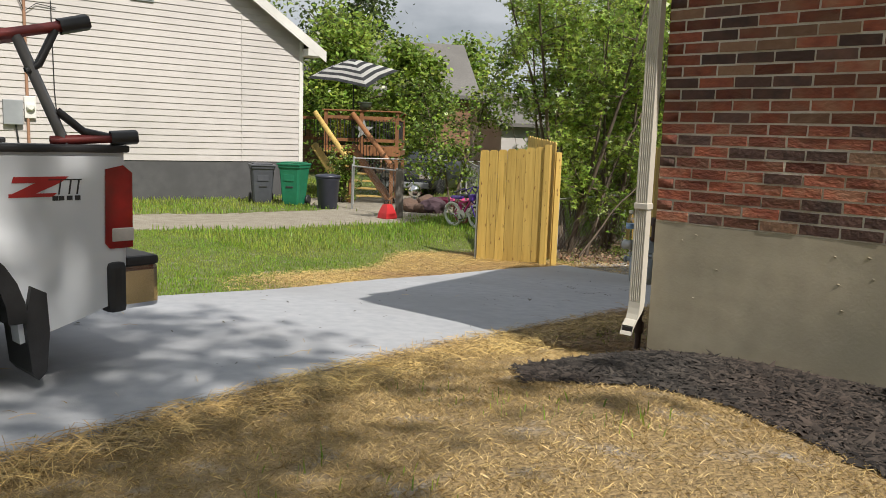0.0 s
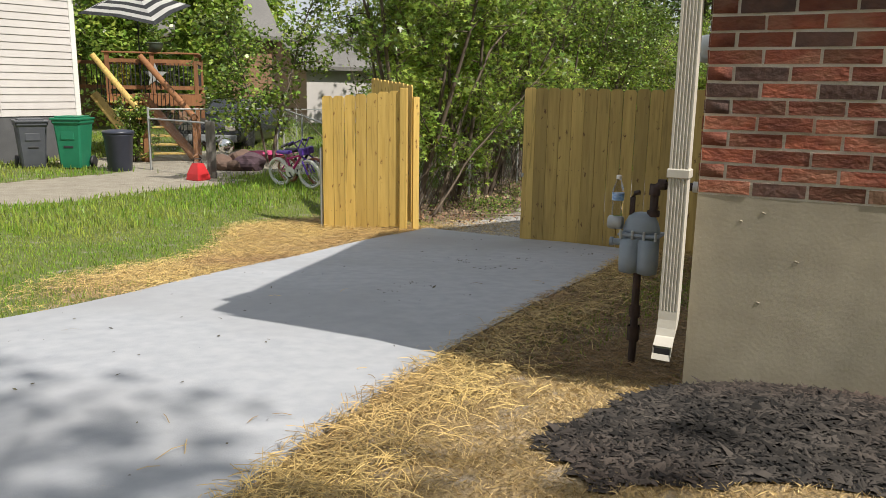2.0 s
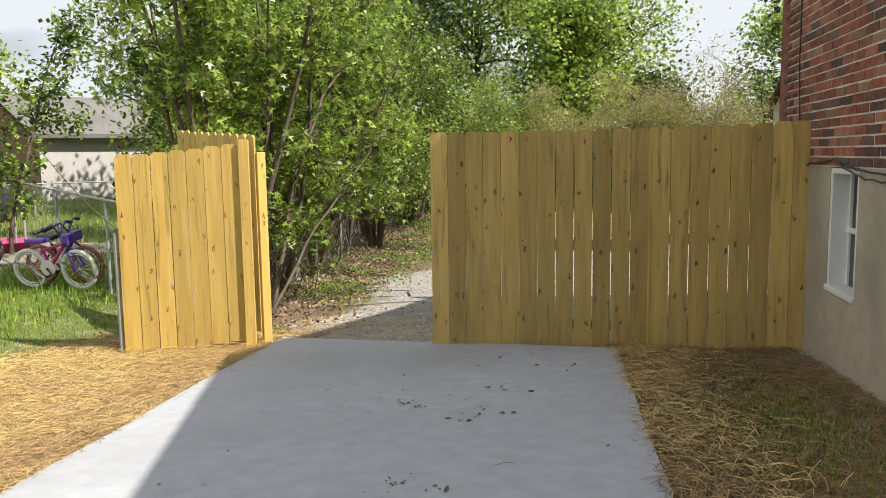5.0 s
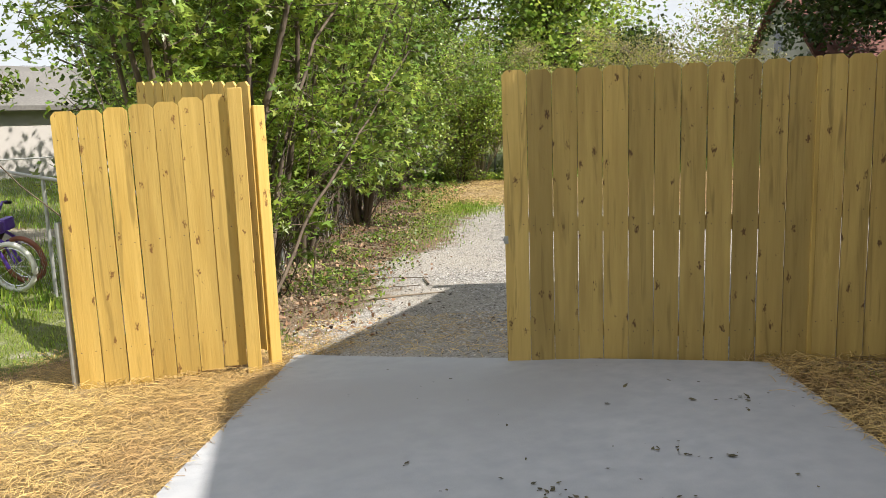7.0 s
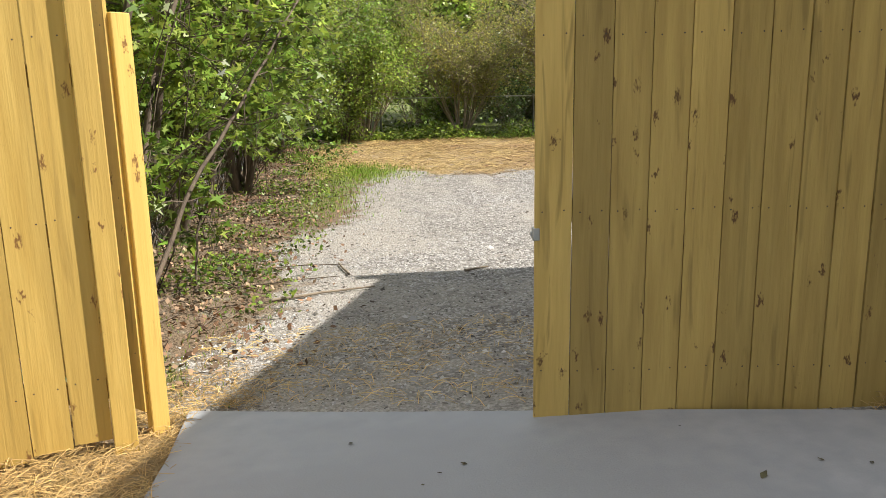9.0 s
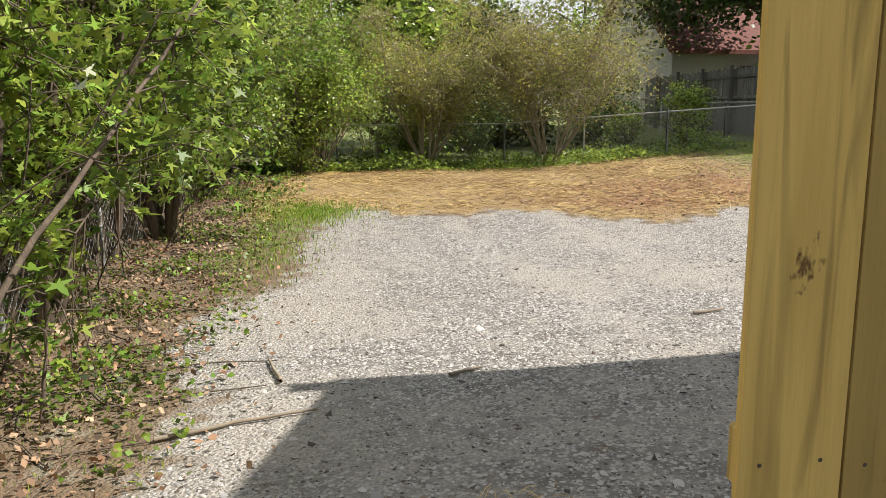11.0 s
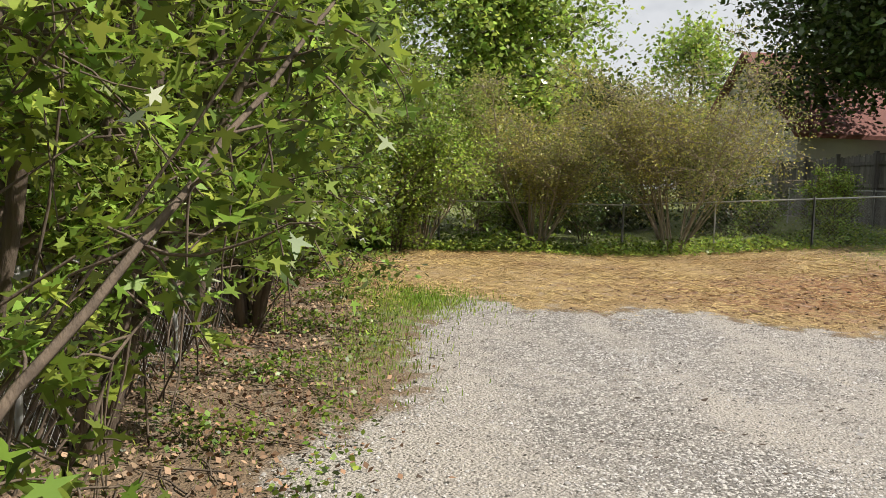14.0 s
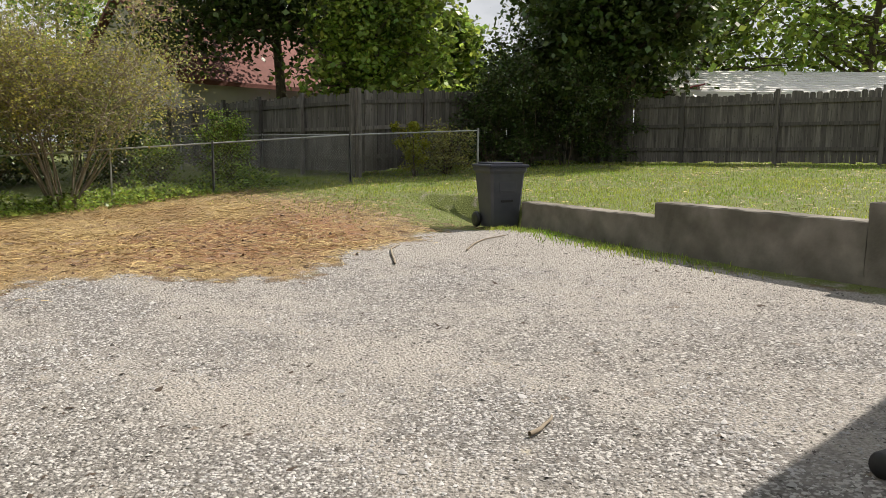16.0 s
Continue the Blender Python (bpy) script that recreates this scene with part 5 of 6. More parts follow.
part("rim_board", B(2.10, 2.145, 0.0, 2.6, FL - 0.27, FL - 0.005), STAIN_WOOD, dk)
for x, y in ((0.02, 0.03), (1.05, 0.03), (2.07, 0.03), (2.07, 2.5), (0.02, 2.5)):
    part("post", B(x - 0.05, x + 0.05, y - 0.05, y + 0.05, -0.1 if x > 1.5 or y > 1 else FL, 2.40, 0.006), STAIN_WOOD, dk)
for z in (FL + 0.12, 2.18):
    part("rail", B(0.07, 1.0, 0.01, 0.05, z, z + 0.09), STAIN_WOOD, dk)
    part("rail", B(1.1, 2.02, 0.01, 0.05, z, z + 0.09), STAIN_WOOD, dk)
    part("rail", B(2.05, 2.09, 0.08, 2.45, z, z + 0.09), STAIN_WOOD, dk)
    part("rail", B(-1.3, 2.02, 2.48, 2.52, z, z + 0.09), STAIN_WOOD, dk)
part("rail_cap", B(-0.08, 2.16, -0.06, 0.10, 2.40, 2.44, 0.006), STAIN_WOOD, dk)
part("rail_cap", B(2.0, 2.16, 0.10, 2.56, 2.40, 2.44, 0.006), STAIN_WOOD, dk)
for i in range(9):
    for x0 in (0.14, 1.16):
        part("baluster", B(x0 + i * 0.10, x0 + i * 0.10 + 0.018, 0.02, 0.038, FL + 0.2, 2.2), BLACK, dk)
for i in range(22):
    part("baluster", B(2.06, 2.078, 0.18 + i * 0.10, 0.198 + i * 0.10, FL + 0.2, 2.2), BLACK, dk)
    part("baluster", B(-1.2 + i * 0.14, -1.182 + i * 0.14, 2.49, 2.508, FL + 0.2, 2.2), BLACK, dk)
# stair falls towards the drive and to the side
for k in range(7):
    f = k / 7
    part("tread", B(-0.25 + 1.25 * f, 0.80 + 1.25 * f, -0.30 - 1.55 * f, -0.02 - 1.55 * f, FL - 0.20 - 0.19 * k, FL - 0.16 - 0.19 * k, 0.004), PINE_OLIVE, dk, "tan stair tread")
for x in (-0.28, 0.80):
    for dz, hh in ((0.0, 0.30), (0.95, 0.19)):
        v, fq = tube_arrays([(x, 0.0, FL + dz - 0.05), (x + 1.3, -1.75, -0.02 + dz)], hh / 2, 4)
        part("stringer" if dz == 0 else "stair_rail", mesh_of("stringer", v, fq, STAIN_WOOD if x > 0 else PINE_OLIVE), STAIN_WOOD, dk)
    part("stair_post", B(x + 1.24, x + 1.34, -1.80, -1.70, -0.1, 1.02, 0.006), STAIN_WOOD, dk)
    for k in range(12):
        f = (k + 0.7) / 12.5
        part("baluster", B(x + 1.3 * f - 0.009, x + 1.3 * f + 0.009, -1.75 * f - 0.009, -1.75 * f + 0.009, FL - 1.42 * f + 0.02, FL - 1.42 * f + 0.92), BLACK, dk)
part("star_ornament", prism(bmesh.new(), [((0.30 if i % 2 == 0 else 0.12) * math.sin(i * math.pi / 5) + 1.12, (0.30 if i % 2 == 0 else 0.12) * math.cos(i * math.pi / 5) + 1.88) for i in range(10)], -0.05, -0.03), GALV, dk, "dull metal star ornament")

CANVAS_W = mat("white_canvas", (0.72, 0.72, 0.70), (0.66, 0.66, 0.65), 6, 0.8, 0.1, 80)
CANVAS_D = mat("charcoal_canvas", (0.05, 0.053, 0.06), (0.07, 0.073, 0.08), 6, 0.8, 0.1, 80)
um = thing("patio_umbrella", pose(-3.1, 24.0, 0.92), "open square patio umbrella with charcoal and white stripes", "umbrella")
part("pole", tubes("pole", [([(0, 0, 0), (0, 0, 2.05)], 0.02)], BLACK), BLACK, um)
TILT = pose(0, 0, 2.0, 20)
canopy = None
for i in range(9):
    r0, r1 = 0.02 + 1.40 * i / 9, 0.02 + 1.40 * (i + 1) / 9
    bm = bmesh.new()
    ring = [[bm.verts.new((r * math.cos(a) * f, r * math.sin(a) * f, 0.56 - 0.46 * (r / 1.42) ** 1.1 + (0.0 if j % 2 == 0 else 0.035 * r))) for j, a in enumerate(np.arange(8) * math.pi / 4 - radians(67)) for f in (1.0 if j % 2 == 0 else 0.69,)] for r in (r0, r1)]
    for j in range(8):
        bm.faces.new((ring[0][j], ring[0][(j + 1) % 8], ring[1][(j + 1) % 8], ring[1][j]))
    bmesh.ops.solidify(bm, geom=bm.faces[:], thickness=0.006)
    o = part("canopy" if canopy is None else "stripe", bm, CANVAS_W if i % 2 else CANVAS_D, um if canopy is None else canopy, m=TILT if canopy is None else None)
    canopy = canopy or o
for j in range(4):
    a = radians(90 * j - 67)
    part("rib", tubes("rib", [([(0, 0, 0.52), (1.38 * math.cos(a), 1.38 * math.sin(a), 0.09)], 0.008)], BLACK), BLACK, um, m=TILT)


def potted(x, y, z, r, seed, label, mat_l=LEAF, h=0.35):
    g = np.random.default_rng(seed)
    o = thing("potted_plant", pose(x, y, z), label, "plant", "pots on the deck")
    part("pot", lathe(bmesh.new(), [(r * 0.65, 0), (r * 0.95, 0.14), (r, 0.19), (r * 1.06, 0.2), (r * 1.06, 0.22), (r * 0.9, 0.22)], 20), mat("dark_green_pot", (0.05, 0.07, 0.05), (0.07, 0.09, 0.065), 6, 0.6, 0.1), o, smooth=True)
    P = g.normal(0, 1, (260, 3)) * (r * 0.5, r * 0.5, h * 0.4) + (0, 0, 0.25 + h * 0.3)
    tagged(part("plant", leaves("plant", P, g.uniform(0.04, 0.08, 260), mat_l, g), mat_l, o), kind="stuff")


potted(-2.62, 22.94, 1.945, 0.20, 1, "green plant in a dark round pot on the rail")
potted(-3.45, 23.6, 0.92, 0.25, 2, "yellow-green plant in a dark pot on the deck", LEAF_YELLOW, 0.5)

# ---- carts, cans and clutter by the neighbour's stair ----
def cart(x, y, rz, h, colour, lid, label, z=None, wide=0.60):
    o = thing("wheeled_bin", pose(x, y, (gz(x, y) if z is None else z), 0, 0, rz), label, "trash bin", "wheeled bins")
    k, w = h / 1.06, wide / 0.6
    bm = bmesh.new()
    rings = []
    for zz, hw, d0, d1 in ((0.03, 0.215, -0.24, 0.20), (0.10, 0.225, -0.25, 0.21), (0.55, 0.255, -0.28, 0.26), (0.86, 0.275, -0.31, 0.30), (0.90, 0.30, -0.34, 0.33), (0.95, 0.30, -0.34, 0.33)):
        c = 0.035
        rings.append([bm.verts.new((px * w, py, zz * k)) for px, py in ((-hw + c, d0), (hw - c, d0), (hw, d0 + c), (hw, d1 - c), (hw - c, d1), (-hw + c, d1), (-hw, d1 - c), (-hw, d0 + c))])
    for a, b in zip(rings, rings[1:]):
        for i in range(8):
            bm.faces.new((a[i], a[(i + 1) % 8], b[(i + 1) % 8], b[i]))
    bm.faces.new(rings[0])
    bm.faces.new(rings[-1])
    part("body", bm, colour, o)
    part("front_panel", B(-0.14 * w, 0.14 * w, -0.30, -0.26, 0.58 * k, 0.74 * k, 0.012), colour, o)
    part("grab_bar", B(-0.10 * w, 0.10 * w, -0.285, -0.255, 0.42 * k, 0.46 * k, 0.008), BLACK, o)
    ld = part("lid", B(-0.315 * w, 0.315 * w, -0.365, 0.33, 0.952 * k, 1.0 * k, 0.018), lid, o)
    part("lid_ridge", B(-0.24 * w, 0.24 * w, -0.30, 0.27, 1.0 * k, 1.03 * k, 0.014), lid, ld)
    part("handle", tubes("handle", [([(-0.24 * w, 0.31, 0.94 * k), (-0.24 * w, 0.40, 0.96 * k), (0.24 * w, 0.40, 0.96 * k), (0.24 * w, 0.31, 0.94 * k)], 0.016)], colour), colour, o)
    for sx in (-1, 1):
        part("wheel", lathe(bmesh.new(), [(0.05, -0.025), (0.12, -0.03), (0.13, 0), (0.12, 0.03), (0.05, 0.025)], 20, pose(sx * 0.27 * w, 0.22, 0.13, 0, 90)), BLACK, o, "black plastic wheel", True)
    return o


BIN_GREY = mat("grey_bin_plastic", (0.058, 0.063, 0.078), (0.075, 0.08, 0.095), 7, 0.5, 0.1, 80)
BIN_NAVY = mat("navy_lid_plastic", (0.028, 0.032, 0.05), (0.035, 0.04, 0.062), 7, 0.4, 0.1, 80)
BIN_GREEN = mat("green_bin_plastic", (0.012, 0.16, 0.085), (0.016, 0.19, 0.10), 7, 0.45, 0.1, 80)
cart(-4.85, 20.0, 20, 1.05, BIN_GREY, BIN_GREY, "dark grey wheeled trash bin beside the siding")
cart(-4.0, 19.9, -15, 1.12, BIN_GREEN, BIN_GREEN, "green wheeled recycling bin beside the house")
cart(16.33, 13.22, -62, 1.09, BIN_GREY, BIN_NAVY, "dark grey wheeled bin with navy lid by the block wall", wide=0.66)
can = thing("round_can", pose(-3.05, 19.3, gz(-3.05, 19.3)), "round black plastic garbage can with a lid", "trash can")
part("body", lathe(bmesh.new(), [(0.22, 0), (0.23, 0.02), (0.285, 0.70), (0.30, 0.72), (0.30, 0.75)], 24), BIN_NAVY, can, smooth=True)
part("lid", lathe(bmesh.new(), [(0.31, 0.75), (0.315, 0.79), (0.29, 0.82), (0.10, 0.845), (0.03, 0.845)], 24), BIN_NAVY, can, smooth=True)
RED_TOY = mat("red_plastic", (0.55, 0.03, 0.035), (0.48, 0.025, 0.03), 5, 0.4, 0.05)
toy = thing("red_bucket", pose(-1.42, 17.5, gz(-1.42, 17.5)), "red plastic tub standing on the old paving", "bucket")
bm = lathe(bmesh.new(), [(0.21, 0), (0.22, 0.02), (0.20, 0.12), (0.13, 0.27), (0.10, 0.32)], 4)
part("body", bm, RED_TOY, toy)
part("handle", tubes("handle", [([(-0.08, 0, 0.3), (-0.06, 0, 0.4), (0.06, 0, 0.4), (0.08, 0, 0.3)], 0.012)], BLACK), BLACK, toy)
gpost = thing("board_post", pose(-1.18, 17.75, gz(-1.18, 17.75)), "upright weathered grey plank leaning at the wire gate", "plank")
part("plank", B(-0.09, 0.09, -0.02, 0.02, 0.0, 1.08, 0.005), GREY_WOOD, gpost)
heap = thing("rock_heap", pose(-0.75, 19.2, gz(-0.75, 19.2)), "heap of dark rocks and a bundled cloth", "rocks")
ROCK = mat("brown_rock", (0.16, 0.10, 0.075), (0.10, 0.065, 0.05), 5, 0.9, 0.6, 20)
CLOTH = mat("dark_cloth", (0.075, 0.045, 0.055), (0.10, 0.06, 0.075), 8, 0.9, 0.3, 40)
for k, (x, y, z, r, m) in enumerate([(-0.25, 0, 0.15, 0.26, ROCK), (0.12, 0.1, 0.22, 0.28, ROCK), (0.3, -0.12, 0.16, 0.32, CLOTH), (0.0, -0.2, 0.1, 0.18, ROCK)]):
    bm = bmesh.new()
    bmesh.ops.create_icosphere(bm, subdivisions=3, radius=r)
    for v in bm.verts:
        v.co *= 1 + 0.35 * noise.noise(v.co * 4 + Vector((k * 7, 0, 0)))
        v.co.z *= 0.7
    bmesh.ops.translate(bm, verts=bm.verts, vec=(x, y, z))
    part("cloth" if m is CLOTH else "rock", bm, m, heap)
ball = thing("gazing_ball", pose(-0.95, 19.8, gz(-0.95, 19.8)), "silver ball on a short stand", "ball")
part("ball", lathe(bmesh.new(), [(0.02, 0.30)] + [(0.17 * math.sin(a), 0.47 - 0.17 * math.cos(a)) for a in np.linspace(0.25, 3.0, 12)], 20), CHROME, ball, smooth=True)
part("stand", lathe(bmesh.new(), [(0.12, 0), (0.05, 0.1), (0.06, 0.31)], 14), GALV, ball)
PINK = mat("pink_plastic", (0.60, 0.08, 0.22), (0.52, 0.06, 0.18), 5, 0.4, 0.05)
pool = thing("paddling_pool", pose(0.0, 21.5, gz(0, 21.5)), "flat pink plastic paddling pool", "pool")
part("rim", lathe(bmesh.new(), [(0.55, 0), (0.62, 0.16), (0.66, 0.17), (0.60, 0.15), (0.52, 0.03), (0.1, 0.02)], 28), PINK, pool, smooth=True)

# ---- parked dark car behind the deck ----
CAR = mat("black_car_paint", (0.018, 0.02, 0.028), (0.025, 0.028, 0.036), 3, 0.3, 0, coat=0.3)
car = thing("parked_car", pose(-1.5, 24.35, gz(-1.5, 24.35) - 0.03, 0, 0, 70), "dark blue-black saloon car parked behind the deck", "car")
bm = bmesh.new()
secs = [(-0.0, 0.30, 0.62, 0.70), (0.12, 0.26, 0.72, 0.80), (1.0, 0.22, 0.88, 0.86), (1.35, 0.22, 0.93, 0.87), (2.0, 0.22, 1.36, 0.68), (3.0, 0.22, 1.38, 0.68), (3.6, 0.22, 1.0, 0.85), (4.2, 0.28, 0.95, 0.82), (4.35, 0.35, 0.70, 0.75)]
rr = []
for x, z0, z1, hw in secs:
    mid = min(z1, 0.82)
    rr.append([bm.verts.new(p) for p in ((x, -0.84, z0), (x, -0.88, (z0 + mid) / 2), (x, -0.86, mid), (x, -hw, z1), (x, hw, z1), (x, 0.86, mid), (x, 0.88, (z0 + mid) / 2), (x, 0.84, z0))])
for a, b in zip(rr, rr[1:]):
    for i in range(8):
        bm.faces.new((a[i], a[(i + 1) % 8], b[(i + 1) % 8], b[i]))
bm.faces.new(rr[0])
bm.faces.new(rr[-1])
bmesh.ops.bevel(bm, geom=bm.edges[:], offset=0.03, segments=2, affect="EDGES")
bmesh.ops.translate(bm, verts=bm.verts, vec=(0, 0, 0))
part("body", bm, CAR, car, smooth=True)
part("windscreen", prism(bmesh.new(), [(1.36, 0.95), (1.98, 1.345), (1.97, 1.36), (1.345, 0.965)], -0.62, 0.62), GLASS, car)
for sy in (-1, 1):
    part("headlight", B(-0.02, 0.14, sy * 0.62 - 0.16, sy * 0.62 + 0.16, 0.56, 0.70, 0.03), LAMP_CLEAR, car, "clear headlight")
    for x in (0.8, 3.5):
        part("wheel", lathe(bmesh.new(), [(0.18, -0.1), (0.29, -0.1), (0.31, 0), (0.29, 0.1), (0.18, 0.1)], 22, pose(x, sy * 0.80, 0.31, 90)), RUBBER, car, "black tyre", True)
part("bumper", B(-0.05, 0.06, -0.78, 0.78, 0.28, 0.46, 0.03), PANEL_GREY, car)

# ---- bicycles ----
def bicycle(x, y, rz, frame_m, fork_m, tyre_m, seat_m, lean, label):
    o = thing("child_bicycle", pose(x, y, gz(x, y), lean, 0, rz) @ Matrix.Scale(1.18, 4), label, "bicycle", "children's bicycles")
    R = 0.20
    for wx in (0.0, 0.60):
        c = [(wx + R * math.cos(a), 0, R + 0.02 + R * math.sin(a)) for a in np.linspace(0, 2 * np.pi, 25)]
        w = part("wheel", tubes("wheel", [(c, 0.022)], tyre_m), tyre_m, o)
        ring = [(wx + 0.165 * math.cos(a), 0, R + 0.02 + 0.165 * math.sin(a)) for a in np.linspace(0, 2 * np.pi, 25)]
        sp = [([(wx, 0.02, R + 0.02), (wx + 0.165 * math.cos(a), 0, R + 0.02 + 0.165 * math.sin(a))], 0.003) for a in np.linspace(0, 2 * np.pi, 13)[:-1]]
        part("rim", tubes("rim", [(ring, 0.008)] + sp, CHROME), CHROME, w)
    part("frame_tube", tubes("frame_tube", [([(0.0, 0.03, 0.22), (0.25, 0.02, 0.24)], 0.012), ([(0.25, 0, 0.24), (0.46, 0, 0.48)], 0.02), ([(0.25, 0, 0.24), (0.18, 0, 0.45)], 0.017), ([(0.18, 0, 0.42), (0.46, 0, 0.50)], 0.018), ([(0.0, 0.03, 0.22), (0.18, 0.0, 0.40)], 0.010)], frame_m), frame_m, o)
    part("fork", tubes("fork", [([(0.60, 0.045, 0.22), (0.52, 0.045, 0.42), (0.46, 0, 0.50), (0.43, 0, 0.60)], 0.014), ([(0.60, -0.045, 0.22), (0.52, -0.045, 0.42)], 0.014)], fork_m), fork_m, o)
    part("handlebar", tubes("handlebar", [([(0.38, -0.24, 0.68), (0.44, -0.10, 0.72), (0.43, 0, 0.60), (0.44, 0.10, 0.72), (0.38, 0.24, 0.68)], 0.012)], fork_m), fork_m, o)
    for sy in (-1, 1):
        part("grip", tubes("grip", [([(0.40, sy * 0.18, 0.695), (0.36, sy * 0.27, 0.67)], 0.019)], BLACK), BLACK, o)
    part("seat", B(0.02, 0.26, -0.055, 0.055, 0.505, 0.555, 0.022), seat_m, o)
    part("seat_post", tubes("seat_post", [([(0.19, 0, 0.4), (0.15, 0, 0.51)], 0.012)], GALV), GALV, o)
    part("chain_guard", lathe(bmesh.new(), [(0.05, -0.008), (0.085, -0.008), (0.085, 0.008), (0.05, 0.008)], 18, pose(0.25, -0.04, 0.24, 90)), WHITE_TRIM, o, "white chain disc")
    part("pedal", tubes("pedal", [([(0.25, -0.06, 0.24), (0.32, -0.08, 0.18), (0.32, -0.16, 0.18)], 0.012)], BLACK), BLACK, o)
    part("basket", B(0.48, 0.56, -0.06, 0.06, 0.50, 0.61, 0.025), fork_m, o)
    return o


PURPLE = mat("purple_paint", (0.13, 0.05, 0.45), (0.10, 0.04, 0.38), 6, 0.35, 0, coat=0.4)
MAGENTA = mat("magenta_paint", (0.55, 0.02, 0.24), (0.48, 0.02, 0.20), 6, 0.35, 0, coat=0.4)
COPPER = mat("copper_tyre", (0.36, 0.13, 0.08), (0.28, 0.10, 0.06), 6, 0.6, 0)
bicycle(0.07, 16.4, -46, MAGENTA, PURPLE, WHITE_TRIM, PURPLE, 8, "child's magenta bicycle with purple fork and white tyres")
bicycle(0.25, 16.85, -48, BLACK, PURPLE, COPPER, BLACK, 10, "child's dark bicycle with copper-coloured tyres")

# ---- chain-link fences ----
def chain_link(points, h, label, mesh_d=0.075, wire=0.0012):
    """Posts, a top rail and woven diamond wire along a line of ground points."""
    o = thing("wire_fence", pose(points[0][0], points[0][1], 0), label, "fence", "chain-link fences")
    o0 = np.array([points[0][0], points[0][1], 0])
    wires = []
    for a, b in zip(points, points[1:]):
        a, b = np.array(a, float), np.array(b, float)
        L = np.linalg.norm(b - a)
        d = (b - a) / L
        za, zb = gz(*a), gz(*b)

        def at(x, z):
            f = x / L
            return np.array([*(a + d * x), za + (zb - za) * f + z]) - o0
        n = max(1, round(L / 2.6))
        for i in range(n + 1):
            part("post", tubes("post", [([at(L * i / n, -0.2), at(L * i / n, h + 0.05)], 0.027 if i in (0, n) else 0.02)], GALV), GALV, o)
        part("top_rail", tubes("top_rail", [([at(0, h), at(L, h)], 0.018)], GALV), GALV, o)
        x = -h
        while x < L:
            for sgn in (0, 1):
                x0, x1, z0, z1 = x, x + h, 0.02, h - 0.01
                if x0 < 0:
                    z0, x0 = z0 - x0, 0.0
                if x1 > L:
                    z1, x1 = z1 - (x1 - L), L
                if z1 - z0 > 0.03:
                    p, q = (z0, z1) if sgn == 0 else (h - z0, h - z1)
                    wires.append(tube_arrays([at(x0, p), at(x1, q)], wire, 3))
            x += mesh_d
    v, f = joined(wires)
    part("wire_mesh", mesh_of("wire_mesh", v, f, GALV), GALV, o)
    return o


hp = [LW(-5.75, s) for s in (7.6, 15.0, 22.6)]
chain_link([(21.1, 16.6), (19.6, 19.2), (17.6, 22.6), (14.5, 25.4), (hp[2].x, hp[2].y)], 1.05, "galvanised chain-link fence along the back yard")
chain_link([(21.1, 16.6), (22.95, 13.8)], 1.05, "galvanised chain-link fence before dark brush", 0.09, 0.0008)
chain_link([(21.1, 16.6), (23.6, 19.4), (27, 23)], 1.05, "galvanised chain-link fence beside the board fence")
chain_link([(hp[0].x, hp[0].y), (hp[1].x, hp[1].y), (hp[2].x, hp[2].y)], 1.0, "chain-link fence grown through by saplings", 0.12, 0.0011)
chain_link([(1.1, 12.75), (0.35, 21.4)], 1.2, "chain-link fence beside the lawn", 0.09, 0.0008)
chain_link([(0.2, 21.4), (-2.6, 20.6)], 1.2, "chain-link fence with a gate between the yards", 0.09, 0.0008)
chain_link([(-2.45, 19.3), (-1.25, 17.85)], 1.05, "chain-link gate at the foot of the stair", 0.09, 0.0009)
chain_link([(-2.0, 27.5), (4.0, 26.5), (9.0, 29.5)], 0.95, "low wire fence across the back lawn", 0.12, 0.0008)

# ---- house with red roof beyond the fence ----
def gable_house(name, p0, ridge_dir, length, half_w, eave, apex, wall_m, roof_m, label):
    o = thing(name, pose(p0[0], p0[1], 0, 0, 0, math.degrees(math.atan2(ridge_dir[1], ridge_dir[0]))), label, "house")
    part("wall", prism(bmesh.new(), [(-half_w, -0.6), (half_w, -0.6), (half_w, eave), (0, apex - 0.08), (-half_w, eave)], 0.0, length, "x"), wall_m, o)
    k = (apex - eave) / half_w
    for sg in (-1, 1):
        ys = [(sg * (half_w + 0.4), eave - 0.4 * k), (0, apex), (0, apex + 0.16), (sg * (half_w + 0.4), eave - 0.4 * k + 0.16)]
        part("roof", prism(bmesh.new(), ys if sg > 0 else ys[::-1], -0.35, length + 0.35, "x"), roof_m, o)
    z = 0.2
    while z < apex - 0.3:
        hw = half_w if z < eave else half_w * (apex - z) / (apex - eave)
        part("siding_board", B(-0.018, 0.0, -hw, hw, z, z + 0.012), wall_m, o)
        z += 0.2
    return o


rh = gable_house("red_roof_house", (33.1, 27.6), (0.83, -0.56), 9.0, 3.6, 3.0, 6.1, SIDING, RED_ROOF, "white-sided house under a red shingle roof")
rw = part("window", B(-0.05, 0.0, -0.2, 0.75, 3.4, 4.7, 0.01), WHITE_TRIM, rh)
part("pane", B(-0.06, -0.05, -0.12, 0.67, 3.5, 4.02), GLASS, rw)
part("pane", B(-0.06, -0.05, -0.12, 0.67, 4.08, 4.6), GLASS, rw)
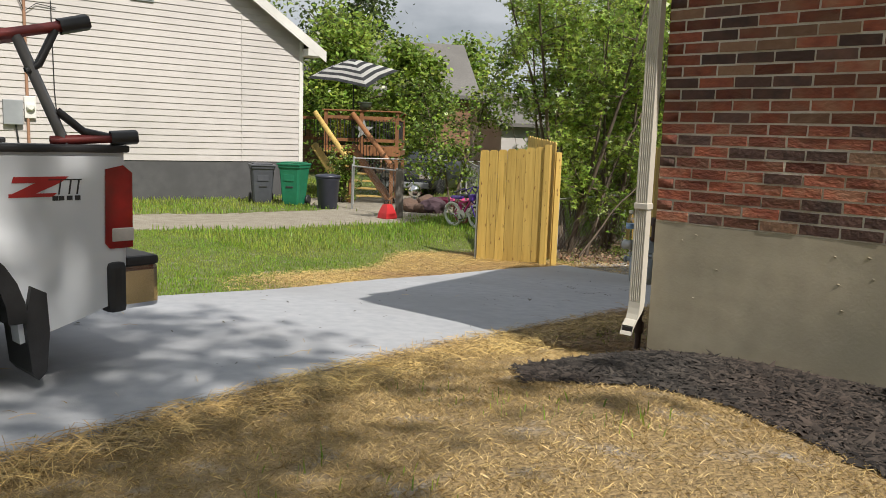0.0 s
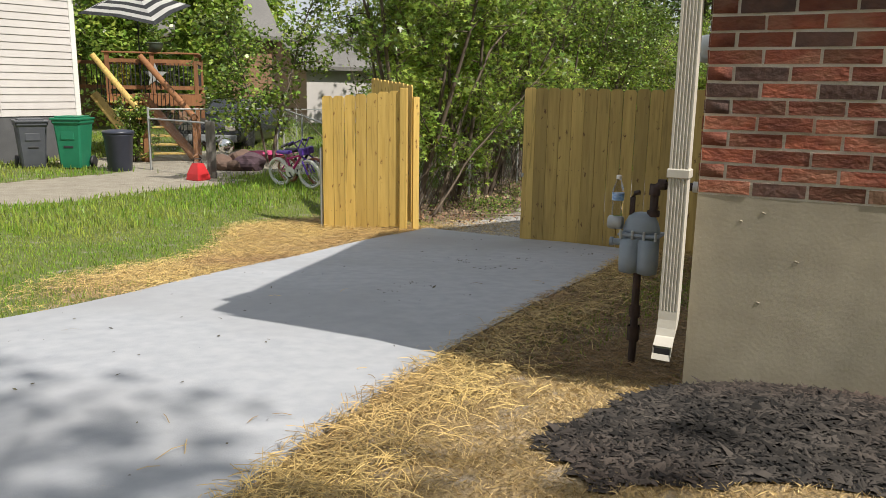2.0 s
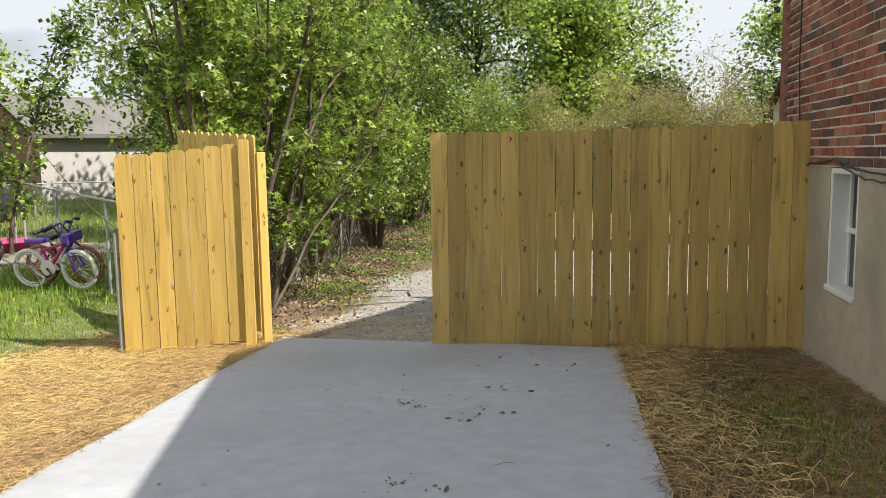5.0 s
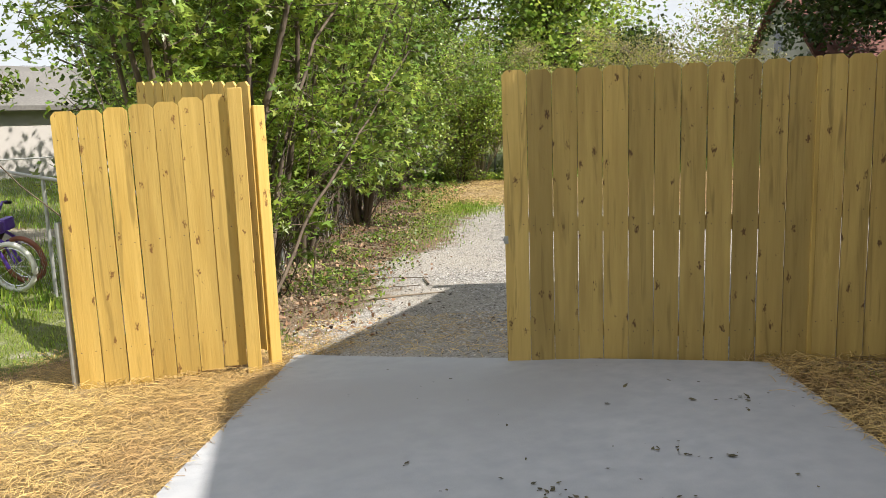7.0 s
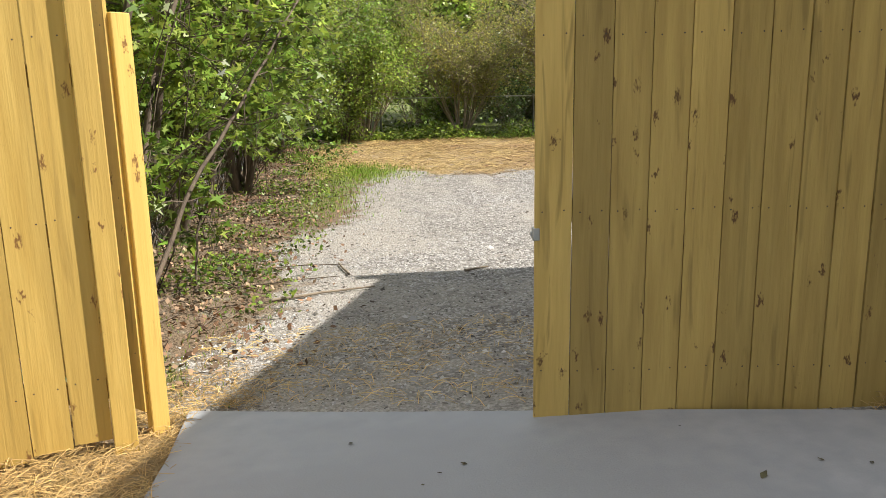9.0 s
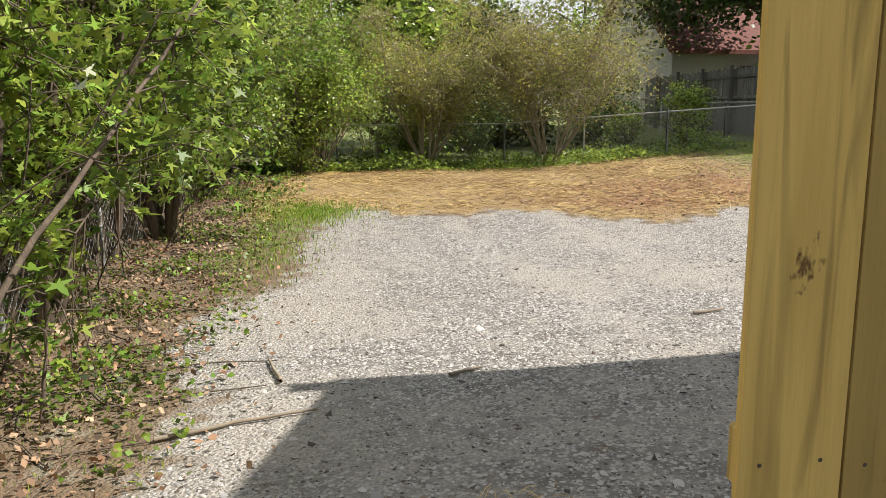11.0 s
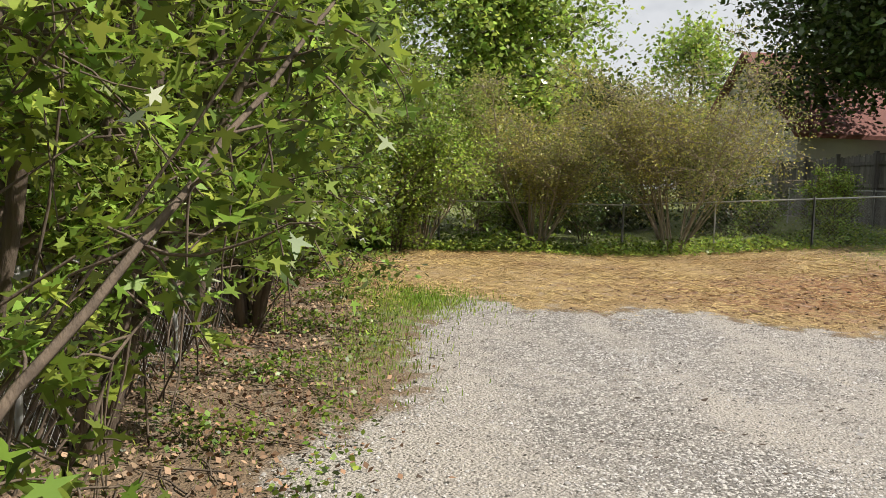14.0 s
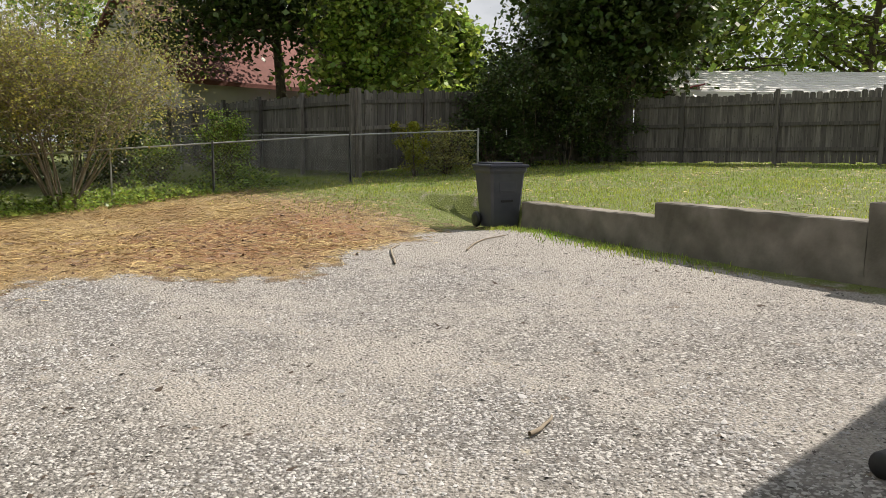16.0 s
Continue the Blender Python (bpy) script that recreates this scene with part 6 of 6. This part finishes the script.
# dark brown box whose colour stands for the shadow below the roof
part("porch_wall", B(3.0, 7.0, -4.4, -3.6, -0.6, 2.2, 0.01), mat("shade_brown", (0.14, 0.11, 0.09), (0.10, 0.08, 0.07), 5, 0.8, 0.2), rh)
gable_house("distant_house", (1.2, 40.3), (0.97, 0.24), 10.0, 3.6, 2.0, 3.45, SIDING, ROOF, "distant white house with a grey roof")
gable_house("distant_house", (-8.0, 38.0), (0.98, 0.2), 8.0, 3.8, 3.2, 5.6, BRICK_TAN, ROOF, "distant brick house behind trees")
shed = gable_house("shed", (31.0, 8.0), (0.10, -0.995), 12.0, 2.4, 2.2, 2.95, GREY_WOOD, WHITE_TRIM, "long shed with a pale ribbed metal roof")
for i in range(9):
    part("roof_rib", B(-0.3, 12.3, -2.7 + 0.3 * i, -2.67 + 0.3 * i, 2.245 + 0.094 * i, 2.29 + 0.094 * i), WHITE_TRIM, shed)
tarp = thing("red_awning", pose(28.6, 8.0, 2.25, 0, 12, 95), "red tarpaulin showing above the board fence", "tarpaulin")
part("sheet", B(-0.9, 0.9, -0.3, 0.3, 0.0, 0.05, 0.01), RED_PAINT, tarp)
chair = thing("white_chair", pose(27.5, 17.5, 1.6, 0, 0, 30), "white garden chair on a raised deck beyond the fence", "chair")
part("deck_block", B(-0.8, 0.8, -0.8, 0.8, -1.7, 0.0), GREY_WOOD, chair)
for x, y in ((-0.25, -0.25), (0.25, -0.25), (-0.25, 0.25), (0.25, 0.25)):
    part("leg", B(x - 0.025, x + 0.025, y - 0.025, y + 0.025, 0, 0.85 if y > 0 else 0.42), WHITE_TRIM, chair)
part("seat", B(-0.28, 0.28, -0.28, 0.28, 0.40, 0.44, 0.01), WHITE_TRIM, chair)
for i in range(4):
    part("slat", B(-0.25, 0.25, 0.24, 0.265, 0.50 + i * 0.1, 0.56 + i * 0.1), WHITE_TRIM, chair)

# ---- retaining wall: three level sections, stepped down away from the house, with a chipped coping edge ----
WALL_AT = LW(6.0, 15.5)
ret = thing("retaining_wall", pose(WALL_AT.x, WALL_AT.y, 0, 0, 0, TURN - 90 - math.degrees(math.atan(0.2857))), "stepped weathered concrete retaining wall below the lawn", "wall", kind="structure")
rw_ = random.Random(8)
for k, (x0, x1, top) in enumerate(((0.0, 2.92, -0.30), (2.925, 5.72, -0.11), (5.725, 7.7, 0.08))):
    bm = bmesh.new()
    n = int((x1 - x0) / 0.09)
    rings = []
    for i in range(n + 1):
        x = x0 + (x1 - x0) * i / n
        j1, j2, dz = rw_.uniform(-0.007, 0.007), rw_.uniform(-0.008, 0.008), rw_.uniform(-0.006, 0.005)
        c = 0.012 + 0.012 * rw_.random() ** 3
        rings.append([bm.verts.new(p) for p in ((x, -0.02 + j1 * 0.3, -1.2), (x, -0.012 + j1, -0.75), (x, 0.0 + j2, (top - 0.75) / 2), (x, 0.0 + j1 * 0.4, top - c), (x, c, top + dz), (x, 0.30 - c, top + dz), (x, 0.30, top - c), (x, 0.30, -1.2))])
    for a, b in zip(rings, rings[1:]):
        for i in range(8):
            bm.faces.new((a[i], a[(i + 1) % 8], b[(i + 1) % 8], b[i]))
    bm.faces.new(rings[0])
    bm.faces.new(rings[-1])
    part("section", bm, BLOCK, ret)

# ---- loose covers: grass, straw, gravel, mulch, litter ----
def scatter(n, w0, w1, s0, s1, keep, seed):
    """World places in a stretch of the plan, kept with the chance that keep(x, y, w, s) gives."""
    g = np.random.default_rng(seed)
    w, s = g.uniform(w0, w1, n), g.uniform(s0, s1, n)
    x = HOUSE.x + w * UX - s * UY
    y = HOUSE.y + w * UY + s * UX
    k = g.uniform(0, 1, n) < keep(x, y, w, s)
    x, y = x[k], y[k]
    return np.stack([x, y, ground_z(x, y)], -1), g


def blades(name, P, g, height, width, material, label, lean=0.5):
    n = len(P)
    a, b = g.uniform(0, 2 * np.pi, n), g.uniform(0, 2 * np.pi, n)
    h = height * g.uniform(0.5, 1.3, n)
    side = np.stack([np.cos(a), np.sin(a), 0 * a], -1) * width / 2 * g.uniform(0.7, 1.3, n)[:, None]
    bow = np.stack([np.cos(b), np.sin(b), 0 * b], -1) * (h * g.uniform(0.1, 1, n) * lean)[:, None]
    up = np.stack([0 * h, 0 * h, h], -1)
    V = np.stack([P - side, P + side, P + side * 0.3 + bow + up, P - side * 0.75 + bow * 0.4 + up * 0.62], 1)
    F = np.arange(n)[:, None] * 4 + np.arange(4)[None]
    ob = new(name, mesh_of(name, V.reshape(-1, 3), F, material))
    return tagged(ob, label, name.replace("_", " "), kind="stuff")


def strands(name, P, g, length, width, material, label, pile=0.03, tilt=0.18):
    n = len(P)
    a, t = g.uniform(0, 2 * np.pi, n), g.normal(0, tilt, n)
    L = length * g.uniform(0.4, 1.3, n)
    d = np.stack([np.cos(a) * np.cos(t), np.sin(a) * np.cos(t), np.sin(t)], -1) * (L / 2)[:, None]
    side = np.stack([-np.sin(a), np.cos(a), 0.5 + 0 * a], -1) * width / 2
    c = P + np.stack([0 * a, 0 * a, pile * g.uniform(0.05, 1, n) ** 1.5 + 0.004], -1)
    arch = np.stack([0 * a, 0 * a, 0.08 * L], -1)
    V = np.stack([c - d - side, c - d + side, c + arch + side, c + d + side, c + d - side, c + arch - side], 1)
    F = (np.arange(n)[:, None, None] * 6 + np.array([[0, 1, 2, 5], [5, 2, 3, 4]])[None]).reshape(-1, 4)
    ob = new(name, mesh_of(name, V.reshape(-1, 3), F, material))
    return tagged(ob, label, name.replace("_", " "), kind="stuff")


def pebbles(name, P, g, size, material, label, flat=0.6, long=1.0):
    n = len(P)
    base = np.array([(1, 0, 0), (0, 1, 0), (-1, 0, 0), (0, -1, 0), (0.1, 0.1, 0.8)], float)
    base[:4, 2] = -0.15
    tri = np.array([(0, 1, 4), (1, 2, 4), (2, 3, 4), (3, 0, 4)])
    r = size * g.lognormal(0, 0.35, n)
    a = g.uniform(0, 2 * np.pi, n)
    V = base[None] * g.uniform(0.6, 1.25, (n, 5, 3)) * np.array([long, 1, flat])
    c, s = np.cos(a)[:, None], np.sin(a)[:, None]
    V = np.stack([V[..., 0] * c - V[..., 1] * s, V[..., 0] * s + V[..., 1] * c, V[..., 2] + g.normal(0, 0.25, (n, 1)) * V[..., 0]], -1) * r[:, None, None]
    V = V + (P + np.stack([0 * r, 0 * r, r * flat * 0.35], -1))[:, None]
    F = (np.arange(n)[:, None, None] * 5 + tri[None]).reshape(-1, 3)
    ob = new(name, mesh_of(name, V.reshape(-1, 3), F, material))
    return tagged(ob, label, name.replace("_", " "), kind="stuff")


def Zm(key, fade=1.0):
    return lambda x, y, w, s: fade * zones(x, y)[key]


def off_drive(w, s):
    return np.where((w > -4.12 - 0.05 * np.clip(s, 0, 9)) & (w < -1.34 + 0.11 * np.clip(-s, 0, 3.4)) & (s < 5.8 - 0.23 * (w + 4.1)), 0.0, 1.0)


# lawn between the drive and the neighbour
P, g = scatter(150000, -11.5, -4.2, -4.5, 12.0, lambda x, y, w, s: zones(x, y)["grass"] * off_drive(w, s) * np.clip(1.15 - 0.02 * np.hypot(x, y), 0.3, 1), 1)
blades("lawn_grass", P, g, 0.034, 0.0075, GRASS, "thick green lawn grass")
P, g = scatter(60000, -22, -7.0, 2.0, 26.0, lambda x, y, w, s: zones(x, y)["grass"] * (np.hypot(x, y) > 10), 2)
blades("lawn_grass", P, g, 0.10, 0.018, GRASS, "green grass round the neighbouring yard")
# dry lawn before the house
P, g = scatter(260000, -1.5, 3.6, -6.5, 0.4, lambda x, y, w, s: np.clip(zones(x, y)["front"] * off_drive(w, s) * (0.25 + 0.9 * lumps(x, y, 1.7)), 0, 1), 3)
blades("dry_lawn", P, g, 0.016, 0.0023, DRY, "short dry tan lawn grass", 2.4)
P, g = scatter(5000, -1.3, 3.0, -5.0, 0.6, lambda x, y, w, s: 0.5 * (lumps(x, y, 1.1) > 0.80), 4)
blades("green_tufts", P, g, 0.05, 0.006, GRASS, "small green tufts in the dry lawn")
# straw beside the drive, at the gate and over the back yard
P, g = scatter(60000, -1.50, -0.55, -7.0, 5.3, lambda x, y, w, s: np.clip((0.35 + lumps(x, y, 1.4)) * np.exp(-((w + 1.25 - 0.11 * np.clip(-s, 0, 3.4)) / 0.33) ** 2) * off_drive(w + 0.06, s), 0, 1), 5)
strands("straw", P, g, 0.12, 0.0026, STRAW, "golden straw heaped along the drive", 0.06, 0.25)
# this strip's straw has the house's shade put into its colour
P, g = scatter(36000, -1.35, 0.0, 0.2, 5.2, lambda x, y, w, s: 0.35 + 0.6 * lumps(x, y, 1.2), 6)
strands("straw", P, g, 0.12, 0.0028, STRAW_SHADED, "straw beside the house, darkened for the shade there", 0.03)
P, g = scatter(20000, -1.3, 0.0, 0.3, 5.0, lambda x, y, w, s: 0.15 * (lumps(x, y, 0.9) < 0.45) + 0.95 * np.exp(-(((w + 0.62) / 0.30) ** 2 + ((s - 3.1) / 1.1) ** 2)), 16)
blades("thin_grass", P, g, 0.045, 0.006, GRASS, "thin grass coming through the straw")
P, g = scatter(90000, -6.6, -4.1, -0.5, 7.0, lambda x, y, w, s: np.clip(zones(x, y)["band"] * off_drive(w - 0.05, s) * (0.5 + 0.8 * lumps(x, y, 1.5)), 0, 1), 7)
strands("straw", P, g, 0.10, 0.0023, STRAW, "golden straw at the foot of the gate", 0.045)
P, g = scatter(9000, -4.4, 4.5, 14.2, 16.6, lambda x, y, w, s: 0.5 * np.clip(lumps(x, y, 2.1) - 0.35, 0, 1) * np.exp(-((s - 15.6 + 0.35 * np.sin(0.9 * w + 1) + 0.3 * np.sin(2.3 * w)) / 0.5) ** 2), 37)
strands("straw", P, g, 0.12, 0.0045, STRAW_DULL, "straw trodden into the gravel's edge", 0.02)
P, g = scatter(3000, -4.6, -2.6, 5.3, 7.2, lambda x, y, w, s: 0.55 * np.where(s > 5.9 - 0.23 * (w + 4.1), 1, 0.03), 17)
strands("straw", P, g, 0.11, 0.0028, STRAW, "loose straw over the gravel edge", 0.02)
P, g = scatter(46000, -5.2, 6.0, 14.8, 23.0, lambda x, y, w, s: np.clip(zones(x, y)["straw"] * (0.2 + 0.9 * lumps(x, y, 0.8)), 0, 1), 8)
strands("straw", P, g, 0.15, 0.006, STRAW_DULL, "straw strewn over reddish soil", 0.03)
P, g = scatter(16000, -2.0, 6.0, 14.2, 20.5, lambda x, y, w, s: zones(x, y)["straw"] * zones(x, y)["red_soil"] * (0.25 + 0.9 * lumps(x, y, 1.5)), 41)
pebbles("bark_chips", P, g, 0.016, mat("brown_chip", (0.17, 0.085, 0.045), (0.10, 0.055, 0.032), 4, 0.9, 0, island=0.6), "brown bark chips and clods over the bare soil", 0.5, 2.2)
P, g = scatter(30000, -5.2, -2.4, 14.2, 18.0, lambda x, y, w, s: np.exp(-(((w + 3.85) / 0.65) ** 2 + ((s - 16.0) / 0.8) ** 2)) * 0.75, 9)
blades("grass_patch", P, g, 0.05, 0.010, GRASS, "patch of green grass in the straw")
P, g = scatter(6000, -5.2, -3.2, 11.5, 17.0, lambda x, y, w, s: np.exp(-(((w + 4.15) / 0.45) ** 2 + ((s - 13.8) / 1.6) ** 2)), 10)
blades("grass_patch", P, g, 0.055, 0.010, GRASS, "green grass along the gravel's edge")
P, g = scatter(90000, 2.0, 21.0, 8.9, 24.0, lambda x, y, w, s: np.clip(zones(x, y)["grass"] * np.where(w > wall_line(s) + 0.32, 1, smooth_step(16.3, 18, s)) * (0.35 + 0.8 * lumps(x, y, 0.5)), 0, 1), 11)
blades("lawn_grass", P, g, 0.045, 0.012, GRASS_DRY, "patchy green lawn behind the block wall")
P, g = scatter(7000, 2.0, 21.0, 8.9, 24.0, lambda x, y, w, s: np.clip(zones(x, y)["grass"] * np.where(w > wall_line(s) + 0.32, 1, smooth_step(16.3, 18, s)) * (1.0 - lumps(x, y, 0.5)), 0, 1), 12)
strands("dry_clippings", P, g, 0.12, 0.008, DRY, "dry clippings lying on the lawn", 0.03, 0.15)
P, g = scatter(16000, 3.4, 6.1, 9.0, 15.8, lambda x, y, w, s: np.exp(-((w - wall_line(s) + 0.42) / 0.22) ** 2) * smooth_step(10.5, 13.2, s), 13)
blades("wall_weeds", P, g, 0.06, 0.010, GRASS_DRY, "grass growing at the foot of the wall")
# gravel
P, g = scatter(190000, -4.8, 5.8, 5.4, 16.2, lambda x, y, w, s: np.clip(zones(x, y)["gravel"] * heaps(x, y) * np.clip(1.3 - 0.06 * s - 0.02 * w, 0.35, 1) * (1 - 0.6 * smooth_step(2.0, 4.5, w)), 0, 1), 14)
pebbles("gravel", P, g, 0.0072, STONE, "loose grey and tan crushed gravel", 0.85)
# dark specks that also stand in for the small shadows between stones
P, g = scatter(75000, -4.6, 5.6, 5.6, 16.2, lambda x, y, w, s: zones(x, y)["gravel"] * (0.25 + 0.6 * heaps(x, y)), 35)
pebbles("dark_gravel", P, g, 0.0068, mat("dark_stone", (0.09, 0.083, 0.075), (0.17, 0.153, 0.135), 3, 0.9, 0, island=0.5), "dark chips among the gravel, also standing for small shadows", 0.5, 1.5)
P, g = scatter(900, -4.6, 5.6, 5.8, 16.0, Zm("gravel", 0.5), 15)
pebbles("gravel", P, g, 0.016, STONE, "larger grey stones among the gravel")
P, g = scatter(700, -4.4, 5.6, 6.2, 16.5, lambda x, y, w, s: 0.5 + 0 * x, 25)
pebbles("dirt_crumbs", P, g, 0.013, mat("dark_clod", (0.10, 0.07, 0.05), (0.06, 0.045, 0.035), 5, 0.9, 0.3, 40), "dark clods and bark crumbs on the gravel", 0.4, 2.0)
# leaf litter and weeds under the saplings
P, g = scatter(24000, -6.8, -3.6, 6.2, 21.5, lambda x, y, w, s: np.clip(np.exp(-((w + 5.2) / 0.75) ** 2) * (0.4 + 0.8 * lumps(x, y, 1.6)), 0, 1), 18)
ob = new("leaf_litter", leaves("leaf_litter", P + np.c_[0 * P[:, :2], g.uniform(0.006, 0.03, len(P))], g.uniform(0.018, 0.052, len(P)), LITTER, g, False, 0.0))
tagged(ob, "brown fallen leaves and twigs under the saplings", "leaf litter", kind="stuff")
P, g = scatter(30000, -6.6, -4.0, 7.6, 21.5, lambda x, y, w, s: np.exp(-((w + 4.95) / 0.6) ** 2) * np.clip((lumps(x, y, 1.3) - 0.42) * 4, 0, 1), 19)
ob = new("ground_weeds", leaves("ground_weeds", P + np.c_[g.normal(0, 0.03, (len(P), 2)), g.uniform(0.02, 0.20, len(P)) * lumps(P[:, 0], P[:, 1], 1.3)], g.uniform(0.022, 0.05, len(P)), LEAF, g, False, 0.1))
tagged(ob, "low green weeds and ivy along the hedge foot", "weeds", kind="stuff")
P, g = scatter(16000, -6.3, 6.5, 22.4, 24.6, lambda x, y, w, s: 0.5 + 0.5 * lumps(x, y, 0.8), 20)
ob = new("garden_weeds", leaves("garden_weeds", P + np.c_[g.normal(0, 0.05, (len(P), 2)), g.uniform(0.02, 0.45, len(P)) * lumps(P[:, 0], P[:, 1], 0.9)], g.uniform(0.04, 0.10, len(P)), LEAF_MID, g, False, 0.2))
tagged(ob, "mixed green garden plants along the wire fence", "plants", kind="stuff")
wood = []
for k in range(330):
    p = LW((-5.85 if k % 3 else -5.1) + 0.25 * g.normal(), g.uniform(7.0, 21.0))
    b = g.uniform(0, 2 * np.pi)
    if k % 3:
        wood.append(branch(g, (p.x, p.y, gz(p.x, p.y)), (0.5 * math.cos(b), 0.5 * math.sin(b), 1), g.uniform(0.6, 2.8), 0.009, 6, 0.25, 0, 0.4))
    else:
        sp, sr = branch(g, (p.x, p.y, 0), (math.cos(b), math.sin(b), 0), g.uniform(0.3, 1.0), 0.007, 5, 0.25, 0, 0.5)
        sp[:, 2] = ground_z(sp[:, 0], sp[:, 1]) + 0.015
        wood.append((sp, sr))
ob = new("undergrowth_stems", tubes("undergrowth_stems", wood, BARK, True, 4))
tagged(ob, "thin bare stems and fallen sticks in the hedge", "stems", kind="stuff")
sticks = []
for x, y, a, L in ((7.25, 13.0, -0.6, 0.32), (4.3, 14.2, 1.2, 0.5), (3.4, 14.0, -0.3, 0.9), (12.6, 14.4, 0.2, 1.6), (13.5, 13.6, -0.2, 1.2), (5.0, 13.5, 0.1, 0.25)):
    sp, sr = branch(g, (x, y, 0), (math.cos(a), math.sin(a), 0.0), L, 0.014, 6, 0.3, 0, 0.5)
    sp[:, 2] = ground_z(sp[:, 0], sp[:, 1]) + 0.02
    sticks.append((sp, sr))
for k, (pp, rr2) in enumerate(sticks):
    c = Vector(pp[0])
    ob = new("stick", tubes("stick", [(pp - pp[0], rr2)], TWIG, True, 5))
    ob.matrix_basis = pose(*c)
    tagged(ob, "dry brown stick lying on the gravel", "stick", "fallen sticks")

# end of a ribbed drain pipe on the gravel behind the house
DX, DY = 6.73, 11.62
drain = thing("drain_pipe", pose(DX, DY, gz(DX, DY) + 0.055, 0, 0, -58), "end of a black ribbed plastic drain pipe on the gravel", "pipe")
part("pipe", lathe(bmesh.new(), [(0.052 + 0.006 * (i % 2), i * 0.014) for i in range(70)], 18, pose(0, 0, 0, 0, 90)), BLACK, drain, smooth=True)

# mulch bed with a small yellow shrub
def bed(w, s):
    return (s > -1.25 + 0.22 * np.sin(2.3 * w) - 0.08 * w) & (s < -0.02) & (w > -0.34 + 0.75 * (s + 0.75) ** 2 + 0.06 * np.sin(9 * s))


def mound(w, s):
    return 0.075 * smooth_step(-0.40, 0.3, w) * np.clip((s + 1.25 - 0.22 * np.sin(2.3 * w) + 0.08 * w) / 0.5, 0, 1)


bm = bmesh.new()
for w in np.arange(-0.8, 4.0, 0.1):
    for s in np.arange(-1.6, 0.02, 0.1):
        if bed(w + 0.05, s + 0.05):
            q = []
            for dw, ds in ((0, 0), (0.1, 0), (0.1, 0.1), (0, 0.1)):
                p = LW(w + dw, s + ds)
                q.append(bm.verts.new((p.x, p.y, gz(p.x, p.y) + 0.006 + float(mound(w + dw, s + ds)))))
            bm.faces.new(q)
bmesh.ops.remove_doubles(bm, verts=bm.verts, dist=0.002)
mb = new("mulch_bed", bm_mesh("mulch_bed", bm, MULCH, True))
tagged(mb, "bed of black bark mulch along the house front", "mulch", kind="stuff")
P, g = scatter(60000, -0.8, 3.8, -1.6, 0.0, lambda x, y, w, s: bed(w + 0.03 * np.sin(40 * s), s) * 1.0, 21)
w_, s_ = ws(P[:, 0], P[:, 1])
P[:, 2] += mound(w_, s_) + 0.008
pebbles("mulch_chips", P, g, 0.0062, MULCH, "shredded black bark chips", 0.9, 3.6)
sh = LW(1.62, -0.62)
g = np.random.default_rng(31)
shrub = thing("small_shrub", pose(sh.x, sh.y, gz(sh.x, sh.y) + 0.06), "small bright yellow-green shrub in the mulch", "shrub")
stems = [branch(g, (0, 0, 0), (g.normal(0, 0.5), g.normal(0, 0.5), 1), 0.24, 0.004, 5, 0.2, 0, 0.5) for _ in range(16)]
part("stem", tubes("stem", stems, TWIG, True, 4), TWIG, shrub)
H = np.concatenate([p[1:].repeat(9, 0) + g.normal(0, 0.022, (9 * (len(p) - 1), 3)) for p, r in stems])
part("foliage", leaves("foliage", H, g.uniform(0.018, 0.035, len(H)), LEAF_YELLOW, g, False, -0.5), LEAF_YELLOW, shrub)
# crumbs on the concrete
def crumb_chance(x, y, w, s):
    heap_ = 0.006 + 0 * w
    for cw, cs, rw, rs in ((-2.73, 3.31, 0.10, 0.07), (-2.21, 3.68, 0.16, 0.10), (-2.15, 3.14, 0.12, 0.07), (-2.42, 1.91, 0.13, 0.09), (-2.52, 1.55, 0.16, 0.06), (-2.3, 2.98, 0.10, 0.06), (-1.8, 4.3, 0.25, 0.1)):
        heap_ = heap_ + 0.9 * np.exp(-(((w - cw) / rw) ** 2 + ((s - cs) / rs) ** 2)) * (lumps(x, y, 9) > 0.45)
    return np.clip(heap_, 0, 1)


P, g = scatter(16000, -4.0, -1.4, -2.5, 5.3, crumb_chance, 22)
P[:, 2] += 0.041
pebbles("leaf_crumbs", P, g, 0.0065, mat("dark_leaf_crumb", (0.07, 0.055, 0.035), (0.11, 0.10, 0.05), 30, 0.9, 0, island=0.5), "dark leaf crumbs on the concrete", 0.3, 1.6)
P, g = scatter(500, -4.0, -1.35, -4, 5.2, lambda x, y, w, s: np.clip(np.exp(-((w + 1.45) / 0.12) ** 2) + 0.05 + np.exp(-((w + 4.1 + 0.05 * np.clip(s, 0, 9)) / 0.12) ** 2), 0, 1), 23)
P[:, 2] += 0.036
strands("stray_straw", P, g, 0.12, 0.003, STRAW, "single straws blown onto the drive", 0.004, 0.02)
